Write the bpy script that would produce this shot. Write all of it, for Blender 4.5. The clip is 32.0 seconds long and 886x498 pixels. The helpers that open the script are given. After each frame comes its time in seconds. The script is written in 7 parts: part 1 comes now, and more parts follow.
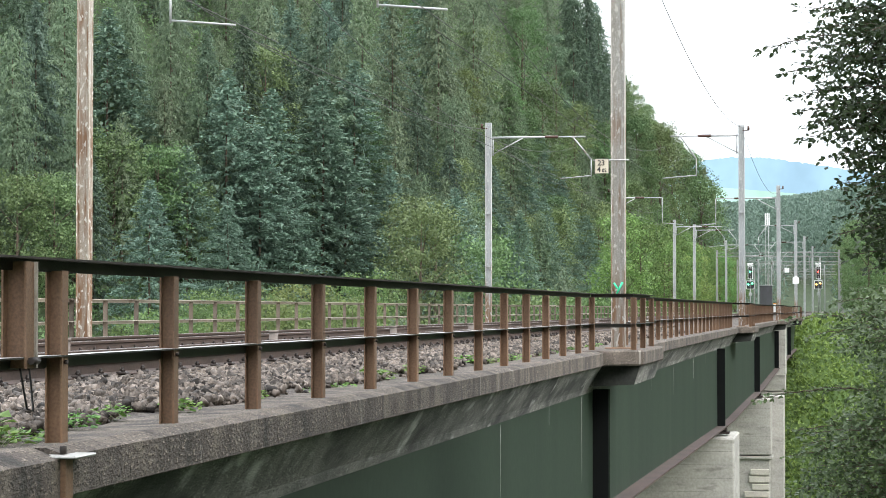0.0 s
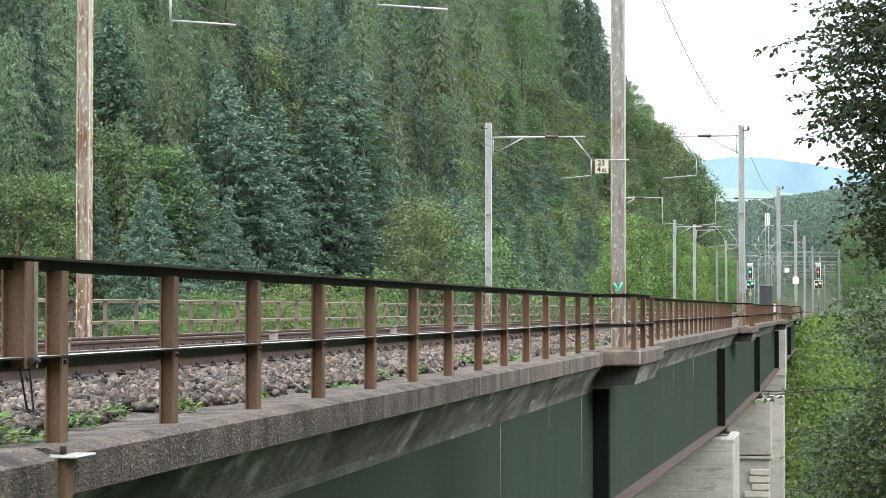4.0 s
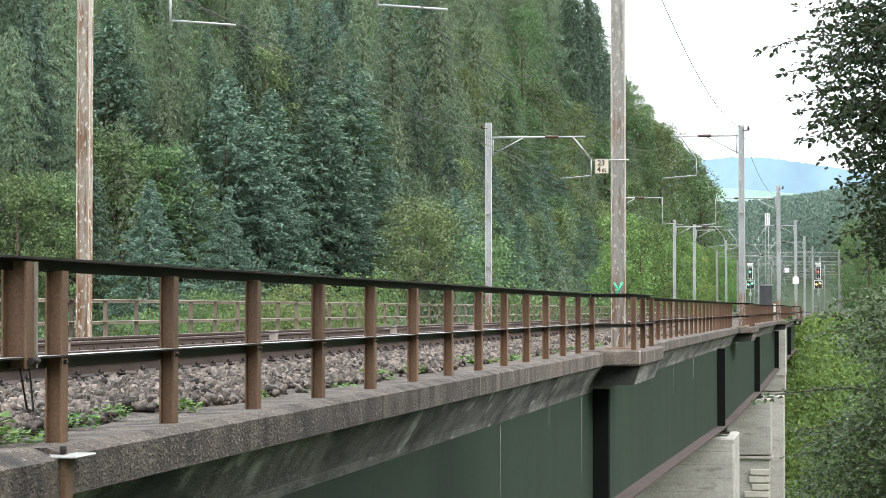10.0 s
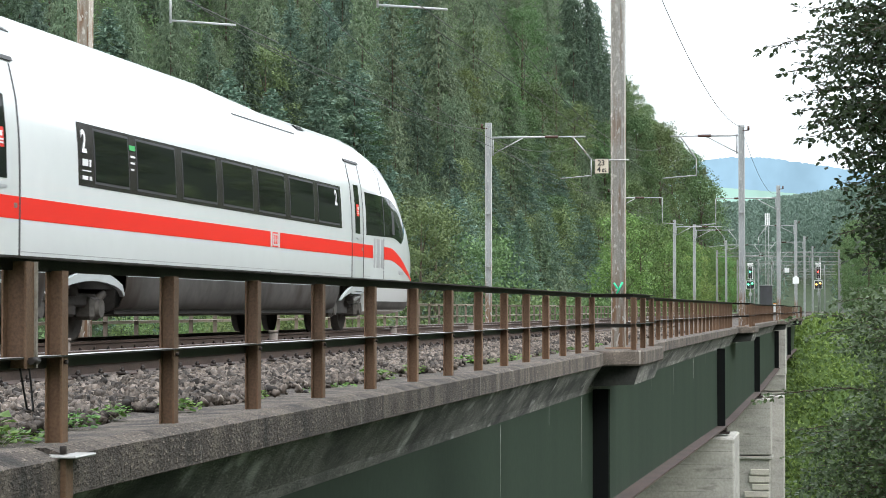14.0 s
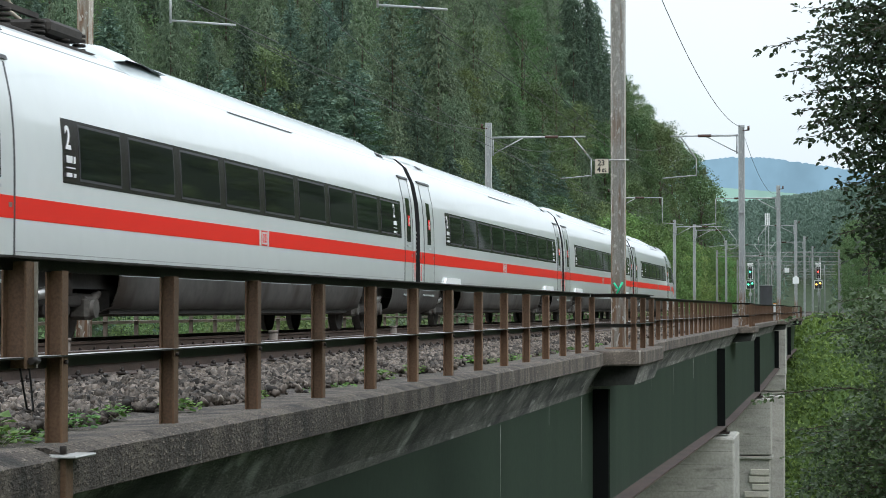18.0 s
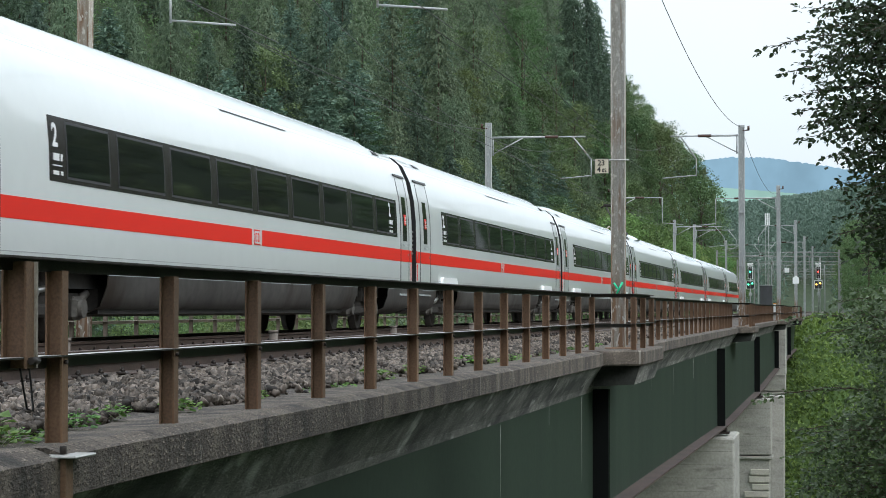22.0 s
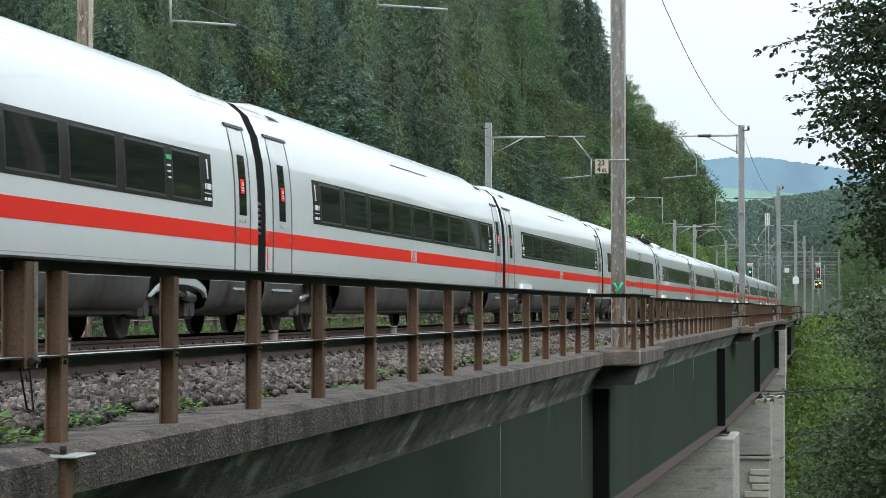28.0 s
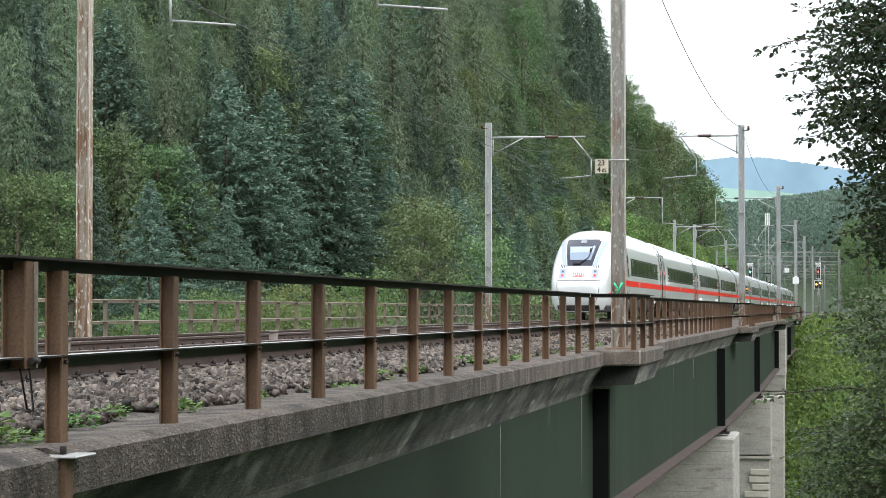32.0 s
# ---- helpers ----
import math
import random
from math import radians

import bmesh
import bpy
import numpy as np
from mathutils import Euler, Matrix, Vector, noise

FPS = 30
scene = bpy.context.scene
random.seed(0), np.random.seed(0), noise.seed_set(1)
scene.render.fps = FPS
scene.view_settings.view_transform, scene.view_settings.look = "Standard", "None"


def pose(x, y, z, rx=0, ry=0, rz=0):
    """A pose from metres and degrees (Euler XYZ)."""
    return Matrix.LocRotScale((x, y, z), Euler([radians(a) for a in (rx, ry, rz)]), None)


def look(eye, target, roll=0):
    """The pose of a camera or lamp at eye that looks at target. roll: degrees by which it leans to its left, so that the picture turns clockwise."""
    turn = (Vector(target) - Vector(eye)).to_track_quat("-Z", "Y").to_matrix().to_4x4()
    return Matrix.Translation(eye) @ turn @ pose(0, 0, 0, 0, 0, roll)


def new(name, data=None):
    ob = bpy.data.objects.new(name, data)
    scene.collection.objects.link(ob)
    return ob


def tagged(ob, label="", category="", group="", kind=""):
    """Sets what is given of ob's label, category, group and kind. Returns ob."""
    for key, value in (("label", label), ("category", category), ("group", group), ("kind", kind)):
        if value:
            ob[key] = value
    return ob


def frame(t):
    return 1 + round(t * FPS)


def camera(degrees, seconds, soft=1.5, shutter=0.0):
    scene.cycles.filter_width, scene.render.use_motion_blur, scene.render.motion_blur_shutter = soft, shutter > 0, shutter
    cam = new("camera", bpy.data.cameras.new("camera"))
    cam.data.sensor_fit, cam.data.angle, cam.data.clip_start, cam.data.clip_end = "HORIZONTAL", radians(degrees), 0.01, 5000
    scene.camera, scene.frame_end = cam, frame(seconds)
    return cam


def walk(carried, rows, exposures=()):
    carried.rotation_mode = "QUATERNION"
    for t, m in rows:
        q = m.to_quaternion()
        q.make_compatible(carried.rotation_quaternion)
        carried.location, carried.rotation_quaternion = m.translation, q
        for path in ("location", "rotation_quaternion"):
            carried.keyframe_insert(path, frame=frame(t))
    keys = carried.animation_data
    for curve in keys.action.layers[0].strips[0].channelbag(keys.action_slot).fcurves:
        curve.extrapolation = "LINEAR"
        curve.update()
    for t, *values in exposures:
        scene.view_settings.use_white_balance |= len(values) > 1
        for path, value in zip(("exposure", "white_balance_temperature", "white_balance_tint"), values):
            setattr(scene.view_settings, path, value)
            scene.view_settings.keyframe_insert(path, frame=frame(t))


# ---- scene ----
cam = camera(22.08, 32.0, soft=0.6, shutter=0.06)
EYE = (0.0, 0.0, 0.444)
YAW, TILT = math.radians(9.824), math.radians(1.5255)
AIM = (EYE[0] + 100 * math.cos(YAW) * math.cos(TILT), EYE[1] + 100 * math.sin(YAW) * math.cos(TILT), EYE[2] + 100 * math.sin(TILT))
walk(cam, [(0.0, look(EYE, AIM)), (32.0, look(EYE, AIM))],
     exposures=[(0.0, 0.65, 6500, 10), (12.6, 0.65, 6500, 10), (13.5, 0.6, 6450, 9.5), (14.0, 0.33, 6400, 9), (15.5, -0.1, 6250, 7), (17.0, -0.28, 6180, 6), (28.6, -0.28, 6180, 6), (29.5, -0.46, 6230, 7), (30.3, -0.38, 6270, 7.5), (31.0, -0.14, 6350, 8.5), (32.0, 0.17, 6480, 9.8)])

# ---- daylight: thin overcast, brighter towards the sun ----
SUN_UP, SUN_TURN = math.radians(36), math.radians(215)
world = bpy.data.worlds.new("overcast_sky")
scene.world = world
world.use_nodes = True
wn, wl = world.node_tree.nodes, world.node_tree.links
wn.clear()
sky = wn.new("ShaderNodeTexSky")
sky.sky_type, sky.sun_disc = "NISHITA", False
sky.sun_elevation, sky.sun_rotation = SUN_UP, SUN_TURN
sky.air_density, sky.dust_density, sky.ozone_density = 1.0, 4.0, 1.0
scale = wn.new("ShaderNodeVectorMath"); scale.operation = "SCALE"; scale.inputs["Scale"].default_value = 0.1
cloud = wn.new("ShaderNodeTexNoise"); cloud.inputs["Scale"].default_value = 2.2; cloud.inputs["Detail"].default_value = 6
ramp = wn.new("ShaderNodeValToRGB")
ramp.color_ramp.elements[0].position, ramp.color_ramp.elements[0].color = 0.3, (0.86, 0.93, 1.0, 1)
ramp.color_ramp.elements[1].position, ramp.color_ramp.elements[1].color = 0.75, (1.02, 1.04, 1.06, 1)
blend = wn.new("ShaderNodeMix"); blend.data_type = "RGBA"; blend.inputs[0].default_value = 0.86
back = wn.new("ShaderNodeBackground"); back.inputs["Strength"].default_value = 1.3
wout = wn.new("ShaderNodeOutputWorld")
wl.new(sky.outputs["Color"], scale.inputs[0])
wl.new(scale.outputs[0], blend.inputs[6])
wl.new(cloud.outputs["Fac"], ramp.inputs["Fac"])
wl.new(ramp.outputs["Color"], blend.inputs[7])
dome = wn.new("ShaderNodeTexCoord")
lift = wn.new("ShaderNodeSeparateXYZ")
rise = wn.new("ShaderNodeMapRange"); rise.inputs[3].default_value, rise.inputs[4].default_value = 0.92, 2.4      # an overcast sky is brightest overhead
full = wn.new("ShaderNodeVectorMath"); full.operation = "SCALE"
wl.new(dome.outputs["Generated"], lift.inputs[0]); wl.new(lift.outputs["Z"], rise.inputs[0])
wl.new(blend.outputs[2], full.inputs[0]); wl.new(rise.outputs[0], full.inputs["Scale"])
wl.new(full.outputs[0], back.inputs["Color"])
wl.new(back.outputs[0], wout.inputs["Surface"])
sun = new("sun", bpy.data.lights.new("sun", "SUN"))
sun.data.energy, sun.data.angle, sun.data.color = 1.1, math.radians(24), (1.0, 0.985, 0.96)
sun.rotation_euler = (math.pi / 2 - SUN_UP, 0, math.pi - SUN_TURN)
# ---- small tools ----
def part(name, bm, material, parent=None, label=""):
    """Links a bmesh, or a finished mesh, as one mesh object."""
    if isinstance(bm, bmesh.types.BMesh):
        me = bpy.data.meshes.new(name)
        bm.to_mesh(me)
        bm.free()
    else:
        me = bm
    if material is not None and not me.materials:
        me.materials.append(material)
    ob = new(name, me)
    if parent is not None:
        ob.parent = parent
    if label:
        ob["label"] = label
    return ob


def thing(name, label, category, group="", at=None):
    ob = tagged(new(name), label, category, group)
    if at is not None:
        ob.matrix_basis = at
    return ob


def mesh_of(name, verts, faces, material=None, smooth=False):
    me = bpy.data.meshes.new(name)
    me.from_pydata([tuple(v) for v in verts], [], faces)
    if material is not None:
        me.materials.append(material)
    if smooth:
        me.shade_smooth()
    me.update()
    return me


def put_box(bm, x0, x1, y0, y1, z0, z1, bevel=0.0):
    vs = [bm.verts.new((x, y, z)) for x in (x0, x1) for y in (y0, y1) for z in (z0, z1)]
    fs = [bm.faces.new([vs[i] for i in f]) for f in ((0, 1, 3, 2), (4, 6, 7, 5), (0, 4, 5, 1), (2, 3, 7, 6), (0, 2, 6, 4), (1, 5, 7, 3))]
    if bevel > 0:
        es = list({e for f in fs for e in f.edges})
        bmesh.ops.bevel(bm, geom=es, offset=bevel, segments=1, affect="EDGES", profile=0.7)
    return bm


def box(x0, x1, y0, y1, z0, z1, bevel=0.0):
    return put_box(bmesh.new(), x0, x1, y0, y1, z0, z1, bevel)


def put_tube(bm, a, b, r0, r1=None, n=8, caps=True):
    r1 = r0 if r1 is None else r1
    a, b = Vector(a), Vector(b)
    d = b - a
    side = d.orthogonal().normalized()
    up = d.cross(side).normalized()
    rings = []
    for p, r in ((a, r0), (b, r1)):
        rings.append([bm.verts.new(p + (side * math.cos(2 * math.pi * i / n) + up * math.sin(2 * math.pi * i / n)) * r) for i in range(n)])
    for i in range(n):
        f = bm.faces.new((rings[0][i], rings[0][(i + 1) % n], rings[1][(i + 1) % n], rings[1][i]))
        f.smooth = n > 5
    if caps:
        bm.faces.new(rings[0][::-1])
        bm.faces.new(rings[1])
    return bm


def put_line(bm, points, r, n=6):
    """One continuous pipe; r is a radius or one for each point."""
    pts = [Vector(p) for p in points]
    rad = r if isinstance(r, (list, tuple)) else [r] * len(pts)
    whole = (pts[-1] - pts[0])
    side0 = whole.orthogonal().normalized() if whole.length > 1e-6 else Vector((1, 0, 0))
    rings = []
    for i, p in enumerate(pts):
        d = (pts[min(i + 1, len(pts) - 1)] - pts[max(i - 1, 0)]).normalized()
        side = (side0 - d * side0.dot(d))
        side = side.normalized() if side.length > 1e-4 else d.orthogonal().normalized()
        up = d.cross(side)
        rings.append([bm.verts.new(p + (side * math.cos(6.28319 * k / n) + up * math.sin(6.28319 * k / n)) * rad[i]) for k in range(n)])
    for a, b in zip(rings[:-1], rings[1:]):
        for k in range(n):
            f = bm.faces.new((a[k], a[(k + 1) % n], b[(k + 1) % n], b[k]))
            f.smooth = True
    bm.faces.new(rings[0][::-1])
    bm.faces.new(rings[-1])
    return bm


def shift(s):
    """How far the line bends to its right at s metres along it."""
    k, s0, s1 = 0.0054 / 60, 90.0, 150.0
    if s < s0:
        return 0.0
    if s < s1:
        return k / 2 * (s - s0) ** 2
    return k / 2 * (s1 - s0) ** 2 + 0.0054 * (s - s1)


def on_line(s, off, z):
    return Vector((s, off - shift(s), z))


def stations(s0, s1, step):
    n = max(1, int(round((s1 - s0) / step)))
    return [s0 + (s1 - s0) * i / n for i in range(n + 1)]


def sweep(name, profile, ss, material, closed=True, smooth=False, drop=None):
    """A profile of (offset, height) drawn along the line; drop(s, i) may move a profile point's height."""
    verts, faces, n = [], [], len(profile)
    for s in ss:
        for i, (o, z) in enumerate(profile):
            verts.append(on_line(s, o, z if drop is None else drop(s, i, z)))
    for k in range(len(ss) - 1):
        for i in range(n if closed else n - 1):
            j = (i + 1) % n
            faces.append((k * n + i, k * n + j, (k + 1) * n + j, (k + 1) * n + i))
    if closed:
        faces.append(tuple(range(n))[::-1])
        faces.append(tuple((len(ss) - 1) * n + i for i in range(n)))
    me = mesh_of(name, verts, faces, material, smooth)
    bm = bmesh.new(); bm.from_mesh(me)
    bmesh.ops.recalc_face_normals(bm, faces=bm.faces)
    bm.to_mesh(me); bm.free()
    return me


# ---- materials ----
def surface(name, dark, light, rough=0.8, metal=0.0, scale=3.0, fine=40.0, bump=0.2, spots=None, spot_scale=1.2, spot_from=0.55, streak=0.0, wobble=0.0, coat=0.0, island=False, depth=0.02, space="Object"):
    """Two-scale procedural surface: broad tone, fine grain, stains with an edge of their own, bump."""
    m = bpy.data.materials.new(name)
    m.use_nodes = True
    n, l = m.node_tree.nodes, m.node_tree.links
    b = n["Principled BSDF"]
    b.inputs["Roughness"].default_value, b.inputs["Metallic"].default_value = rough, metal
    if coat:
        b.inputs["Coat Weight"].default_value, b.inputs["Coat Roughness"].default_value = coat, 0.04
    co = n.new("ShaderNodeTexCoord")
    geo = n.new("ShaderNodeNewGeometry")
    vec = co.outputs["Object"] if space == "Object" else geo.outputs["Position"]
    broad = n.new("ShaderNodeTexNoise"); broad.inputs["Scale"].default_value, broad.inputs["Detail"].default_value = scale, 5
    grain = n.new("ShaderNodeTexNoise"); grain.inputs["Scale"].default_value, grain.inputs["Detail"].default_value = fine, 4
    l.new(vec, grain.inputs["Vector"])
    if streak:
        mp = n.new("ShaderNodeMapping"); mp.inputs["Scale"].default_value = (1, 1, streak)
        l.new(vec, mp.inputs["Vector"]); l.new(mp.outputs[0], broad.inputs["Vector"])
    else:
        l.new(vec, broad.inputs["Vector"])
    add = n.new("ShaderNodeMath"); add.operation = "MULTIPLY_ADD"; add.inputs[1].default_value = 0.45
    l.new(grain.outputs["Fac"], add.inputs[0])
    half = n.new("ShaderNodeMath"); half.operation = "MULTIPLY"; half.inputs[1].default_value = 0.62
    l.new(broad.outputs["Fac"], half.inputs[0]); l.new(half.outputs[0], add.inputs[2])
    r = n.new("ShaderNodeValToRGB")
    r.color_ramp.elements[0].position, r.color_ramp.elements[0].color = 0.33, (*dark, 1)
    r.color_ramp.elements[1].position, r.color_ramp.elements[1].color = 0.7, (*light, 1)
    l.new(add.outputs[0], r.inputs["Fac"])
    col = r.outputs["Color"]
    if spots:
        sp = n.new("ShaderNodeTexNoise"); sp.inputs["Scale"].default_value, sp.inputs["Detail"].default_value = spot_scale, 7
        if streak:
            l.new(mp.outputs[0], sp.inputs["Vector"])
        else:
            l.new(vec, sp.inputs["Vector"])
        sr = n.new("ShaderNodeMapRange"); sr.inputs[1].default_value, sr.inputs[2].default_value = spot_from, spot_from + 0.12
        l.new(sp.outputs["Fac"], sr.inputs[0])
        mx = n.new("ShaderNodeMix"); mx.data_type = "RGBA"; mx.inputs[7].default_value = (*spots, 1)
        l.new(sr.outputs[0], mx.inputs[0]); l.new(col, mx.inputs[6])
        col = mx.outputs[2]
    if wobble:
        rnd = geo.outputs["Random Per Island"] if island else n.new("ShaderNodeObjectInfo").outputs["Random"]
        hsv = n.new("ShaderNodeHueSaturation")
        v = n.new("ShaderNodeMapRange"); v.inputs[3].default_value, v.inputs[4].default_value = 1 - wobble, 1 + wobble
        l.new(rnd, v.inputs[0]); l.new(v.outputs[0], hsv.inputs["Value"]); l.new(col, hsv.inputs["Color"])
        col = hsv.outputs[0]
    l.new(col, b.inputs["Base Color"])
    if bump:
        bp = n.new("ShaderNodeBump"); bp.inputs["Strength"].default_value, bp.inputs["Distance"].default_value = bump, depth
        l.new(add.outputs[0], bp.inputs["Height"]); l.new(bp.outputs[0], b.inputs["Normal"])
    return m


def leafy(name, dark, light, wobble=0.35, hue=0.03, rough=0.6, through_light=0.26):
    """Foliage: tone per tree and per clump of leaves, some light let through."""
    m = bpy.data.materials.new(name)
    m.use_nodes = True
    n, l = m.node_tree.nodes, m.node_tree.links
    b = n["Principled BSDF"]
    b.inputs["Roughness"].default_value = rough
    b.inputs["Specular IOR Level"].default_value = 0.3
    geo, info = n.new("ShaderNodeNewGeometry"), n.new("ShaderNodeObjectInfo")
    noise_t = n.new("ShaderNodeTexNoise"); noise_t.inputs["Scale"].default_value, noise_t.inputs["Detail"].default_value = 0.9, 4
    l.new(geo.outputs["Position"], noise_t.inputs["Vector"])
    mixer = n.new("ShaderNodeMath"); mixer.operation = "MULTIPLY_ADD"; mixer.inputs[1].default_value = 0.75
    half = n.new("ShaderNodeMath"); half.operation = "MULTIPLY_ADD"; half.inputs[1].default_value, half.inputs[2].default_value = 0.9, -0.32
    l.new(noise_t.outputs["Fac"], half.inputs[0])
    l.new(geo.outputs["Random Per Island"], mixer.inputs[0]); l.new(half.outputs[0], mixer.inputs[2])
    mx = n.new("ShaderNodeMix"); mx.data_type = "RGBA"
    mx.inputs[6].default_value, mx.inputs[7].default_value = (*dark, 1), (*light, 1)
    l.new(mixer.outputs[0], mx.inputs[0])
    hsv = n.new("ShaderNodeHueSaturation")
    v = n.new("ShaderNodeMapRange"); v.inputs[3].default_value, v.inputs[4].default_value = 1 - wobble, 1 + wobble
    h = n.new("ShaderNodeMapRange"); h.inputs[3].default_value, h.inputs[4].default_value = 0.5 - hue, 0.5 + hue
    sc = n.new("ShaderNodeMath"); sc.operation = "FRACT"
    sm = n.new("ShaderNodeMath"); sm.operation = "MULTIPLY"; sm.inputs[1].default_value = 7.31
    l.new(info.outputs["Random"], sm.inputs[0]); l.new(sm.outputs[0], sc.inputs[0])
    l.new(info.outputs["Random"], v.inputs[0]); l.new(sc.outputs[0], h.inputs[0])
    l.new(v.outputs[0], hsv.inputs["Value"]); l.new(h.outputs[0], hsv.inputs["Hue"]); l.new(mx.outputs[2], hsv.inputs["Color"])
    l.new(hsv.outputs[0], b.inputs["Base Color"])
    tr = n.new("ShaderNodeBsdfTranslucent")
    l.new(hsv.outputs[0], tr.inputs["Color"])
    ms = n.new("ShaderNodeMixShader"); ms.inputs[0].default_value = through_light
    l.new(b.outputs[0], ms.inputs[1]); l.new(tr.outputs[0], ms.inputs[2])
    l.new(ms.outputs[0], n["Material Output"].inputs["Surface"])
    return m


def plain(name, colour, rough=0.5, metal=0.0, glow=0.0):
    m = bpy.data.materials.new(name)
    m.use_nodes = True
    b = m.node_tree.nodes["Principled BSDF"]
    b.inputs["Base Color"].default_value = (*colour, 1)
    b.inputs["Roughness"].default_value, b.inputs["Metallic"].default_value = rough, metal
    if glow:
        b.inputs["Emission Color"].default_value, b.inputs["Emission Strength"].default_value = (*colour, 1), glow
    return m


def dull(m, level):
    """Less gloss, as on chalked paint."""
    m.node_tree.nodes["Principled BSDF"].inputs["Specular IOR Level"].default_value = level
    return m


RUST = surface("rusted_steel", (0.075, 0.043, 0.027), (0.205, 0.12, 0.068), 0.75, 0.0, 1.6, 60, 0.25, spots=(0.27, 0.13, 0.06), spot_scale=2.4, spot_from=0.6, streak=0.25, wobble=0.15)
RUST_DARK = dull(surface("dark_weathered_steel", (0.012, 0.01, 0.009), (0.036, 0.027, 0.022), 0.6, 0.0, 2.0, 60, 0.2), 0.3)
KNEE = surface("dark_knee_rail_steel", (0.012, 0.01, 0.009), (0.034, 0.028, 0.024), 0.5, 0.1, 2.0, 40, 0.05)
KNEE_TOP = surface("pale_knee_rail_top", (0.3, 0.29, 0.28), (0.5, 0.49, 0.47), 0.4, 0.3, 3.0, 40, 0.05)
BLACK_END = dull(plain("black_end_plate", (0.006, 0.007, 0.007), 0.7), 0.1)
PALE_RAIL = surface("pale_weathered_rail_paint", (0.34, 0.3, 0.24), (0.58, 0.52, 0.43), 0.8, 0, 2.5, 30, 0.2, spots=(0.16, 0.09, 0.05), spot_from=0.62)
def concrete(name, dark, light, streak_pale, pale_from, grime, grime_from, pit=0.5, run=(8.0, 7.0, 1.1), smear=(3.2, 3.0, 0.7)):
    """Old cast concrete: mottled, pitted, with run-down streaks and grime that keep their own shapes."""
    m = bpy.data.materials.new(name)
    m.use_nodes = True
    n, l = m.node_tree.nodes, m.node_tree.links
    b = n["Principled BSDF"]
    b.inputs["Roughness"].default_value = 0.92
    geo = n.new("ShaderNodeNewGeometry")

    def tex(scale, detail, squash=None):
        t = n.new("ShaderNodeTexNoise")
        t.inputs["Scale"].default_value, t.inputs["Detail"].default_value = scale, detail
        if squash:
            mp = n.new("ShaderNodeMapping"); mp.inputs["Scale"].default_value = squash
            l.new(geo.outputs["Position"], mp.inputs["Vector"]); l.new(mp.outputs[0], t.inputs["Vector"])
        else:
            l.new(geo.outputs["Position"], t.inputs["Vector"])
        return t.outputs["Fac"]

    def over(col, fac, lo, hi, tint):
        r = n.new("ShaderNodeMapRange"); r.inputs[1].default_value, r.inputs[2].default_value = lo, hi
        l.new(fac, r.inputs[0])
        x = n.new("ShaderNodeMix"); x.data_type = "RGBA"; x.inputs[7].default_value = (*tint, 1)
        l.new(r.outputs[0], x.inputs[0]); l.new(col, x.inputs[6])
        return x.outputs[2]
    mott = n.new("ShaderNodeValToRGB")
    mott.color_ramp.elements[0].position, mott.color_ramp.elements[0].color = 0.32, (*dark, 1)
    mott.color_ramp.elements[1].position, mott.color_ramp.elements[1].color = 0.68, (*light, 1)
    l.new(tex(2.6, 8), mott.inputs["Fac"])
    col = over(mott.outputs["Color"], tex(50, 5, (0.5, 1, 1)), 0.57, 0.67, tuple(c * 1.75 for c in light))
    col = over(col, tex(64, 3, (0.5, 1, 1)), 0.57, 0.66, tuple(c * 0.4 for c in dark))
    col = over(col, tex(1.0, 6, smear), grime_from, grime_from + 0.2, grime)
    col = over(col, tex(1.0, 9, run), pale_from, pale_from + 0.13, streak_pale)
    l.new(col, b.inputs["Base Color"])
    bp = n.new("ShaderNodeBump"); bp.inputs["Strength"].default_value, bp.inputs["Distance"].default_value = pit, 0.02
    l.new(tex(50, 6, (0.5, 1, 1)), bp.inputs["Height"]); l.new(bp.outputs[0], b.inputs["Normal"])
    return m


CONCRETE = concrete("weathered_concrete", (0.054, 0.044, 0.036), (0.15, 0.122, 0.099), (0.3, 0.275, 0.245), 0.66, (0.03, 0.026, 0.023), 0.5, 1.0)
SOFFIT = concrete("stained_haunch_concrete", (0.1, 0.097, 0.088), (0.265, 0.257, 0.235), (0.5, 0.49, 0.46), 0.6, (0.04, 0.042, 0.038), 0.48, 0.6, (1.5, 1.5, 3.5), (0.5, 0.8, 2.0))
BRACKET_DARK = surface("black_bracket_face", (0.014, 0.016, 0.014), (0.045, 0.047, 0.042), 0.9, 0, 2.0, 20, 0.3, space="World")
WORN_EDGE = surface("worn_pale_edge_paint", (0.16, 0.13, 0.1), (0.34, 0.31, 0.27), 0.7, 0, 6, 40, 0.1)
PIER = surface("pale_pier_concrete", (0.26, 0.252, 0.226), (0.46, 0.445, 0.4), 0.9, 0, 0.5, 11, 0.35, spots=(0.19, 0.182, 0.158), spot_scale=0.8, spot_from=0.6, streak=3.5, space="World")
PALE_STONE = surface("rough_pale_ashlar", (0.36, 0.34, 0.29), (0.56, 0.53, 0.46), 0.9, 0, 1.5, 14, 0.5, space="World")
PIER_MARK = surface("dark_board_joint", (0.13, 0.126, 0.112), (0.27, 0.26, 0.235), 0.9, 0, 1.5, 11, 0.2, space="World")
GREEN_STEEL = dull(surface("dull_green_girder_paint", (0.017, 0.028, 0.019), (0.033, 0.05, 0.034), 0.55, 0, 0.6, 9, 0.05, spots=(0.045, 0.062, 0.046), spot_scale=0.9, spot_from=0.6, streak=0.12, space="World"), 0.22)
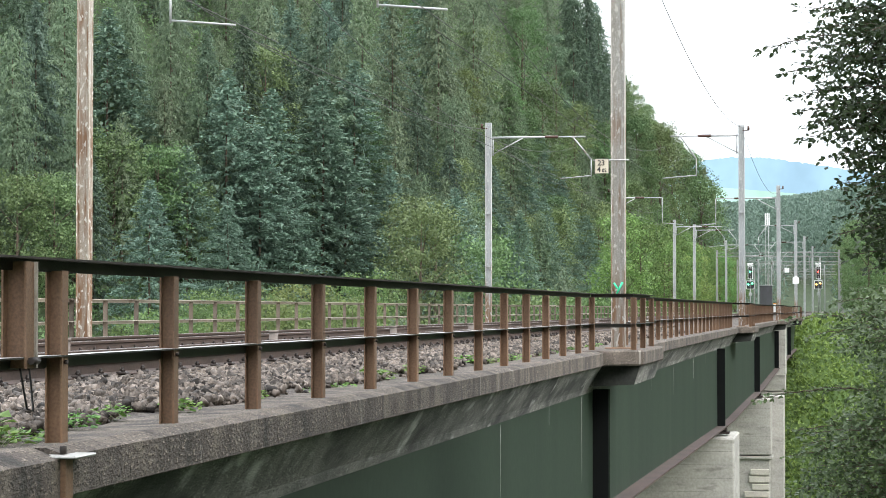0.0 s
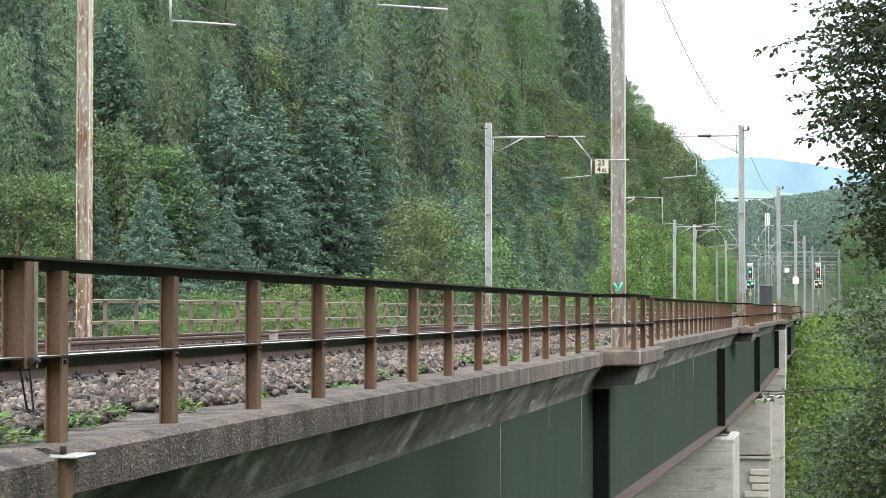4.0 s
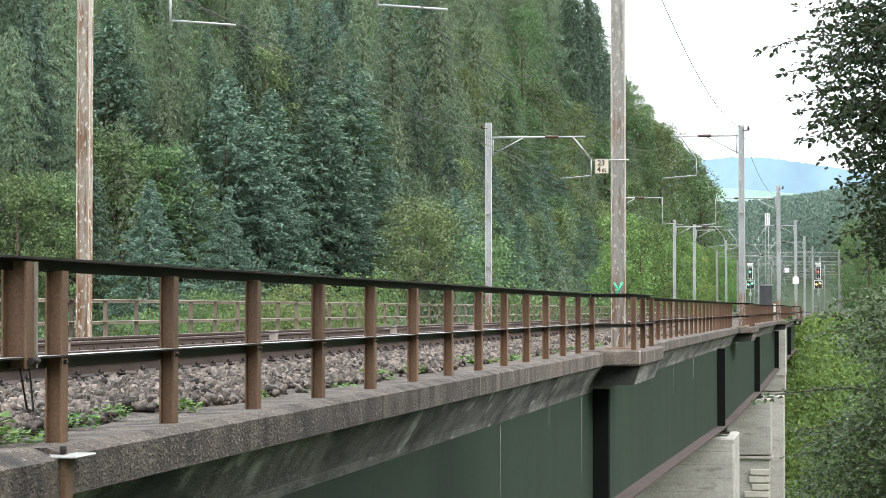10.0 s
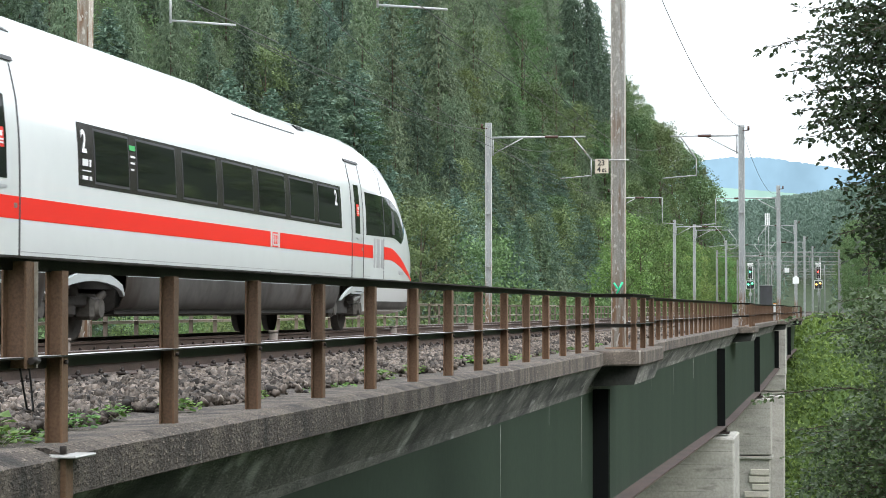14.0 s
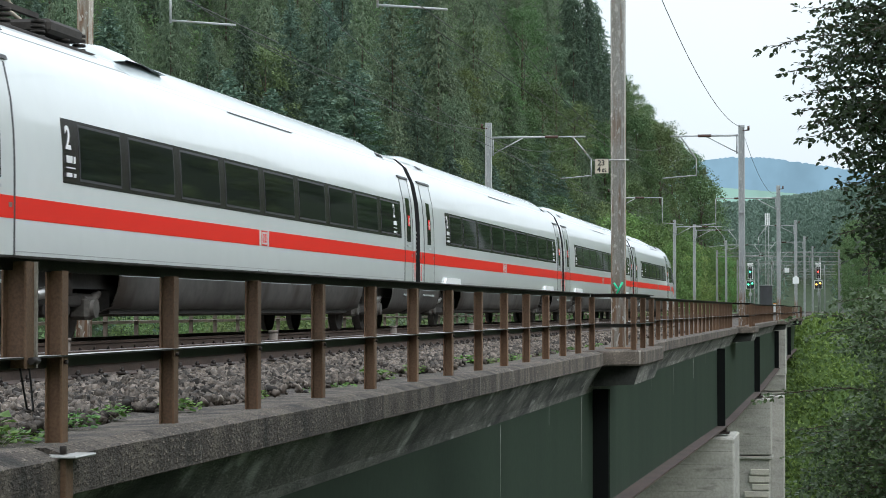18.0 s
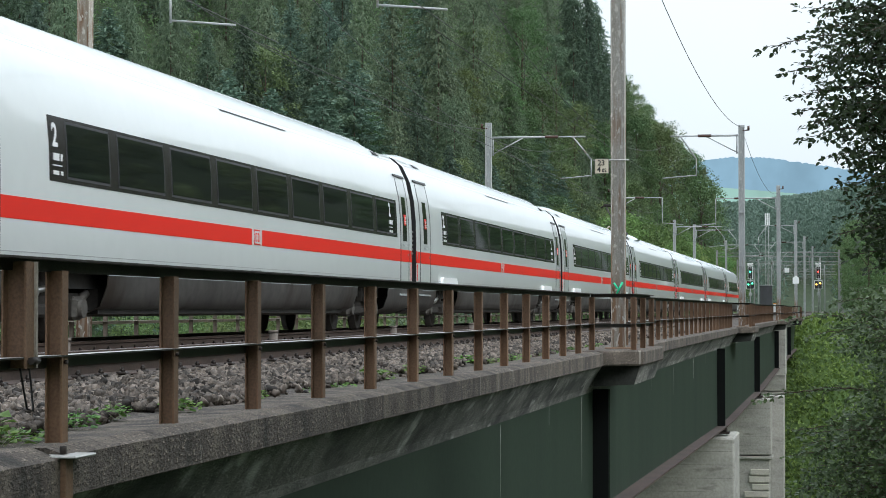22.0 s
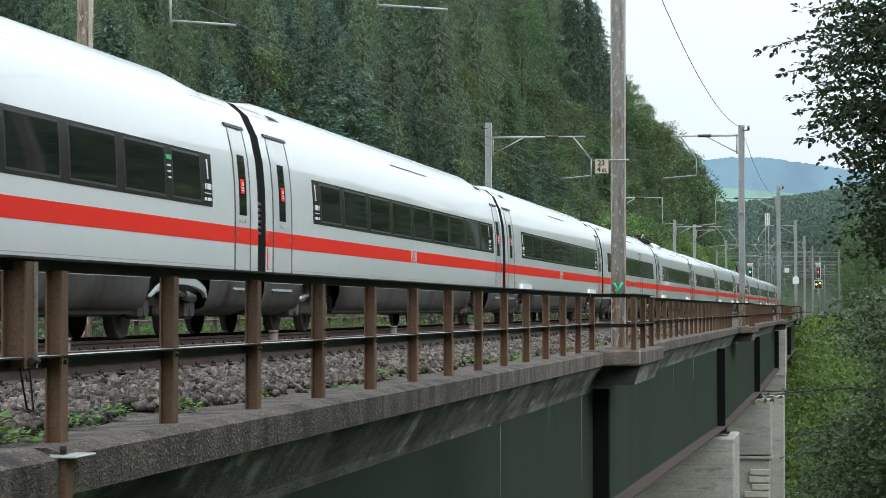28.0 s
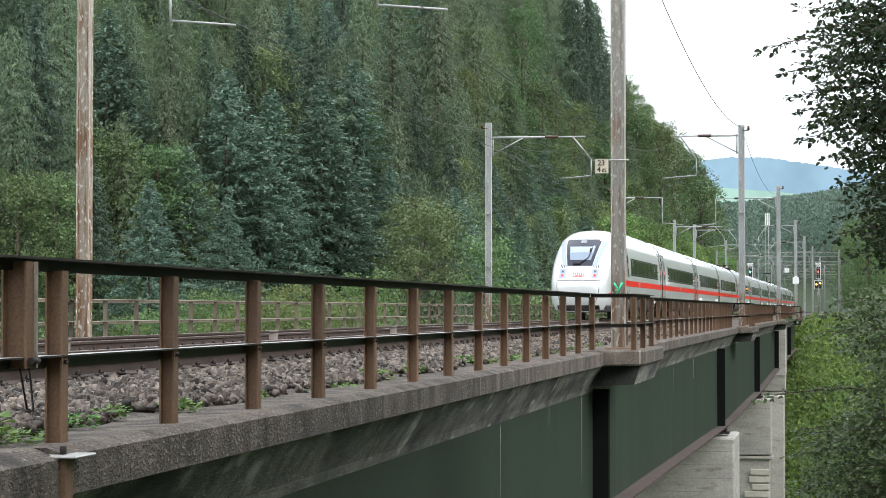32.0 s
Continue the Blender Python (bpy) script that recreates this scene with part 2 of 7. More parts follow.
DRIP = surface("pale_lime_drip", (0.12, 0.135, 0.115), (0.3, 0.32, 0.29), 0.9, 0, 6, 40, 0.1, space="World")
FLANGE = surface("rusty_flange_paint", (0.028, 0.017, 0.014), (0.075, 0.045, 0.036), 0.75, 0, 0.8, 20, 0.15, space="World")
RAIL_SIDE = surface("brown_rail_steel", (0.032, 0.019, 0.014), (0.075, 0.046, 0.034), 0.65, 0.0, 2.0, 40, 0.15, space="World")
RAIL_TOP = surface("worn_bright_rail_head", (0.3, 0.28, 0.27), (0.45, 0.43, 0.42), 0.28, 1.0, 1.0, 30, 0.03, space="World")
STONE = surface("ballast_stone", (0.019, 0.015, 0.0125), (0.185, 0.152, 0.127), 0.9, 0, 9.0, 60, 0.5, wobble=0.85, island=True, space="World")
GRAVEL = surface("ballast_bed", (0.02, 0.016, 0.014), (0.12, 0.1, 0.085), 0.95, 0, 11.0, 50, 0.9, space="World", depth=0.05)
GALV = surface("galvanised_mast_steel", (0.28, 0.29, 0.29), (0.45, 0.46, 0.46), 0.55, 0.3, 1.0, 30, 0.08, spots=(0.26, 0.21, 0.16), spot_scale=2.5, spot_from=0.58)
GALV_DULL = surface("dull_grey_portal_steel", (0.17, 0.17, 0.165), (0.3, 0.3, 0.29), 0.65, 0.2, 1.0, 30, 0.08, spots=(0.17, 0.12, 0.09), spot_scale=2.5, spot_from=0.58)
FAR_POST = surface("grey_brown_railing_post", (0.065, 0.048, 0.036), (0.18, 0.14, 0.11), 0.75, 0.0, 1.6, 60, 0.2, wobble=0.15)
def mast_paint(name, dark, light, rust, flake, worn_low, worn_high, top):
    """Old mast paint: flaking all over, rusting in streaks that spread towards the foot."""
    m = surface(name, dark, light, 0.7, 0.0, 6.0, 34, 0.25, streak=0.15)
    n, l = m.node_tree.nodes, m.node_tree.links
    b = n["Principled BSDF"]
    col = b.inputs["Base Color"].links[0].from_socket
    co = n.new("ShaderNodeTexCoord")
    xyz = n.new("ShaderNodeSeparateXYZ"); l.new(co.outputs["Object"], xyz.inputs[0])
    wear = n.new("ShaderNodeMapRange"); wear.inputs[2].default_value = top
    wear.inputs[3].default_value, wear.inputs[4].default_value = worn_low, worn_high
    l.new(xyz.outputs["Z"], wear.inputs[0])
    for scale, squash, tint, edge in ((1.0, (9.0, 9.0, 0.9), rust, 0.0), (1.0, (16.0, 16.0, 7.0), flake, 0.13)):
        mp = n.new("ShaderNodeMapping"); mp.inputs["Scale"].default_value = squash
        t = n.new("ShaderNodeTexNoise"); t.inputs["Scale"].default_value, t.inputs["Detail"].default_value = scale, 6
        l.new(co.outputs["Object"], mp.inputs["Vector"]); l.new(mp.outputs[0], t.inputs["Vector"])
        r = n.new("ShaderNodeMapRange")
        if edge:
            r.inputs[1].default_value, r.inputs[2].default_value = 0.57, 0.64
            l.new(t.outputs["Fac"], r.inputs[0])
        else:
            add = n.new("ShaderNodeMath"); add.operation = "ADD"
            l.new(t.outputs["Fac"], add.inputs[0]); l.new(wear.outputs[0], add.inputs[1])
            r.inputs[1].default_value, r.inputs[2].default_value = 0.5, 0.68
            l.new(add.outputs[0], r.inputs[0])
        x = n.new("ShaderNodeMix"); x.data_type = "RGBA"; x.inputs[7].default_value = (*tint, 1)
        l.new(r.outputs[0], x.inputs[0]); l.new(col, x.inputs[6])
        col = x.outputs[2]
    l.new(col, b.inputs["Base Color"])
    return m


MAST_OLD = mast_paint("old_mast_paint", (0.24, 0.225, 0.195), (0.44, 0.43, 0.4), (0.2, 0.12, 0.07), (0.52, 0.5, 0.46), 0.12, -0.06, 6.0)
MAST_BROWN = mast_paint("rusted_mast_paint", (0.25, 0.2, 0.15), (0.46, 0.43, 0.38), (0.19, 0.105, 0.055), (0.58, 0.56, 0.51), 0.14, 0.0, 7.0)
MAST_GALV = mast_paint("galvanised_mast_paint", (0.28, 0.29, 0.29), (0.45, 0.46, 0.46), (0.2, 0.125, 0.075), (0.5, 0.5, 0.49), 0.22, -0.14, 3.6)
FLOOR_DARK = surface("forest_floor", (0.014, 0.026, 0.009), (0.04, 0.062, 0.022), 0.95, 0, 0.3, 3.0, 0.6, space="World", depth=0.3)
GRASS = surface("meadow_and_scrub_ground", (0.035, 0.065, 0.018), (0.1, 0.16, 0.04), 0.95, 0, 0.35, 4.0, 0.8, space="World", depth=0.3)
WIRE = plain("dull_copper_wire", (0.05, 0.05, 0.048), 0.7)
BARK = surface("bark", (0.04, 0.03, 0.022), (0.12, 0.09, 0.065), 0.95, 0, 3, 14, 0.6)
WHITE_PAINT = surface("train_white_paint", (0.655, 0.69, 0.69), (0.705, 0.74, 0.74), 0.3, 0, 0.3, 3.0, 0.0, coat=0.7)
RED_PAINT = dull(plain("signal_red_stripe", (0.72, 0.022, 0.012), 0.4), 0.2)
GLASS_DARK = dull(plain("dark_tinted_glass", (0.009, 0.011, 0.011), 0.04), 0.16)
BAND_DARK = dull(plain("black_window_band", (0.024, 0.02, 0.022), 0.18), 0.25)
RUBBER = plain("black_rubber", (0.012, 0.012, 0.013), 0.7)
SKIRT = dull(surface("grimy_grey_skirt", (0.034, 0.032, 0.03), (0.105, 0.1, 0.095), 0.5, 0.1, 0.9, 6.0, 0.05, spots=(0.03, 0.022, 0.017), spot_scale=1.2, spot_from=0.55, streak=0.25), 0.25)
BOGIE = surface("brake_dust_bogie", (0.015, 0.013, 0.012), (0.048, 0.04, 0.034), 0.8, 0.2, 3, 20, 0.2)
STEEL = plain("bare_steel", (0.4, 0.39, 0.38), 0.35, 0.9)
# ---- the lie of the land ----
def ease(a, b, x):
    t = min(1.0, max(0.0, (x - a) / (b - a)))
    return t * t * (3 - 2 * t)


def lerp_table(table, x):
    if x <= table[0][0]:
        return table[0][1]
    for (x0, y0), (x1, y1) in zip(table[:-1], table[1:]):
        if x <= x1:
            return y0 + (y1 - y0) * (x - x0) / (x1 - x0)
    return table[-1][1]


HILL_FOOT = [(0.03, 620), (0.06, 480), (0.11, 380), (0.17, 280), (0.37, 225), (1.0, 190)]      # slope of the bearing, metres away
HILL_DEPTH = [(0.050, 0), (0.056, 16), (0.062, 36), (0.072, 44), (0.085, 56), (0.11, 84), (0.14, 110), (0.2, 125), (1.0, 125)]


def height(x, y):
    d = math.hypot(x, y)
    yy = y + shift(max(x, 0))
    cut = ease(9, 38, x) * (1 - ease(190, 222, x))
    z = -0.85 - 16.5 * cut
    if x < 30:                                              # bank where the camera stands
        z -= 0.6 * ease(-2, -8, y) * (1 - cut) + 0.5 * ease(3.5, 2.0, y) * (1 - cut)
    if x > 0:
        a = y / x
        if a > 0.03:
            foot, deep = lerp_table(HILL_FOOT, a), lerp_table(HILL_DEPTH, a)
            z += 0.72 * min(max(0.0, d - foot), deep) * ease(0, 1, deep / 16 if deep < 16 else 1)
            z -= 0.25 * max(0.0, d - foot - deep) * ease(4, 30, deep)
            z = max(z, -18)
    z += 36 * ease(520, 900, d) * (1 if x > 0 else 0.5)
    # bank added on the unseen right side for the train to mirror
    z += 0.9 * min(42.0, max(0.0, -y - 12)) * ease(20, 60, x)
    if abs(yy - 9.2) > 9:
        z += 0.9 * noise.noise((x * 0.06, y * 0.06, 0)) + 2.2 * noise.noise((x * 0.015, y * 0.015, 5)) * ease(40, 120, d)
    if x < 0 or x > 228:
        k = ease(14, 8.5, abs(yy - 9.2)) * (1 - ease(600, 680, x))
        z = z * (1 - k) - 0.62 * k
    return z


def build_ground():
    radii = [1.2 * 1.07 ** i for i in range(124)]
    radii = sorted([r for r in radii if r < 4900 and not 188 < r < 245] + [188 + 2.0 * i for i in range(29)])
    bearings = []
    a = -180.0
    while a < 180.0:
        bearings.append(a)
        a += 0.5 if -6 < a < 26 else 3.0
    verts, faces, n = [(0, 0, height(0, 0))], [], len(bearings)
    for r in radii:
        for b in bearings:
            x, y = r * math.cos(math.radians(b)), r * math.sin(math.radians(b))
            verts.append((x, y, height(x, y)))
    for j in range(n):
        faces.append((0, 1 + j, 1 + (j + 1) % n))
    for i in range(len(radii) - 1):
        for j in range(n):
            p, q = 1 + i * n, 1 + (i + 1) * n
            faces.append((p + j, q + j, q + (j + 1) % n, p + (j + 1) % n))
    me = mesh_of("ground", verts, faces, GRASS, True)
    me.materials.append(FLOOR_DARK)
    for p in me.polygons:
        x, y = p.center.x, p.center.y
        if (x > 60 and y > 24 and 110 < math.hypot(x, y) < 1300) or (x > 20 and y < -14) or math.hypot(x, y) > 470:
            p.material_index = 1
        # unseen ground under the bridge, set dark to cut light bounced onto the girder
        if 8 < x < 186 and abs(y) < 40:
            p.material_index = 1
    tagged(part("ground", me, None), "green valley floor and wooded hillside ground", "ground", kind="structure")


build_ground()
# ---- the bridge ----
NEAR_RAIL, FAR_RAIL = 4.3, 15.35              # offsets of the two railings
TRACKS = (7.3, 11.1)
LEDGE = -0.295
MAST_NEAR = (42.3, 98.5, 154.5, 205.0)
MAST_FAR = (43.9, 98.0, 152.5, 207.0)
POST_STEP = 2.172
BRIDGE_0, BRIDGE_1 = 11.62, 226.0


GIRDER = 4.42                                  # offset of the near girder's web
ARM = -0.965                                   # foot of the haunch


def build_deck():
    edge = [(6.2, -0.36), (4.62, -0.31), (4.17, LEDGE), (4.05, -0.335), (4.05, -0.548), (4.13, -0.56), (6.2, -0.56)]
    ss = stations(BRIDGE_0, BRIDGE_1, 4.0)
    tagged(part("bridge_deck_edge", sweep("bridge_deck_edge", edge, ss, CONCRETE), None), "weathered grey concrete deck edge with dark stains", "bridge deck", kind="structure")
    haunch = [(4.14, -0.562), (6.2, -0.562), (6.2, -1.2), (GIRDER + 0.05, -1.2), (GIRDER - 0.03, ARM)]
    tagged(part("bridge_haunch", sweep("bridge_haunch", haunch, ss, SOFFIT), None), "pale stained concrete haunch under the deck edge", "bridge deck", kind="structure")
    old = [(6.2, -0.36), (4.2, -0.29), (4.05, -0.35), (4.05, -1.6), (6.2, -1.6)]
    tagged(part("abutment_wing_wall", sweep("abutment_wing_wall", old, stations(-4, BRIDGE_0 - 0.1, 4), CONCRETE), None), "stained concrete wing wall of the near abutment", "abutment", kind="structure")
    slab = [(6.2, -0.36), (13.2, -0.36), (14.9, -0.33), (15.6, -0.33), (15.6, -0.6), (14.2, -1.2), (13.2, -1.3), (6.2, -1.2)]
    tagged(part("bridge_deck", sweep("bridge_deck", slab, ss, SOFFIT), None), "grey concrete bridge deck under the ballast", "bridge deck", kind="structure")
    wall = [(4.3, -0.9), (15.6, -0.9), (15.6, -18.5), (4.3, -18.5)]
    tagged(part("abutment_far", sweep("abutment_far", wall, stations(224.6, 232, 4), PIER), None), "pale concrete far abutment wall", "abutment", kind="structure")
    tagged(part("abutment_near", sweep("abutment_near", [(4.2, -1.4), (15.0, -1.4), (15.0, -18.5), (4.2, -18.5)], stations(6, 11.2, 3), PIER), None), "concrete near abutment wall under the deck", "abutment", kind="structure")


BOTTOM = [(0, -2.72), (47.4, -3.35), (91.6, -4.01), (128, -3.99), (160, -3.58), (195, -3.3), (230, -3.1)]
PIERS = (43.0, 87.2, 125.0, 159.7, 193.0)


def build_girders():
    ends = (11.9, *(p - 1.2 for p in PIERS), 224.0)
    for y, out in ((GIRDER, -1), (13.6, 1)):
        for a, b in zip(ends[:-1], ends[1:]):
            g = thing("plate_girder", "dull green painted steel plate girder under the deck", "girder", "bridge girders")
            a2, b2 = a + 0.12, b - 0.12
            ss = stations(a2, b2, 6)
            web = [(y, -1.0), (y + 0.03, -1.0), (y + 0.03, 0.0), (y, 0.0)]
            part("web", sweep("web", web, ss, GREEN_STEEL, drop=lambda s, i, z: ARM - 0.1 if z < -0.9 else lerp_table(BOTTOM, s)), None, g)
            fl = [(y - 0.36, 0.0), (y + 0.36, 0.0), (y + 0.36, -0.05), (y - 0.36, -0.05)]
            part("bottom_flange", sweep("bottom_flange", fl, ss, FLANGE, drop=lambda s, i, z: lerp_table(BOTTOM, s) + z), None, g, "rusty brown bottom flange")
            # each girder's near end plate is green, its far one black
            for s, m in ((a2 + 0.02, GREEN_STEEL), (b2 - 0.03, BLACK_END)):
                zb = lerp_table(BOTTOM, s)
                bm = box(0, 0.03, min(0, out * 0.29), max(0, out * 0.29), zb, ARM - 0.06)
                st = part("end_stiffener", bm, m, g, "black end plate" if m is BLACK_END else "")
                st.location = on_line(s, y, 0)
                if m is BLACK_END:
                    continue
                gus = bmesh.new()
                v = [gus.verts.new((x, out * yy, z)) for yy in (0.1, 0.13) for x, z in ((0, zb), (0.5, zb), (0, zb + 0.9))]
                for f in ((0, 1, 2), (3, 5, 4), (0, 3, 4, 1), (1, 4, 5, 2), (0, 2, 5, 3)):
                    gus.faces.new([v[i] for i in f])
                bmesh.ops.recalc_face_normals(gus, faces=gus.faces)
                part("gusset", gus, GREEN_STEEL, g).location = on_line(s, y, 0)
            if out < 0:
                # pale drip marks down the web
                for ds, top, low, w in ((30.0, -1.1, -2.2, 0.05), (39.8, -1.1, -2.6, 0.05), (62.7, -1.1, -1.9, 0.05), (35.2, -1.06, -1.35, 0.03), (55.0, -1.06, -1.5, 0.03), (71.5, -1.06, -1.7, 0.05), (78.0, -1.06, -1.4, 0.06)):
                    if a < ds < b:
                        rng = random.Random(int(ds * 10))
                        bm = bmesh.new()
                        n = 9
                        ring = [[bm.verts.new((x * w * (1 - 0.6 * i / n) * (0.5 + 0.6 * rng.random()), y2, top + (low - top) * i / n)) for x, y2 in ((-0.5, 0), (-0.4, -0.004), (0.4, -0.004), (0.5, 0))] for i in range(n + 1)]
                        for u, v in zip(ring[:-1], ring[1:]):
                            for i in range(3):
                                bm.faces.new((u[i], u[i + 1], v[i + 1], v[i]))
                        part("drip_mark", bm, DRIP, g, "pale lime drip").location = on_line(ds, y - 0.001, 0)


def build_piers():
    for k, s in enumerate(PIERS):
        zt = lerp_table(BOTTOM, s) - 0.05
        base = min(height(s, 4), height(s, 14)) - 0.5
        p = thing("bridge_pier", "pale grey board-marked concrete bridge pier", "bridge pier", "bridge piers")
        p.location = on_line(s, 0, 0)
        top = zt - 0.36
        y0 = (3.7, 3.78, 3.53, 3.69, 4.75)[k]
        x0, x1 = ((-1.3, 1.3), (-1.9, 3.0), (-1.3, 1.3), (-1.3, 1.3), (-1.3, 1.3))[k]
        deep = (3.0, 3.0, 3.0, 1.2, 1.2)[k]
        part("pier_head", box(x0, x1, y0, 14.6, top - deep, top, 0.05), PIER, p)
        part("pier_band", box(x0 - 0.08, x1 + 0.08, y0 - 0.06, 14.66, top - deep - 0.22, top - deep - 0.05, 0.03), PIER, p)
        part("pier_shaft", box(x0 + 0.1, x1 - 0.1, y0 + 0.1, 14.5, base, top - deep - 0.05, 0.03), PIER, p)
        if k == 2:
            part("side_column", box(0.4, 2.6, 2.9, 4.4, base, top + 0.1, 0.04), PIER, p, "paler concrete side column")
            rng = random.Random(4)
            z = top - deep - 0.75
            for r in range(12):
                w = 0.9 + 0.5 * rng.random()
                part("stone_block", box(-1.34 - 0.05 * rng.random(), -1.1, y0 + 0.12, y0 + 0.12 + w, z - 0.34, z, 0.04), PALE_STONE, p, "rough pale ashlar block")
                z -= 0.4
        if k == 3:
            part("side_column", box(-1.0, 2.6, 3.69, 5.2, top - 0.1, -0.57, 0.04), PIER, p, "paler concrete side column")
        z = top - 0.5
        while z > top - deep + 0.2:
            part("board_mark", box(x0 - 0.004, x0 + 0.01, y0 + 0.06, 14.5, z, z + 0.012), PIER_MARK, p)
            z -= 0.5
        for y in (GIRDER, 13.6):
            part("bearing", put_box(box(-0.45, 0.45, y - 0.4, y + 0.4, top + 0.08, top + 0.16), -0.35, 0.35, y - 0.3, y + 0.3, top + 0.16, zt, 0.02), RUST_DARK, p, "dark steel bearing")


def rail_profile(y):
    return [(y - 0.07, -0.159), (y + 0.07, -0.159), (y + 0.07, -0.148), (y + 0.012, -0.125), (y + 0.009, -0.05), (y + 0.034, -0.038), (y + 0.036, -0.008), (y + 0.027, 0.0), (y - 0.027, 0.0), (y - 0.036, -0.008), (y - 0.034, -0.038), (y - 0.009, -0.05), (y - 0.012, -0.125), (y - 0.07, -0.148)]


def build_track():
    near = stations(-620, 0, 40)[:-1] + stations(0, 90, 10)[:-1] + stations(90, 150, 5)[:-1] + stations(150, 640, 20)
    for c in TRACKS:
        for y in (c - 0.75, c + 0.75):
            me = sweep("rail", rail_profile(y), near, RAIL_SIDE)
            me.materials.append(RAIL_TOP)
            for p in me.polygons:
                if p.normal.z > 0.9 and p.center.z > -0.02:
                    p.material_index = 1
            tagged(part("rail", me, None), "brown steel rail with a worn bright running surface", "rail", "rails", "structure")
    bed = [(4.66, -0.335), (5.35, -0.27), (6.0, -0.235), (6.4, -0.22), (8.2, -0.21), (9.2, -0.21), (10.2, -0.2), (12.0, -0.2), (12.6, -0.21), (14.2, -0.33), (14.2, -0.5), (4.66, -0.5)]
    tagged(part("ballast_bed", sweep("ballast_bed", bed, near, GRAVEL), None), "grey brown ballast bed under both tracks", "ballast", kind="structure")


def h_post(w, d, z0, z1, flange=0.012, web=0.008, turned=False):
    """H section in one piece: flanges across the line, web along it."""
    a, b, f, k = d / 2, w / 2, d / 2 - flange, web / 2
    ring = [(-a, -b), (-f, -b), (-f, -k), (f, -k), (f, -b), (a, -b), (a, b), (f, b), (f, k), (-f, k), (-f, b), (-a, b)]
    if turned:
        ring = [(-y, x) for x, y in ring]
    bm = bmesh.new()
    lo = [bm.verts.new((x, y, z0)) for x, y in ring]
    hi = [bm.verts.new((x, y, z1)) for x, y in ring]
    for i in range(12):
        j = (i + 1) % 12
        bm.faces.new((lo[i], lo[j], hi[j], hi[i]))
    for r in (lo[::-1], hi):
        bm.faces.new(r)
    bmesh.ops.recalc_face_normals(bm, faces=bm.faces)
    return bm


def railing_run(name, label, y, s0, s1, post_me, top_m, knee_m, z_top, z_knee, step=POST_STEP, first=0.0, post_m=RUST):
    r = thing(name, label, "railing", "bridge railings")
    ss = stations(s0, s1, 6)
    tp = [(y - 0.07, z_top), (y + 0.07, z_top), (y + 0.07, z_top - 0.012), (y + 0.045, z_top - 0.012), (y + 0.045, z_top - 0.075), (y + 0.03, z_top - 0.075), (y + 0.03, z_top - 0.012), (y - 0.07, z_top - 0.012)]
    part("top_rail", sweep("top_rail", tp, ss, top_m), None, r)
    kn = [(y - 0.06, z_knee), (y + 0.05, z_knee), (y + 0.05, z_knee - 0.07), (y + 0.04, z_knee - 0.07), (y + 0.04, z_knee - 0.01), (y - 0.06, z_knee - 0.01)]
    km = sweep("knee_rail", kn, ss, knee_m)
    # faces that point up get the pale steel, all others keep knee_m
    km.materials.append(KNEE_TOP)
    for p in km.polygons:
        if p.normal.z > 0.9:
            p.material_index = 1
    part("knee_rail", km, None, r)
    s = s0 + first
    while s < s1 + 0.01:
        p = part("post", post_me, None, r)
        p.location = on_line(s, y, 0)
        s += step
    return r


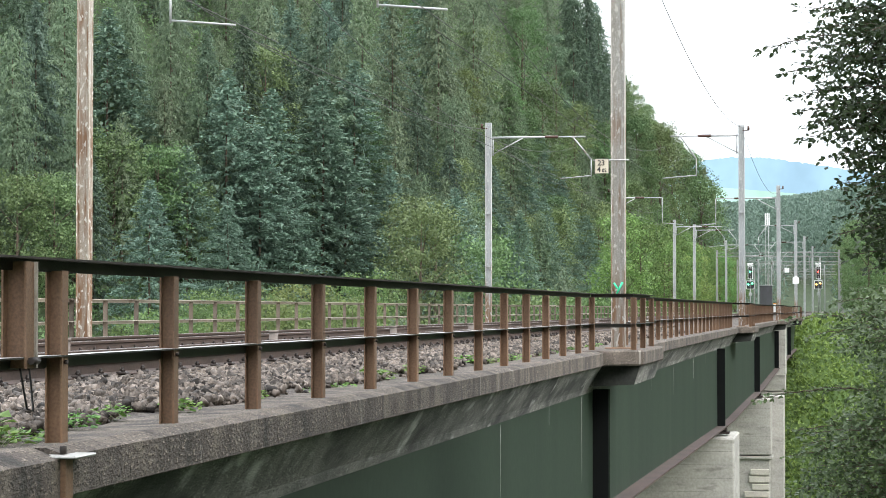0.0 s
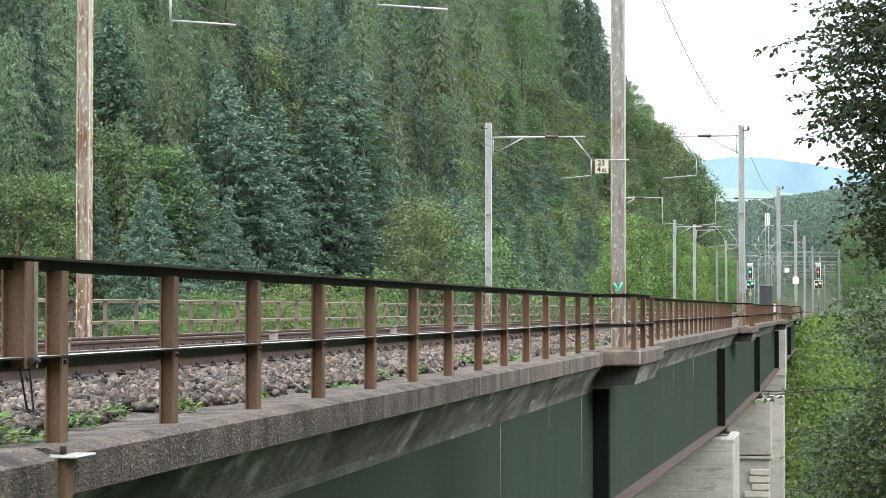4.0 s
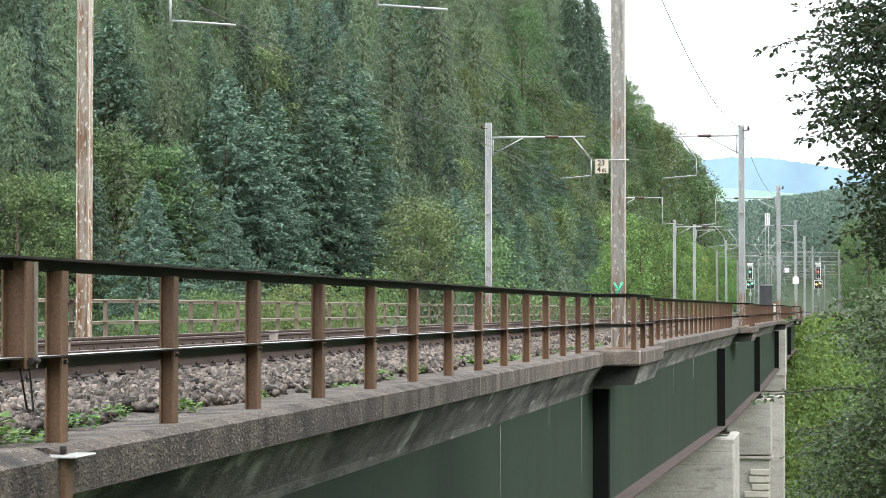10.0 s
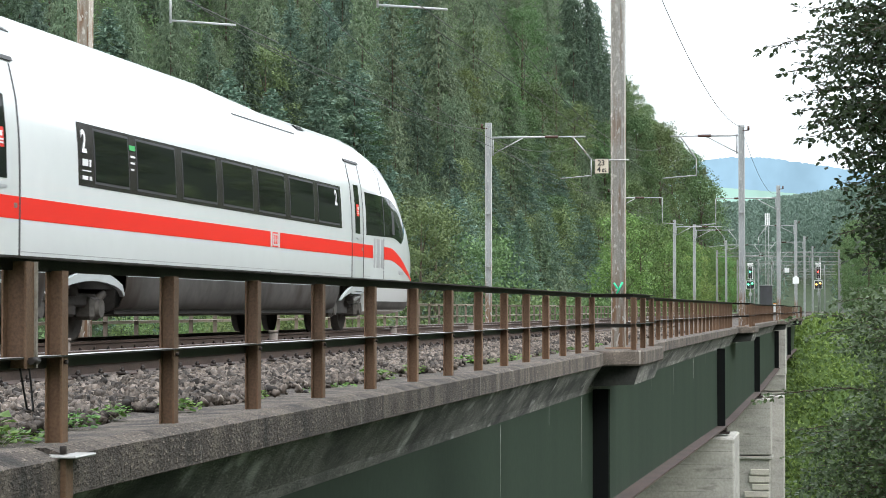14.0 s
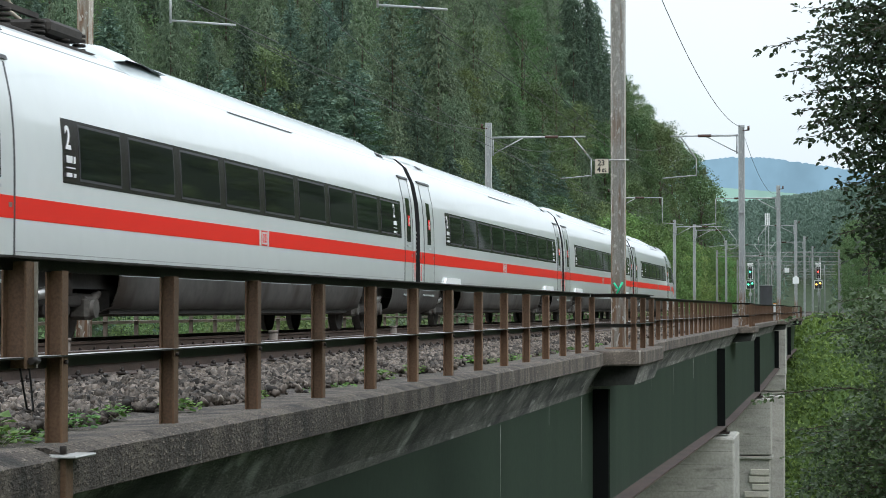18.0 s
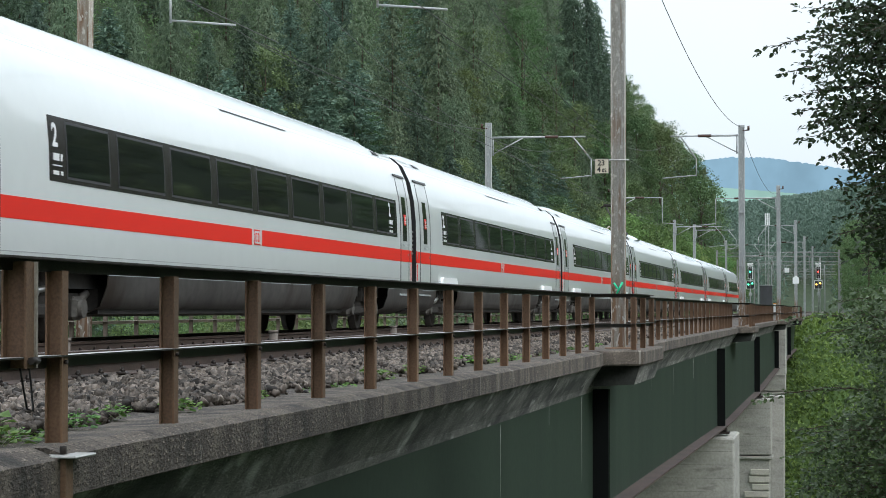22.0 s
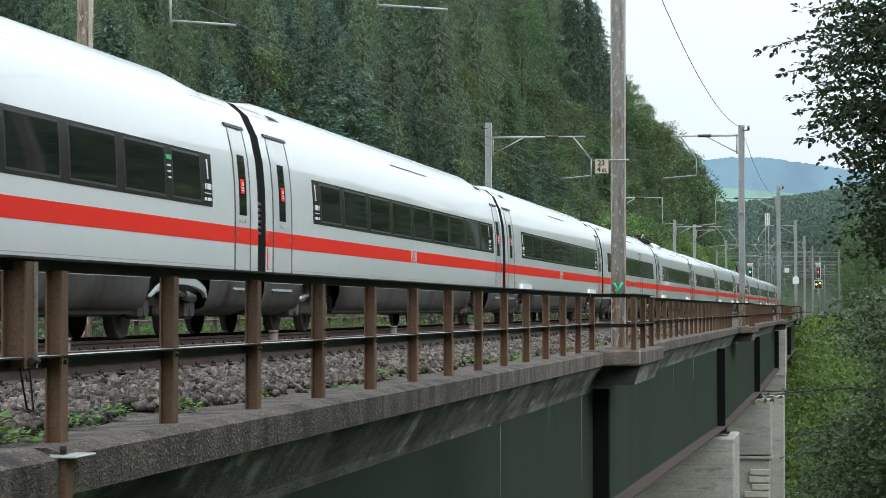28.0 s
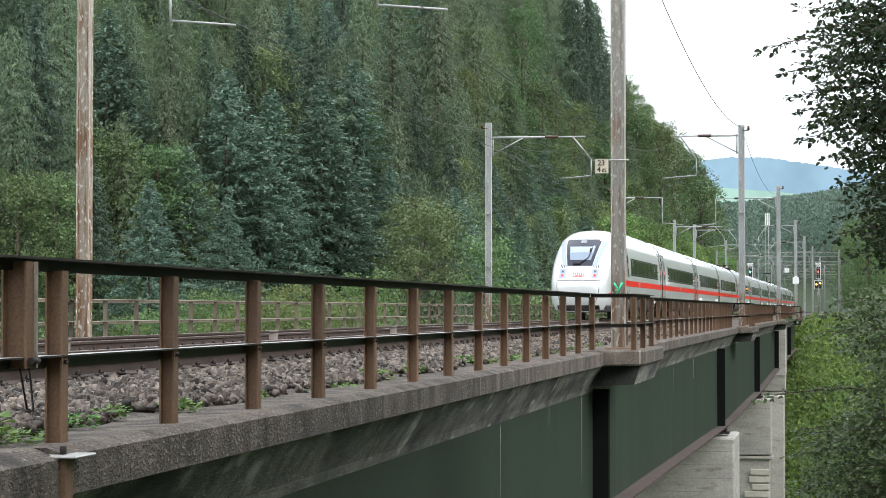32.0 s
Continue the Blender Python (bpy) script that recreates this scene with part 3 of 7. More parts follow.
def build_railings():
    pm = bpy.data.meshes.new("post")
    bm = h_post(0.1, 0.1, LEDGE - 0.005, 0.66, 0.011, 0.009, True)
    bm.to_mesh(pm); bm.free(); pm.materials.append(RUST)
    bays = [(m - 1.9, m + 3.1) for m in MAST_NEAR]
    start = 12.16 - 2 * POST_STEP
    for k, (b0, b1) in enumerate(bays):
        railing_run("railing", "rust brown steel railing with dark top rail", NEAR_RAIL, start, b0, pm, RUST_DARK, KNEE, 0.728, 0.19, first=1.6 if k else 0.0)
        r = thing("railing", "rust brown steel railing bulging round a mast", "railing", "bridge railings")
        yo = 3.6
        for (xa, ya), (xb, yb) in (((b0, NEAR_RAIL), (b0 + 0.5, yo)), ((b0 + 0.5, yo), (b1 - 0.5, yo)), ((b1 - 0.5, yo), (b1, NEAR_RAIL))):
            a, b = on_line(xa, ya, 0), on_line(xb, yb, 0)
            d = (b - a); n = d.length; ang = math.atan2(d.y, d.x)
            for nm, z, m in (("top_rail", 0.728, RUST_DARK), ("knee_rail", 0.19, KNEE)):
                bm = put_box(box(0, n, -0.06, 0.06, z - 0.012, z), 0, n, 0.03, 0.045, z - 0.07, z - 0.012)
                p = part(nm, bm, m, r); p.location = a; p.rotation_euler = (0, 0, ang)
        for x, y in ((b0 + 0.5, yo), ((b0 + b1) / 2, yo), (b1 - 0.5, yo)):
            p = part("post", pm, None, r); p.location = on_line(x, y, 0)
        bay = thing("mast_bay", "concrete bay of the deck edge carrying a mast", "bridge deck", "mast bays")
        bm = bmesh.new()
        prof = [(b0 - 0.5, 4.1), (b0 + 0.25, 3.38), (b1 - 0.25, 3.38), (b1 + 0.5, 4.1), (b1 + 0.5, 4.7), (b0 - 0.5, 4.7)]
        lo = [bm.verts.new(on_line(x, y, -0.56)) for x, y in prof]
        hi = [bm.verts.new(on_line(x, y, LEDGE + 0.012)) for x, y in prof]
        bm.faces.new(hi); bm.faces.new(lo[::-1])
        for i in range(6):
            bm.faces.new((lo[i], lo[(i + 1) % 6], hi[(i + 1) % 6], hi[i]))
        bmesh.ops.recalc_face_normals(bm, faces=bm.faces)
        bmesh.ops.bevel(bm, geom=list(bm.edges), offset=0.03, segments=1, affect="EDGES")
        part("bay_slab", bm, CONCRETE, bay)
        bm = bmesh.new()
        lo = [bm.verts.new(on_line(x, y, z)) for x, y, z in ((b0 + 0.3, 3.56, -0.9), (b1 - 0.3, 3.56, -0.9), (b1 - 0.3, 4.4, -0.95), (b0 + 0.3, 4.4, -0.95))]
        hi = [bm.verts.new(on_line(x, y, -0.55)) for x, y in ((b0 + 0.3, 3.45), (b1 - 0.3, 3.45), (b1 - 0.3, 4.4), (b0 + 0.3, 4.4))]
        bm.faces.new(lo[::-1]); bm.faces.new(hi)
        for i in range(4):
            bm.faces.new((lo[i], lo[(i + 1) % 4], hi[(i + 1) % 4], hi[i]))
        bmesh.ops.recalc_face_normals(bm, faces=bm.faces)
        br = part("bracket", bm, SOFFIT, bay)
        # a thin plate, much darker than the bracket, over its near end face
        face = bmesh.new()
        q = [face.verts.new(on_line(x, y, z)) for x in (b0 + 0.28, b0 + 0.3) for y, z in ((4.3, -0.565), (3.47, -0.565), (3.575, -0.9), (4.3, -0.94))]
        for f in ((0, 1, 2, 3), (7, 6, 5, 4), (0, 4, 5, 1), (1, 5, 6, 2), (2, 6, 7, 3), (3, 7, 4, 0)):
            face.faces.new([q[i] for i in f])
        bmesh.ops.recalc_face_normals(face, faces=face.faces)
        part("bracket_face", face, BRACKET_DARK, br, "dark plate over the end face of the bracket")
        start = b1
    railing_run("railing", "rust brown steel railing with dark top rail", NEAR_RAIL, start, BRIDGE_1, pm, RUST_DARK, KNEE, 0.728, 0.19, first=1.6)
    fm = bpy.data.meshes.new("post")
    bm = h_post(0.08, 0.08, -0.36, 0.63)
    bm.to_mesh(fm); bm.free(); fm.materials.append(FAR_POST)
    railing_run("railing", "weathered steel railing with pale top rail", FAR_RAIL, -10, BRIDGE_1, fm, PALE_RAIL, PALE_RAIL, 0.663, 0.2)


BROWN = plain("brown_glazed_insulator", (0.07, 0.035, 0.025), 0.25)


def build_masts():
    def mast(s, y, top, material, side, reach, kick=1, w=0.26, arm=None):
        m = thing("catenary_mast", "galvanised steel catenary mast with a rusty foot" if material is GALV else "grey flaking steel catenary mast streaked with rust", "mast", "catenary masts")
        m.location = on_line(s, y, 0)
        foot = LEDGE - 0.01 if s < 226 else -0.7
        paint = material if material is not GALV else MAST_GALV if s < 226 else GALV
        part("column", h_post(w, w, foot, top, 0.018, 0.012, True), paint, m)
        part("base_plate", box(-0.24, 0.24, -0.24, 0.24, LEDGE - 0.01 if s < 226 else -0.72, LEDGE + 0.035 if s < 226 else -0.66, 0.008), RUST, m)
        z = 7.95
        bm = put_tube(bmesh.new(), (0, side * 0.15, z), (0, side * (reach - 0.9), z), 0.045)
        put_tube(bm, (0, side * 0.15, z - 0.75), (0, side * 1.5, z - 0.04), 0.025)
        put_tube(bm, (0, side * 0.2, z - 0.8), (0, side * 0.2, z + 0.02), 0.03)
        part("cantilever", bm, GALV, m)
        ys = [reach - 0.9 + 0.04 * k for k in range(15)]
        bm = put_line(bmesh.new(), [(0, side * q, z) for q in ys], [0.05 if k % 2 else 0.085 for k in range(15)], 10)
        part("insulator", bm, BROWN, m, "brown ribbed insulator")
        e = reach + (0.55 if kick > 0 else 0.9)
        bm = put_tube(bmesh.new(), (0, side * (reach - 0.32), z), (0, side * (reach + 0.85), z), 0.03)
        if arm:
            put_tube(bm, (0, side * arm[0], z), (0, side * arm[1], z - 1.0), 0.035)
            e, kick = arm[1], (arm[1] - arm[2]) / 1.35
        elif kick > 0:
            put_tube(bm, (0, side * (reach + 0.3), z), (0, side * (e + 0.55), z - 1.0), 0.035)
            e += 0.55
        else:
            put_tube(bm, (0, side * e, z), (0, side * e, z - 1.0), 0.035)
        put_tube(bm, (0, side * e, z - 1.0), (0, side * e, z - 1.75), 0.025)
        put_tube(bm, (0, side * e, z - 1.7), (0, side * (e - kick * 1.35), z - 1.82), 0.022)
        part("registration_arm", bm, GALV, m)
        bm = put_tube(bmesh.new(), (0, -side * 0.05, top - 0.25), (0, -side * 0.34, top - 0.22), 0.03)
        put_tube(bm, (0, -side * 0.3, top - 0.24), (0, -side * 0.3, top - 0.04), 0.05)
        part("feeder_insulator", bm, BROWN, m)
        for zz in (2.3, 4.6) if material is GALV else ():
            part("clamp_band", box(-w / 2 - 0.006, w / 2 + 0.006, -w / 2 - 0.006, w / 2 + 0.006, zz, zz + 0.03), material, m)
        return m
    for k, s in enumerate(MAST_NEAR):
        mast(s, 4.0, 8.4 + (0.4 if k == 2 else 0), MAST_OLD if k == 0 else GALV, 1, 3.3 if k % 2 == 0 else 2.2, 1 if k % 2 else -1, arm=((4.59, 4.59, 3.24), (2.62, 1.94, 3.39), None, None)[k])
    for k, s in enumerate(MAST_FAR):
        mast(s, 14.95, 8.6, MAST_BROWN if k == 0 else GALV, -1, 3.4 if k % 2 else 2.4, 1 if k % 2 else -1, arm=(1.79, 1.79, 3.14) if k == 0 else None)
    for s, y, top in ((216, 13.75, 8.5), (266, 13.4, 8.5), (256, 4.2, 8.6), (300, 4.0, 8.7), (318, 13.6, 8.7), (362, 3.8, 8.6), (372, 13.8, 8.6), (430, 3.8, 8.8), (436, 13.8, 8.8)):
        mast(s, y, top, GALV, 1 if y < 9 else -1, 2.9, 1, 0.24)


build_deck()
build_girders()
build_piers()
build_track()
build_railings()
build_masts()
# ---- the train: twelve cars ----
SPEED, CAR = 21.6, 28.75
FIRST_GAP = 88.7                                   # place of the first coupling at 17 s
HALF = CAR / 2 - 0.27                              # from a middle car's centre to its end wall
TIP = 29.3 - CAR / 2                               # from an end car's centre to its nose
SECTION = [(0.85, 0.33), (1.28, 0.42), (1.40, 0.75), (1.425, 1.0), (1.428, 1.5), (1.428, 2.05), (1.415, 2.5), (1.375, 2.95), (1.28, 3.4), (1.1, 3.78), (0.85, 3.99), (0.5, 4.09), (0.0, 4.13)]
NOSE_TOP = [(0.0, 1.2), (0.03, 1.5), (0.12, 1.76), (0.5, 2.12), (0.9, 2.44), (1.5, 2.88), (2.2, 3.3), (3.0, 3.65), (4.0, 3.9), (5.5, 4.07), (7.0, 4.13)]
NOSE_WIDE = [(0.0, 0.48), (0.05, 0.61), (0.15, 0.71), (0.4, 0.81), (0.8, 0.88), (1.5, 0.935), (2.5, 0.972), (4.0, 0.994), (5.0, 1.0)]


def section_half(z):
    for (y0, z0), (y1, z1) in zip(SECTION[:-1], SECTION[1:]):
        if z <= z1:
            return y0 + (y1 - y0) * (z - z0) / (z1 - z0)
    return 0.0


def chin(z):
    return 0.4 * (max(0.0, 0.95 - z) / 0.6) ** 2


def nose_half(d, z):
    """Half width of an end car d metres behind its tip."""
    d = d - chin(z) * (1 - ease(0, 3.5, d))
    if d <= 0:
        return 0.0
    h, w = lerp_table(NOSE_TOP, d), lerp_table(NOSE_WIDE, d)
    if z >= h:
        return 0.0
    zz = z if z < 1.2 else 1.2 + (z - 1.2) / max(0.05, h - 1.2) * (4.13 - 1.2)
    return w * section_half(zz)


def nose_depth(y, z):
    lo, hi = 0.0, 8.0
    for _ in range(30):
        m = (lo + hi) / 2
        lo, hi = (m, hi) if nose_half(m, z) < max(abs(y), 0.004) else (lo, m)
    return hi


def ring_points(x, end, cut=False):
    """The closed section of the body at x; end: True for a car with a nose towards +x; cut: no skirt."""
    d = TIP - x if end else 99.0
    if d > 7.0:
        zs = [z for _, z in SECTION]
        half = [y for y, _ in SECTION]
    else:
        h = lerp_table(NOSE_TOP, max(d, 0.0))
        zs = [z if z < 1.2 else 1.2 + (z - 1.2) / (4.13 - 1.2) * (h - 1.2) for _, z in SECTION]
        wide = lerp_table(NOSE_WIDE, max(d, 0.0))
        half = [wide * section_half(z) for _, z in SECTION]
        half[-1] = 0.0
    if cut:
        half = [min(y, section_half(0.93)) if z < 0.93 else y for y, z in zip(half, zs)]
        zs = [max(z, 0.93) for z in zs]
    back = [chin(z) * (1 - ease(0, 3.5, d)) if d < 7 else 0.0 for z in zs]
    left = [(x - b, -y, z) for y, z, b in zip(half[:-1], zs[:-1], back[:-1])]
    right = [(x - b, y, z) for y, z, b in zip(half[-2::-1], zs[-2::-1], back[-2::-1])]
    return left + [(x, 0.0, zs[-1])] + right


def loft(name, rings, material, cap0=True, cap1=True, dark_ends=False):
    n = len(rings[0])
    verts = [p for r in rings for p in r]
    faces = [(k * n + i, (k + 1) * n + i, (k + 1) * n + (i + 1) % n, k * n + (i + 1) % n) for k in range(len(rings) - 1) for i in range(n)]
    if cap0:
        faces.append(tuple(range(n)))
    if cap1:
        faces.append(tuple((len(rings) - 1) * n + i for i in range(n))[::-1])
    me = mesh_of(name, verts, faces, material, True)
    bm = bmesh.new(); bm.from_mesh(me)
    bmesh.ops.recalc_face_normals(bm, faces=bm.faces)
    for e in bm.edges:
        if len(e.link_faces) == 2 and e.calc_face_angle(0) > 0.6:
            e.smooth = False
    bm.to_mesh(me); bm.free()
    if dark_ends:
        me.materials.append(RUBBER)
        for p in me.polygons:
            if abs(p.normal.x) > 0.99 and p.area > 3:
                p.material_index = 1
    return me


def half_at(x, z, end):
    return nose_half(TIP - x, z) if end and TIP - x < 7 else section_half(z)


def side_patch(name, x0, x1, z0, z1, out, material, end=False, side=-1, nx=None, nz=None, shape=None, thick=0.0):
    """A panel laid on the car's flank; shape(u, v) may warp it in (x, z). Its rim closes down to the skin."""
    nx = nx or max(1, int((x1 - x0) / 1.5) + (5 if end and x1 > TIP - 7 else 0))
    nz = nz or max(1, int((z1 - z0) / 0.22))
    verts, faces = [], []
    for i in range(nx + 1):
        for j in range(nz + 1):
            u, v = i / nx, j / nz
            x, z = (x0 + (x1 - x0) * u, z0 + (z1 - z0) * v) if shape is None else shape(u, v)
            verts.append((x, side * (half_at(x, z, end) + out), z))
    m = nz + 1
    for i in range(nx):
        for j in range(nz):
            q = (i * m + j, (i + 1) * m + j, (i + 1) * m + j + 1, i * m + j + 1)
            faces.append(q if side < 0 else q[::-1])
    rim = [i * m for i in range(nx + 1)] + [nx * m + j for j in range(1, m)] + [i * m + nz for i in range(nx - 1, -1, -1)] + [j for j in range(nz - 1, 0, -1)]
    base, count = len(verts), len(rim)
    verts += [verts[k] for k in rim]
    for k in rim:
        x, y, z = verts[k]
        verts.append((x, y - side * (out + 0.01), z))
    for k in range(count):
        j = (k + 1) % count
        q = (base + k, base + count + k, base + count + j, base + j)
        faces.append(q if side < 0 else q[::-1])
    return mesh_of(name, verts, faces, material, True)


def front_patch(name, outline, out, material, n=8):
    """A panel on the nose: outline gives for v in 0..1 the heights and half limits (z, y0, y1)."""
    verts, faces = [], []
    m = n + 1
    rows = len(outline)
    for z, y0, y1 in outline:
        for i in range(m):
            y = y0 + (y1 - y0) * i / n
            verts.append((TIP - nose_depth(y, z) + out, y * (1 + out * 0.2), z + out * 0.5))
    for r in range(rows - 1):
        for i in range(n):
            faces.append((r * m + i, r * m + i + 1, (r + 1) * m + i + 1, (r + 1) * m + i))
    return mesh_of(name, verts, faces, material, True)


def text_mesh(body, size, material, wide=1.0):
    cu = bpy.data.curves.new("text", "FONT")
    cu.body, cu.size, cu.extrude, cu.offset = body, size, 0.002, size * 0.022
    ob = bpy.data.objects.new("text", cu)
    scene.collection.objects.link(ob)
    bpy.context.view_layer.update()
    me = bpy.data.meshes.new_from_object(ob.evaluated_get(bpy.context.evaluated_depsgraph_get()))
    bpy.data.objects.remove(ob); bpy.data.curves.remove(cu)
    me.materials.clear(); me.materials.append(material)
    return me


GREY_MARK = plain("grey_marking", (0.32, 0.33, 0.34), 0.4)
WHITE_MARK = plain("white_marking", (0.75, 0.76, 0.76), 0.4)
DARK_MARK = plain("dark_marking", (0.08, 0.08, 0.085), 0.4)
GREEN_MARK = plain("green_quiet_sign", (0.03, 0.4, 0.09), 0.4)
SEAM = plain("dark_panel_seam", (0.035, 0.036, 0.038), 0.6)
ROOF_GREY = surface("grey_roof_panel", (0.5, 0.55, 0.56), (0.58, 0.63, 0.64), 0.25, 0.1, 0.6, 6, 0.0, coat=0.3)
DOOR_WHITE = surface("door_white_paint", (0.58, 0.61, 0.605), (0.64, 0.67, 0.665), 0.2, 0, 0.4, 4, 0.0, coat=0.5)
BLUE_GREY = dull(plain("pale_blue_grey_pillar", (0.3, 0.35, 0.48), 0.35), 0.25)
FLAP_WHITE = plain("clean_white_cover", (0.84, 0.86, 0.86), 0.35)
SCREEN = dull(plain("windscreen_glass", (0.012, 0.014, 0.03), 0.15), 0.2)
# Reflections painted as colour: bluish over the glass, paler sky near its top.
SCREEN_SHEEN = plain("painted_sheen_glass", (0.17, 0.22, 0.29), 0.08)
SCREEN_SKY = plain("painted_sky_reflection", (0.3, 0.37, 0.43), 0.3)
RED_GLOW = plain("tail_lamp_red", (1.0, 0.06, 0.03), 0.3, 0, 1.4)
LAMP_GREY = plain("headlamp_glass", (0.16, 0.17, 0.19), 0.1)
UNDER = surface("dark_underfloor", (0.02, 0.019, 0.018), (0.05, 0.046, 0.042), 0.8, 0.1, 2, 14, 0.1)
BOXGREY = surface("pale_axle_box", (0.045, 0.04, 0.036), (0.13, 0.12, 0.108), 0.6, 0.3, 4, 20, 0.1)
CAR_MESH = {}


def shared(key, make):
    if key not in CAR_MESH:
        CAR_MESH[key] = make()
    return CAR_MESH[key]


def strip(name, x0, x1, z0, z1, out, material, end, side, parent, label="", key=True):
    k = (name, round(x0, 3), round(x1, 3), round(z0, 3), round(z1, 3), end, side)
    return part(name, shared(k, lambda: side_patch(name, x0, x1, z0, z1, out, material, end, side)), None, parent, label)


def bars(x, z, rows, material, side, parent, unit=0.05, gap=0.035, y=None):
    """Small unreadable print as plain bars: rows of lengths."""
    bm = bmesh.new()
    for r, (a, b, zz, hh) in enumerate(rows):
        yy = side * (section_half(z + zz) + 0.011)
        put_box(bm, x + a, x + b, yy - 0.004, yy + 0.004, z + zz, z + zz + hh)
    return part("print", bm, material, parent)


def sign(text, x, z, size, material, side, parent, end=False):
    """A readable character on the flank, seen from the right side of the train."""
    me = shared(("text", text, size, material.name), lambda: text_mesh(text, size, material))
    ob = part("lettering", me, None, parent)
    lean = math.atan2(section_half(z) - section_half(z + size * 0.7), size * 0.7)
    if side < 0:
        ob.matrix_basis = Matrix.Translation((x, -(section_half(z) + 0.012), z)) @ pose(0, 0, 0, 90 - math.degrees(lean) * 1, 0, 0)
    else:
        ob.matrix_basis = Matrix.Translation((x, section_half(z) + 0.012, z)) @ pose(0, 0, 0, 90 - math.degrees(lean), 0, 180)
    return ob


def door(parent, x0, x1, end, side, label="white plug door with a narrow dark window"):
    z0, z1 = 0.98, 3.42
    d = strip("door", x0 + 0.05, x1 - 0.05, z0, z1, 0.006, DOOR_WHITE, end, side, parent, label)
    d["label"] = label
    for nm, a, b, c, e in (("door_seal", x0 - 0.01, x0 + 0.045, z0, z1), ("door_seal", x1 - 0.045, x1 + 0.01, z0, z1), ("door_seal", x0 - 0.08, x1 + 0.12, z1 + 0.03, z1 + 0.085)):
        strip(nm, a, b, c, e, 0.008 if e < 3.45 else 0.03, SEAM, end, side, d)
    xm = (x0 + x1) / 2
    strip("door_stripe", x0 + 0.05, x1 - 0.05, 1.53, 1.80, 0.009, RED_PAINT, end, side, d)
    strip("door_window", xm - 0.24, xm + 0.22, 2.0, 3.0, 0.010, GLASS_DARK, end, side, d)
    strip("door_label", xm - 0.1, xm + 0.13, 2.36, 2.6, 0.014, RED_PAINT, end, side, d)
    b = bars(xm - 0.06, 2.4, [(0, 0.15, 0.0, 0.02), (0, 0.15, 0.04, 0.02), (0.04, 0.11, 0.09, 0.06)], WHITE_MARK, side, d)
    b.location.y = side * 0.008
    bars(xm - 0.2, 1.88, [(0.0, 0.06, 0, 0.05), (0.14, 0.42, 0, 0.04)], GREY_MARK, side, d)
    strip("door_button", x1 - 0.22, x1 - 0.12, 1.66, 1.72, 0.014, STEEL, end, side, d)
    strip("step", x0, x1, 0.76, 0.80, 0.03, ROOF_GREY, end, side, d)


def window_row(parent, x0, x1, count, end, side, digit="2", digits_at=(0,), blank=()):
    band = strip("window_band", x0, x1, 2.055, 2.885, 0.006, BAND_DARK, end, side, parent, "black glass window band")
    pitch = (x1 - x0) / count
    for k in range(count):
        if k in blank:
            continue
        a, b = x0 + k * pitch + 0.26, x0 + (k + 1) * pitch - 0.16
        if k == 0:
            a += 0.42
        if k == count - 1:
            b -= 0.05
        strip("window_frame", a - 0.035, b + 0.035, 2.105, 2.845, 0.009, SEAM, end, side, band)
        strip("window_pane", a, b, 2.14, 2.81, 0.013, GLASS_DARK, end, side, band)
        if end and k == 1:
            strip("quiet_sign", a - 0.34, a - 0.1, 2.66, 2.73, 0.016, GREEN_MARK, end, side, band, "small green quiet-zone sign")
            for q in range(3):
                strip("quiet_print", a - 0.3, a - 0.12 - 0.03 * q, 2.56 - 0.09 * q, 2.585 - 0.09 * q, 0.016, WHITE_MARK, end, side, band)
    for x in digits_at:
        sign(digit, x if side < 0 else x + 0.25, 2.5, 0.42, WHITE_MARK, side, parent)
        bars(x, 2.12, [(0, 0.2, 0.02, 0.05), (0.28, 0.36, 0.02, 0.05), (0.0, 0.34, 0.13, 0.015), (0, 0.22, 0.2, 0.09), (0.28, 0.34, 0.2, 0.09)], WHITE_MARK, side, parent).location.y = side * 0.008
    return band


def logo(parent, x, side, end):
    strip("emblem_field", x - 0.33, x + 0.33, 1.53, 1.80, 0.007, WHITE_PAINT, end, side, parent)
    strip("emblem", x - 0.2, x + 0.2, 1.535, 1.795, 0.010, RED_PAINT, end, side, parent)
    strip("emblem_inner", x - 0.17, x + 0.17, 1.56, 1.77, 0.012, WHITE_PAINT, end, side, parent)
    for a, b in ((-0.12, -0.02), (0.03, 0.12)):
        strip("emblem_bar", x + a, x + b, 1.59, 1.74, 0.014, RED_PAINT, end, side, parent)
        strip("emblem_gap", x + a + 0.035, x + b - 0.035, 1.62, 1.71, 0.016, WHITE_PAINT, end, side, parent)


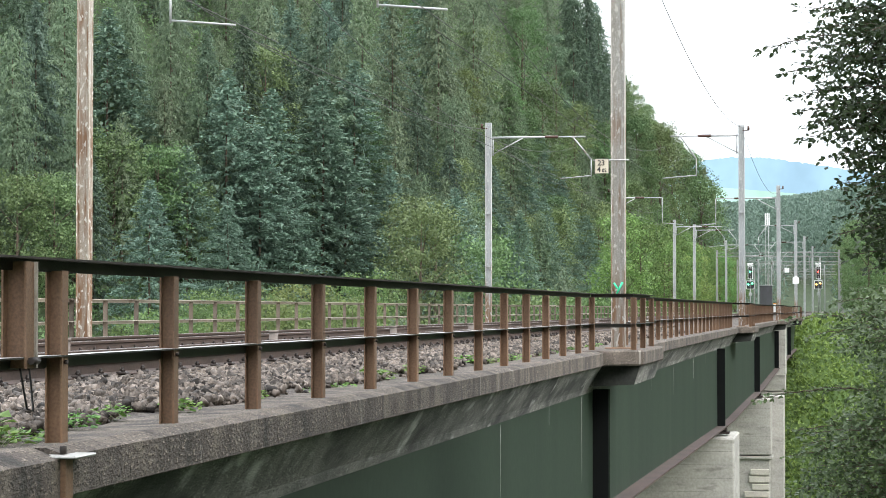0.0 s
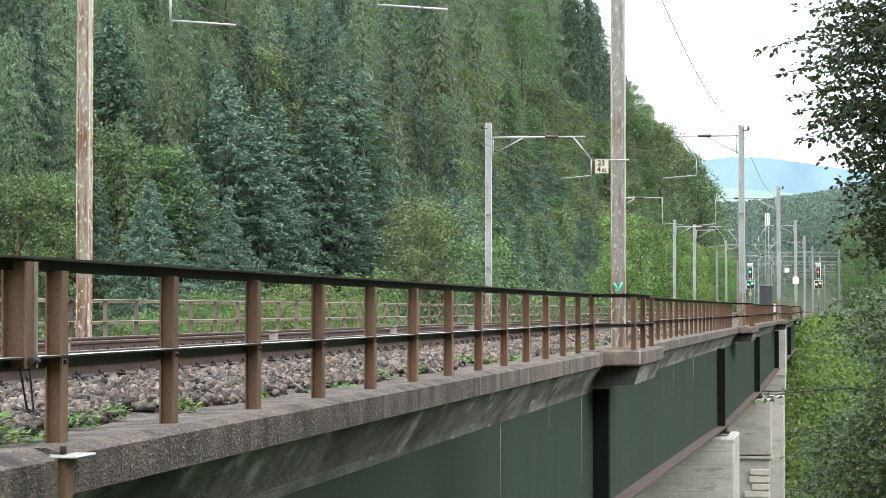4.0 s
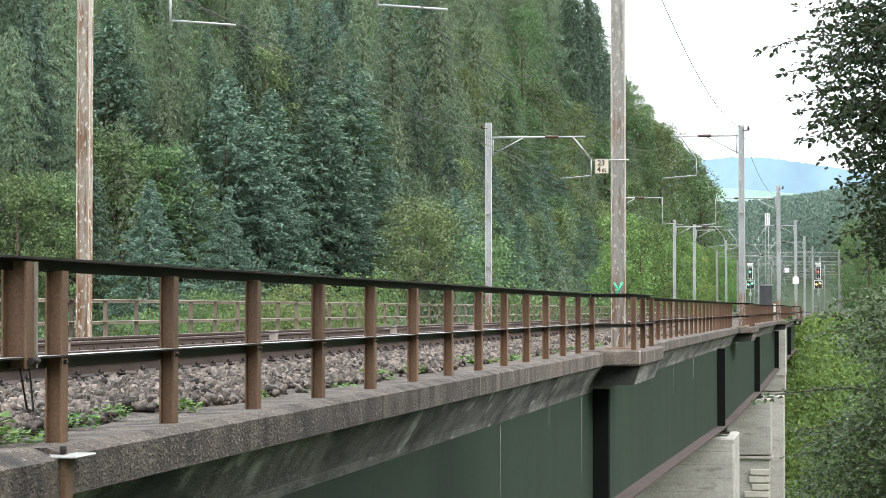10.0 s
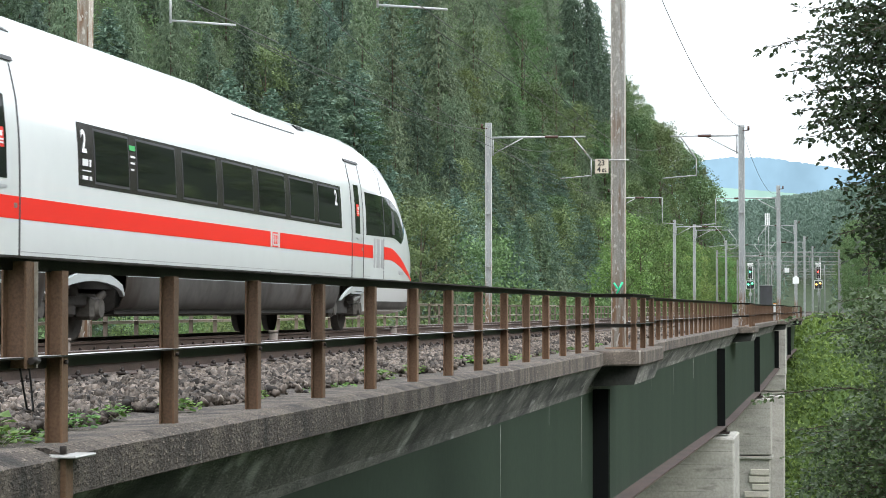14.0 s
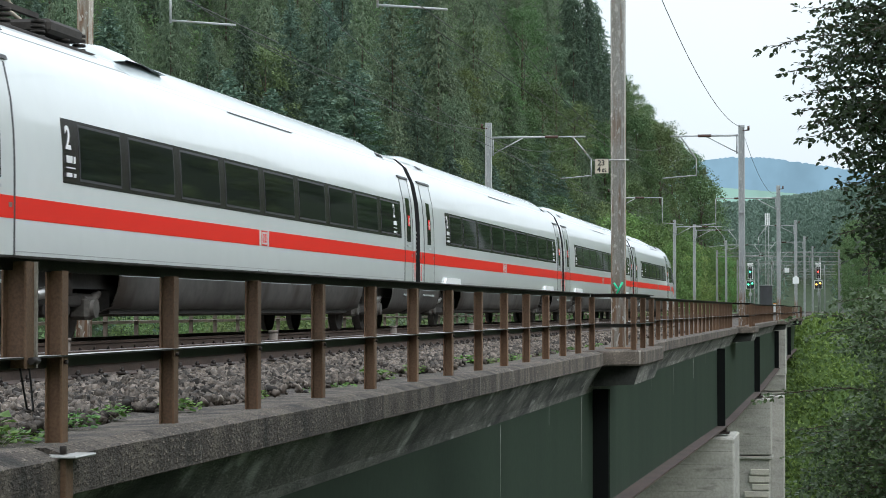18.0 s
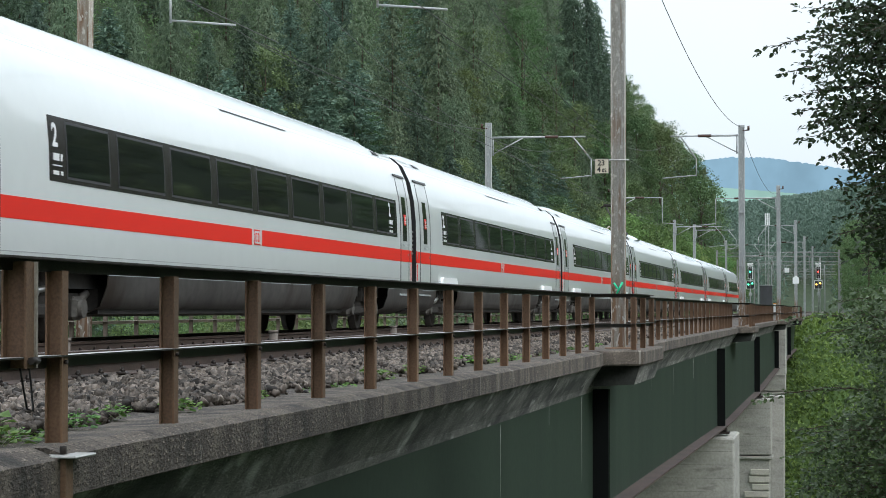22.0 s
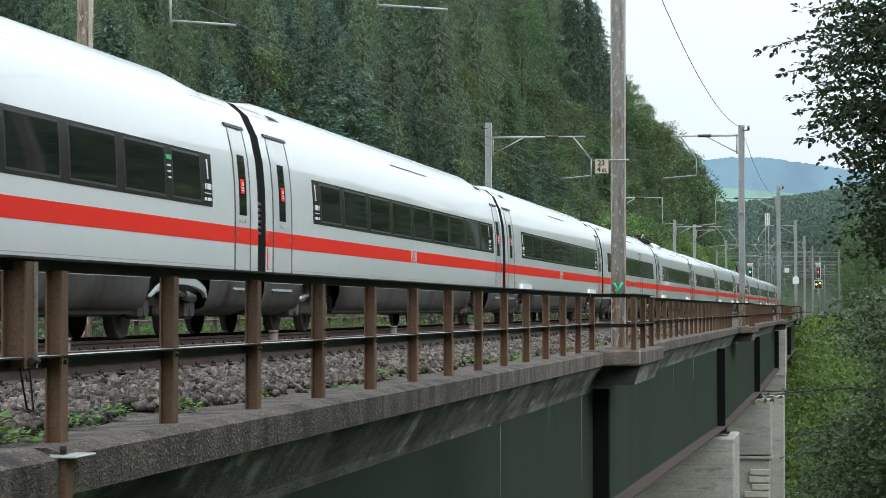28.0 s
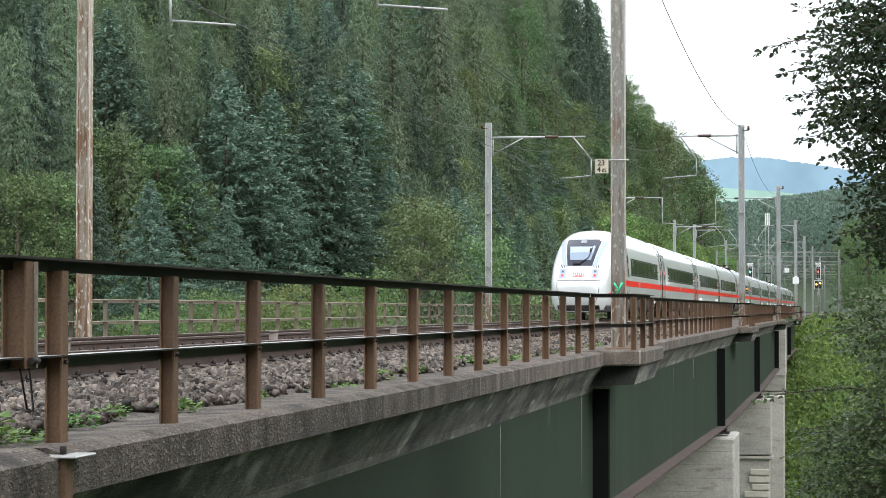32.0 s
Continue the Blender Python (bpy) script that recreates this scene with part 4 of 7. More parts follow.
def bogie(parent, x, motor):
    bm = bmesh.new()
    for sy in (-1, 1):
        put_box(bm, -1.75, 1.75, sy * 0.98 - 0.1, sy * 0.98 + 0.1, 0.48, 0.66, 0.03)
        put_box(bm, -0.5, 0.5, sy * 0.98 - 0.13, sy * 0.98 + 0.13, 0.34, 0.52, 0.04)
        put_tube(bm, (-0.25, sy * 1.02, 0.62), (-0.25, sy * 1.02, 0.92), 0.19, n=12)
        put_tube(bm, (0.25, sy * 1.02, 0.62), (0.25, sy * 1.02, 0.92), 0.19, n=12)
    put_box(bm, -0.35, 0.35, -1.0, 1.0, 0.42, 0.72)
    for e in (-1.62, 1.62):
        put_box(bm, e - 0.08, e + 0.08, -0.95, 0.95, 0.45, 0.6)
    b = part("bogie", shared("bogie", lambda: to_mesh("bogie", bm, BOGIE)), None, parent, "dusty brown steel bogie")
    b.location.x = x

    def wheel_mesh():
        w = bmesh.new()
        prof = [(0.0, 0.09), (0.12, 0.09), (0.14, 0.05), (0.36, 0.035), (0.4, 0.065), (0.455, 0.065), (0.46, -0.04), (0.485, -0.05), (0.485, -0.07), (0.4, -0.065), (0.12, -0.06), (0.0, -0.06)]
        n = 24
        rows = [[w.verts.new((r * math.cos(6.2832 * i / n), y, r * math.sin(6.2832 * i / n))) for r, y in prof] for i in range(n)]
        for i in range(n):
            for j in range(len(prof) - 1):
                f = w.faces.new((rows[i][j], rows[i][j + 1], rows[(i + 1) % n][j + 1], rows[(i + 1) % n][j])); f.smooth = True
        bmesh.ops.remove_doubles(w, verts=w.verts, dist=1e-4)
        bmesh.ops.recalc_face_normals(w, faces=w.faces)
        return to_mesh("wheel", w, BOGIE)
    for wx in (-1.2, 1.2):
        for sy in (-1, 1):
            w = part("wheel", shared("wheel", wheel_mesh), None, b)
            w.location = (wx, sy * 0.75, 0.46)
            if sy < 0:
                w.rotation_euler = (0, 0, math.pi)

            def axle():
                k = bmesh.new()
                put_box(k, -0.2, 0.2, -0.14, 0.14, -0.16, 0.16, 0.05)
                put_tube(k, (0, -0.2, 0), (0, 0.16, 0), 0.13, n=14)
                put_tube(k, (0.16, -0.06, 0.1), (0.45, -0.06, 0.2), 0.06)
                return to_mesh("axle_box", k, BOXGREY)
            a = part("axle_box", shared("axle", axle), None, b)
            a.location = (wx, sy * 1.03, 0.46)
    for sy in (-1, 1):
        def damper():
            k = put_tube(bmesh.new(), (-0.42, 0, 0), (0.1, 0, 0.05), 0.075, n=12)
            put_tube(k, (0.1, 0, 0.05), (0.48, 0, 0.09), 0.04, n=10)
            return to_mesh("yaw_damper", k, STEEL)
        y = part("yaw_damper", shared("damper", damper), None, b, "bright steel yaw damper")
        y.location = (0.75 if x > 0 else -0.75, sy * 1.2, 0.62)


def to_mesh(name, bm, material):
    me = bpy.data.meshes.new(name)
    bm.to_mesh(me); bm.free()
    me.materials.append(material)
    return me


def skirt_part(parent, x0, x1, end, side):
    def make():
        return side_patch("skirt", x0, x1, 0.345, 0.9, 0.004, SKIRT, end, side, nz=4)
    s = part("skirt", shared(("skirt", round(x0, 2), round(x1, 2), end, side), make), None, parent, "grimy grey underfloor skirt")
    strip("skirt_edge", x0, x1, 0.9, 0.935, 0.012, ROOF_GREY, end, side, s)
    return s


def bellows(parent):
    """The dark folded gangway behind a car's rear end."""
    def make():
        rings = []
        for k in range(10):
            sc = 0.93 if k % 2 else 0.9
            rings.append([(-HALF - 0.02 - 0.5 * k / 9, p[1] * sc, 0.6 + (p[2] - 0.6) * (0.975 if k % 2 else 0.965)) for p in ring_points(0, False)])
        return loft("gangway_bellows", rings, RUBBER)
    b = part("gangway_bellows", shared("bellows", make), None, parent, "black folded rubber gangway")
    for z in (1.75, 1.95, 2.15):
        def hose():
            k = put_tube(bmesh.new(), (-0.22, 0, 0), (0.22, 0, 0), 0.03, n=8)
            put_tube(k, (-0.22, 0, 0.1), (0.22, 0, 0.1), 0.03, n=8)
            return to_mesh("coupler_cable", k, STEEL)
        for sy in (-1, 1):
            h = part("coupler_cable", shared("hose", hose), None, b)
            h.location = (-HALF - 0.27, sy * 1.335, z)


FLAPS = {1, 2, 4, 5, 7, 9}
FIRST_CLASS = {9, 10, 11}


def roof_fittings(c, i, end):
    def make(x0, x1, half, lift):
        verts, faces, n = [], [], 12
        xs = [x0, x0 + 0.35, x0 + 1.3, x1 - (3.2 if end else 1.3), x1 - 0.35, x1]
        for a, x in enumerate(xs):
            up = lift * (0.0, 0.45, 1.0, 1.0, 0.45, 0.0)[a]
            hw = half * (0.85, 0.95, 1.0, 1.0, 0.95, 0.85)[a]
            for j in range(n + 1):
                y = -hw + 2 * hw * j / n
                zz = roof_z(y)
                verts.append((x, y, zz + 0.004 + up * min(1.0, 1.6 * (1 - abs(2 * j / n - 1)))))
        for a in range(5):
            for j in range(n):
                faces.append((a * (n + 1) + j, (a + 1) * (n + 1) + j, (a + 1) * (n + 1) + j + 1, a * (n + 1) + j + 1))
        return mesh_of("roof_panel", verts, faces, ROOF_GREY, True)
    x1 = HALF - 0.6 if not end else TIP - 9.0
    x0 = -HALF + (7.2 if i in (3, 7) else 1.6)
    panel = part("roof_panel", shared(("roof", end, x0), lambda: make(x0, -HALF + 15.5 if end else HALF - 1.6, 1.12, 0.16)), None, c, "pale grey raised roof cover")
    for sy in (-1, 1):
        strip("roof_seam", -HALF + 0.5, x1 + 0.1, 3.84, 3.852, 0.008, GREY_MARK, False, sy, c)
    strip("roof_seam", -1.5, 3.0, 3.72, 3.735, 0.012, SEAM, False, -1, c)
    for x in (-HALF + 2.2, (HALF - 2.2) if not end else 4.0):
        for k in range(4):
            strip("roof_vent", x - 0.3, x + 0.35, 3.88 + 0.022 * k, 3.89 + 0.022 * k, 0.04, SEAM, False, -1, panel)


def roof_z(y):
    for (y0, z0), (y1, z1) in zip(SECTION[7:-1], SECTION[8:]):
        if y1 <= abs(y) <= y0:
            return z0 + (z1 - z0) * (y0 - abs(y)) / (y0 - y1)
    return 4.13


def pantograph(c, x, raised):
    b = bmesh.new()
    put_box(b, -2.2, 2.4, -0.55, 0.55, 4.14, 4.2, 0.01)
    for px in (-1.9, -0.9, 0.4, 1.4, 2.1):
        for y in (-0.4, 0.4):
            for k in range(4):
                put_tube(b, (px, y, 4.2 + 0.07 * k), (px, y, 4.235 + 0.07 * k), 0.1, n=10)
    put_box(b, -1.7, 0.3, -0.45, -0.38, 4.45, 4.52); put_box(b, -1.7, 0.3, 0.38, 0.45, 4.45, 4.52)
    put_box(b, 0.6, 2.0, -0.5, 0.5, 4.3, 4.5, 0.05)
    p = part("pantograph", b, BOGIE, c, "dark pantograph frame with roof insulators")
    p.location = (x + 1.5, 0, -0.06)
    if raised:
        knee, top = (-1.15, 0, 5.05), 5.8
        tubes = [("lower_arm", (0.0, 0, 4.45), knee, 0.08)]
        tubes += [("upper_arm", knee, (0.0, y, top - 0.1), 0.04) for y in (-0.4, 0.4)]
        tubes += [("head_bar", (0, -0.5, top - 0.06), (0, 0.5, top - 0.06), 0.04)]
        tubes += [("contact_strip", (dx, -0.48, top), (dx, 0.48, top), 0.035) for dx in (-0.18, 0.18)]
        tubes += [("head_horn", (dx, k * 0.48, top), (dx, k * 0.68, top - 0.16), 0.022) for dx in (-0.18, 0.18) for k in (-1, 1)]
    else:
        tubes = [("lower_arm", (0.3, 0, 4.5), (-1.3, 0, 4.62), 0.06), ("head_bar", (0.3, -0.8, 4.74), (0.3, 0.8, 4.74), 0.035)]
        tubes += [("upper_arm", (-1.3, 0, 4.62), (0.3, y, 4.72), 0.032) for y in (-0.5, 0.5)]
    for nm, u, v, r in tubes:
        part(nm, put_tube(bmesh.new(), u, v, r), RUST_DARK, p)
    q = bmesh.new()
    for s, (ax, bx) in ((-1, (-2.1, -0.2)), (1, (-1.0, 2.2))):
        pts = [(ax + (bx - ax) * t / 6, s * 0.3, 4.5 + 0.22 * math.sin(math.pi * t / 6)) for t in range(7)]
        put_line(q, pts, 0.03)
    part("roof_cable", q, PALE_RAIL, p, "pale high-voltage roof cable")
    f = bmesh.new()
    xs = [(2.5, 0.0), (2.6, 0.2), (3.1, 0.24), (3.8, 0.17), (4.6, 0.0)]
    rows = [[f.verts.new((fx, fy, 4.1 + 1.5 * up * (1 - (fy / 1.0) ** 2))) for fy in (-0.95, -0.75, -0.4, 0, 0.4, 0.75, 0.95)] for fx, up in xs]
    for u, v in zip(rows[:-1], rows[1:]):
        for k in range(6):
            q4 = f.faces.new((u[k], v[k], v[k + 1], u[k + 1])); q4.smooth = True
    part("roof_fairing", f, ROOF_GREY, p, "grey roof fairing")


def build_car(i):
    head, tail = i == 0, i == 11
    end = head or tail
    first = i in FIRST_CLASS
    words = "white high-speed train end car with a red stripe and rounded nose" if end else "white restaurant car of the train with a red stripe" if i == 8 else "white high-speed train car with red stripe and dark windows"
    c = thing("train_car", words, "train car", "train cars")
    # cars are built facing +x; the tail car is turned round
    if end:
        ds = [0.02, 0.05, 0.1, 0.18, 0.3, 0.45, 0.65, 0.9, 1.2, 1.5, 1.85, 2.2, 2.6, 3.0, 3.5, 4.0, 4.7, 5.5, 6.0]
        rings = [ring_points(-HALF, False, True), ring_points(TIP - 7.0, True, True), ring_points(TIP - 6.05, True, True)] + [ring_points(TIP - d, True) for d in ds[::-1] if d < 6.1]
        body = part("body", shared("end_body", lambda: loft("body", rings, WHITE_PAINT, dark_ends=True)), None, c, "glossy white car body")
    else:
        body = part("body", shared("body", lambda: loft("body", [ring_points(-HALF, False, True), ring_points(HALF, False, True)], WHITE_PAINT, dark_ends=True)), None, c, "glossy white car body")
    for side in (-1, 1):
        # which flank faces the bank where the camera stands
        if end:
            x_end = TIP - (4.3 if head else 5.6)
            strip("stripe", -HALF, x_end - 1.75, 1.53, 1.80, 0.005, RED_PAINT, True, side, c, "red stripe")

            def wave(u, v):
                x = x_end - 0.55 + u * (TIP - 0.3 - (x_end - 0.55))
                dip = ease(0.12, 1.05, u)
                top = 1.80 - 0.70 * dip
                low = 1.53 - 0.46 * dip
                return x, low + (top - low) * v
            part("nose_stripe", shared(("wave", side, head), lambda: side_patch("nose_stripe", 0, 1, 0, 1, 0.005, RED_PAINT, True, side, 18, 2, wave)), None, c, "red stripe sweeping down to the nose")
            for a, b in ((0.0, 0.14), (0.3, 0.6), (0.76, 1.05)):
                strip("emblem_bar", x_end - 1.65 + a, x_end - 1.65 + b, 1.33, 1.95, 0.006, GREY_MARK, True, side, c)
            part("nose_skirt", shared(("nose_skirt", side), lambda: side_patch("nose_skirt", TIP - 5.6, TIP - 0.75, 0.36, 0.62, 0.014, SKIRT, True, side, 26, 3)), None, c, "grimy grey skirt under the nose")
            r0 = -HALF + 4.0 if head else -HALF + 2.85
            window_row(c, r0, r0 + (15.9 if head else 16.1), 7, True, side, "1" if first else "2", (r0 + 0.12,))
            sign("1" if first else "2", r0 + 15.3, 2.5, 0.42, WHITE_MARK, side, c)
            dx = -HALF + 20.85 if head else -HALF + 20.1
            door(c, dx, dx + 1.15, True, side)
            door(c, -HALF + 0.5, -HALF + (1.85 if head else 1.5), False, side)

            def cab(u, v):
                x = dx + 1.45 + u * 4.9
                low = lerp_table([(0, 2.0), (0.55, 2.03), (0.66, 2.02), (0.84, 1.9), (1.0, 2.4)], u)
                high = lerp_table([(0, 2.9), (0.5, 2.9), (0.62, 2.86), (1.0, 2.44)], u)
                return x, low + (high - low) * v
            w = part("cab_window", shared(("cab", side, head), lambda: side_patch("cab_window", 0, 1, 0, 1, 0.008, GLASS_DARK, True, side, 16, 4, cab)), None, c, "dark pointed cab side window")
            strip("window_bar", dx + 3.3, dx + 3.36, 2.05, 2.86, 0.012, SEAM, True, side, w)
            strip("window_bar", dx + 4.3, dx + 4.6, 2.1, 2.62, 0.011, SEAM, True, side, w)
            for z0, z1 in ((0.98, 1.28), (1.3, 1.98), (2.92, 3.3), (3.3, 3.75)):
                strip("module_seam", dx + 3.3, dx + 3.335, z0, z1, 0.004, SEAM, True, side, c)
            strip("number_print", TIP - 3.0, TIP - 2.4, 1.22, 1.3, 0.006, GREY_MARK, True, side, c)
            for x0, x1 in ((-HALF + 0.1, -HALF + 2.9), (-HALF + 6.1, TIP - 9.3), (TIP - 6.0, TIP - 5.7)):
                skirt_part(c, x0, x1, True, side)
            for xc in (-HALF + 4.55, TIP - 7.6):
                def crescent(u, v, xc=xc):
                    arch = math.sin(math.pi * u) ** 0.6
                    return xc - 1.45 + 2.9 * u, 0.62 + 0.2 * arch + v * (0.03 + 0.1 * arch)
                part("wheel_fairing", shared(("fairing", round(xc, 2), side), lambda: side_patch("wheel_fairing", 0, 1, 0, 1, 0.05, ROOF_GREY, True, side, 14, 3, crescent)), None, c, "pale rounded wheel fairing")
        else:
            strip("stripe", -HALF, HALF, 1.53, 1.80, 0.005, RED_PAINT, False, side, c, "red stripe")
            if i == 8:
                window_row(c, -HALF + 2.1, HALF - 2.0, 9, False, side, "1", (-HALF + 4.3,), blank=(6, 7, 8))
                strip("service_door_seam", 4.05, 4.09, 1.05, 3.2, 0.010, SEAM, False, side, c)
                strip("service_door_seam", 5.05, 5.09, 1.05, 3.2, 0.010, SEAM, False, side, c)
                strip("service_door_seam", 4.05, 5.09, 1.01, 1.05, 0.010, SEAM, False, side, c)
                strip("service_door_seam", 3.95, 5.15, 3.2, 3.24, 0.020, SEAM, False, side, c)
                if side < 0:
                    strip("text_field", -1.45, 1.15, 1.53, 1.80, 0.007, WHITE_PAINT, False, side, c)
                    sign("Bordrestaurant", -1.35, 1.575, 0.37, RED_PAINT, side, c)
                    sign("1.", -HALF + 0.95, 2.42, 0.52, GREY_MARK, side, c)
                    sign("Klasse", -HALF + 1.3, 2.42, 0.24, GREY_MARK, side, c)
                    sign("2.", HALF - 1.75, 2.42, 0.52, GREY_MARK, side, c)
                    sign("Klasse", HALF - 1.35, 2.42, 0.24, GREY_MARK, side, c)
            else:
                window_row(c, -HALF + 3.62, HALF - 1.8, 9, False, side, "1" if first else "2", (-HALF + 3.72, HALF - 2.75))
                door(c, -HALF + 0.5, -HALF + 1.9, False, side)
                door(c, HALF - 1.4, HALF - 0.38, False, side)
            for x0, x1 in ((-HALF, -HALF + 2.75), (-HALF + 6.0, HALF - 6.0), (HALF - 2.75, HALF)):
                skirt_part(c, x0, x1, False, side)
            for x in (-HALF + 0.1, HALF - 0.16):
                strip("edge_mark", x, x + 0.06, 1.12, 1.5, 0.006, RED_PAINT, False, side, c)
                strip("handle", x, x + 0.06, 1.62, 1.78, 0.012, STEEL, False, side, c)
            if i in FLAPS:
                for xc in (-HALF + 4.45, HALF - 4.1):
                    def flap(u, v, xc=xc):
                        return xc + (u - 0.5) * (2.5 - 0.45 * v), 1.02 + 0.22 * v
                    part("bogie_cover", shared(("flap", round(xc, 2), side), lambda: side_patch("bogie_cover", 0, 1, 0, 1, 0.06, FLAP_WHITE, False, side, 4, 2, flap)), None, c, "white bogie cover plate")
        strip("panel_seam", -HALF, HALF - (5.5 if end else 0), 1.135, 1.145, 0.004, GREY_MARK, end, side, c)
        logo(c, -6.6 if i == 8 else -0.2 if not end else 0.35, side, end)
        bars(-0.6, 1.06, [(0, 0.09, 0, 0.05), (0.12, 0.55, 0, 0.05), (0.6, 0.68, 0, 0.05)], GREY_MARK, side, c)
        bars(-HALF + 5.1, 0.98, [(0, 0.05, 0, 0.05), (0.7, 0.75, 0, 0.05), (1.4, 1.45, 0, 0.05)], GREY_MARK, side, c)
    # underfloor
    x0, x1 = -HALF + 0.2, (TIP - 1.5 if end else HALF - 0.2)
    part("underframe", shared(("under", end), lambda: to_mesh("underframe", put_box(box(x0, x1, -1.15, 1.15, 0.72, 0.98), x0 + 6.0, x1 - 6.4, -1.2, 1.2, 0.38, 0.72), UNDER)), None, c, "dark underframe")
    for x in (-9.75, 9.75 if not end else TIP - 7.6):
        bogie(c, x, i in FLAPS)
    if not tail:
        bellows(c)
    roof_fittings(c, i, end)
    if i in (3, 7):
        pantograph(c, -HALF + 3.6, i == 3)
    if end:
        nose_details(c, tail)
    return c


def nose_details(c, tail):
    n = 10
    dark = front_patch("windscreen_surround", [(2.36 + 1.22 * k / n, -0.55 - 0.24 * k / n, 0.55 + 0.24 * k / n) for k in range(n + 1)], 0.012, SCREEN, 10)
    s = part("windscreen_surround", dark, None, c, "black windscreen surround")
    g = front_patch("windscreen", [(2.62 + 0.62 * k / n, -0.46 - 0.12 * k / n, 0.46 + 0.12 * k / n) for k in range(n + 1)], 0.022, SCREEN_SHEEN, 10)
    part("windscreen", g, None, s, "windscreen glass with a bluish reflection painted in")
    # the reflected sky, as a pale painted band on the upper glass
    part("sun_blind", front_patch("sun_blind", [(2.95 + 0.26 * k / 4, -0.5 - 0.04 * k / 4, 0.5 + 0.04 * k / 4) for k in range(5)], 0.03, SCREEN_SKY, 10), None, s, "pale band painted as sky reflected in the windscreen")
    h = front_patch("top_lamp", [(3.4 + 0.14 * k / 4, -0.13, 0.13) for k in range(5)], 0.024, LAMP_GREY, 4)
    part("top_lamp", h, None, s)
    k2 = bmesh.new()
    pts = [Vector((TIP - nose_depth(y, z) + 0.07, y, z)) for y, z in ((-0.12, 2.46), (0.1, 2.55), (0.34, 2.75), (0.4, 3.0), (0.45, 3.2))]
    put_line(k2, pts, 0.022)
    put_tube(k2, pts[0] + Vector((0, -0.18, 0)), pts[0] + Vector((0, 0.15, 0)), 0.07)
    put_tube(k2, pts[3] + Vector((0, 0.02, 0.15)), pts[3] + Vector((0, -0.06, -0.2)), 0.05)
    part("wiper", k2, RUBBER, s, "black windscreen wiper")
    for sy in (-1, 1):
        p = front_patch("pillar", [(2.36 + 1.16 * k / n, *sorted((sy * (0.57 + 0.25 * k / n), sy * (0.74 + 0.36 * k / n)))) for k in range(n + 1)], 0.02, BLUE_GREY, 8)
        part("pillar", p, None, c, "pale blue grey windscreen pillar")
        f = front_patch("lamp_field", [(1.80 + 0.42 * k / 4, *sorted((sy * (0.56 + 0.0 * k), sy * (0.84 + 0.03 * k / 4)))) for k in range(5)], 0.012, BLUE_GREY, 4)
        lf = part("lamp_field", f, None, c, "pale lamp housing")
        for z, m, nm in ((1.86, RED_GLOW if tail else LAMP_GREY, "tail_lamp"), (2.04, LAMP_GREY, "headlamp")):
            bm = bmesh.new()
            y = sy * 0.71
            x = TIP - nose_depth(y, z + 0.06)
            put_tube(bm, (x - 0.05, y, z + 0.06), (x + 0.05, y, z + 0.075), 0.065, 0.055, 14)
            part(nm, bm, m, lf)
        for k in range(4):
            y0 = sy * (0.58 + 0.075 * k)
            gsl = front_patch("grille_slot", [(2.26 + 0.16 * q / 3, min(y0, y0 + sy * 0.035), max(y0, y0 + sy * 0.035)) for q in range(4)], 0.014, SEAM, 2)
            part("grille_slot", gsl, None, lf)
    # the grimy lip under the nose, the coupler hood's joint line and the emblem
    part("nose_lip", front_patch("nose_lip", [(0.37 + 0.25 * k / 4, -0.92, 0.92) for k in range(5)], 0.012, SKIRT, 14), None, c, "grimy grey lip under the nose")
    hl = front_patch("hood_joint", [(1.70 + 0.02 * q, -0.92, 0.92) for q in range(2)], 0.006, SEAM, 16)
    part("hood_joint", hl, None, c)
    for sy in (-1, 1):
        q = front_patch("hood_joint", [(0.62 + 1.1 * k / 10, *sorted((sy * (0.915 - 0.25 * (1 - k / 10) ** 3), sy * (0.935 - 0.25 * (1 - k / 10) ** 3)))) for k in range(11)], 0.006, SEAM, 1)
        part("hood_joint", q, None, c)
    for nm, z0, z1, y, m, o in (("emblem", 1.86, 2.10, 0.24, RED_PAINT, 0.010), ("emblem_inner", 1.885, 2.075, 0.215, WHITE_PAINT, 0.014)):
        part(nm, front_patch(nm, [(z0 + (z1 - z0) * k / 3, -y, y) for k in range(4)], o, m, 6), None, c)
    for a, b in ((-0.16, -0.02), (0.03, 0.16)):
        part("emblem_bar", front_patch("emblem_bar", [(1.91 + 0.14 * k / 2, a, b) for k in range(3)], 0.018, RED_PAINT, 2), None, c)
        part("emblem_gap", front_patch("emblem_gap", [(1.945 + 0.07 * k / 2, a + 0.04, b - 0.04) for k in range(3)], 0.022, WHITE_PAINT, 2), None, c)
    bm = put_tube(bmesh.new(), (TIP - 6.2, 0, 4.08), (TIP - 6.2, 0, 4.24), 0.02)
    part("antenna", bm, GREY_MARK, c)


CARS = []
for i in range(12):
    CARS.append(build_car(i))


LAG = [(14, 0.0), (17, -0.25), (19, -0.5), (21, -1.05), (23, -1.0), (24, -1.25), (25, -1.4), (28, -1.1), (29, -0.12), (30, 0.7), (31, 1.6), (32, 2.6)]   # (seconds, metres) against an even speed


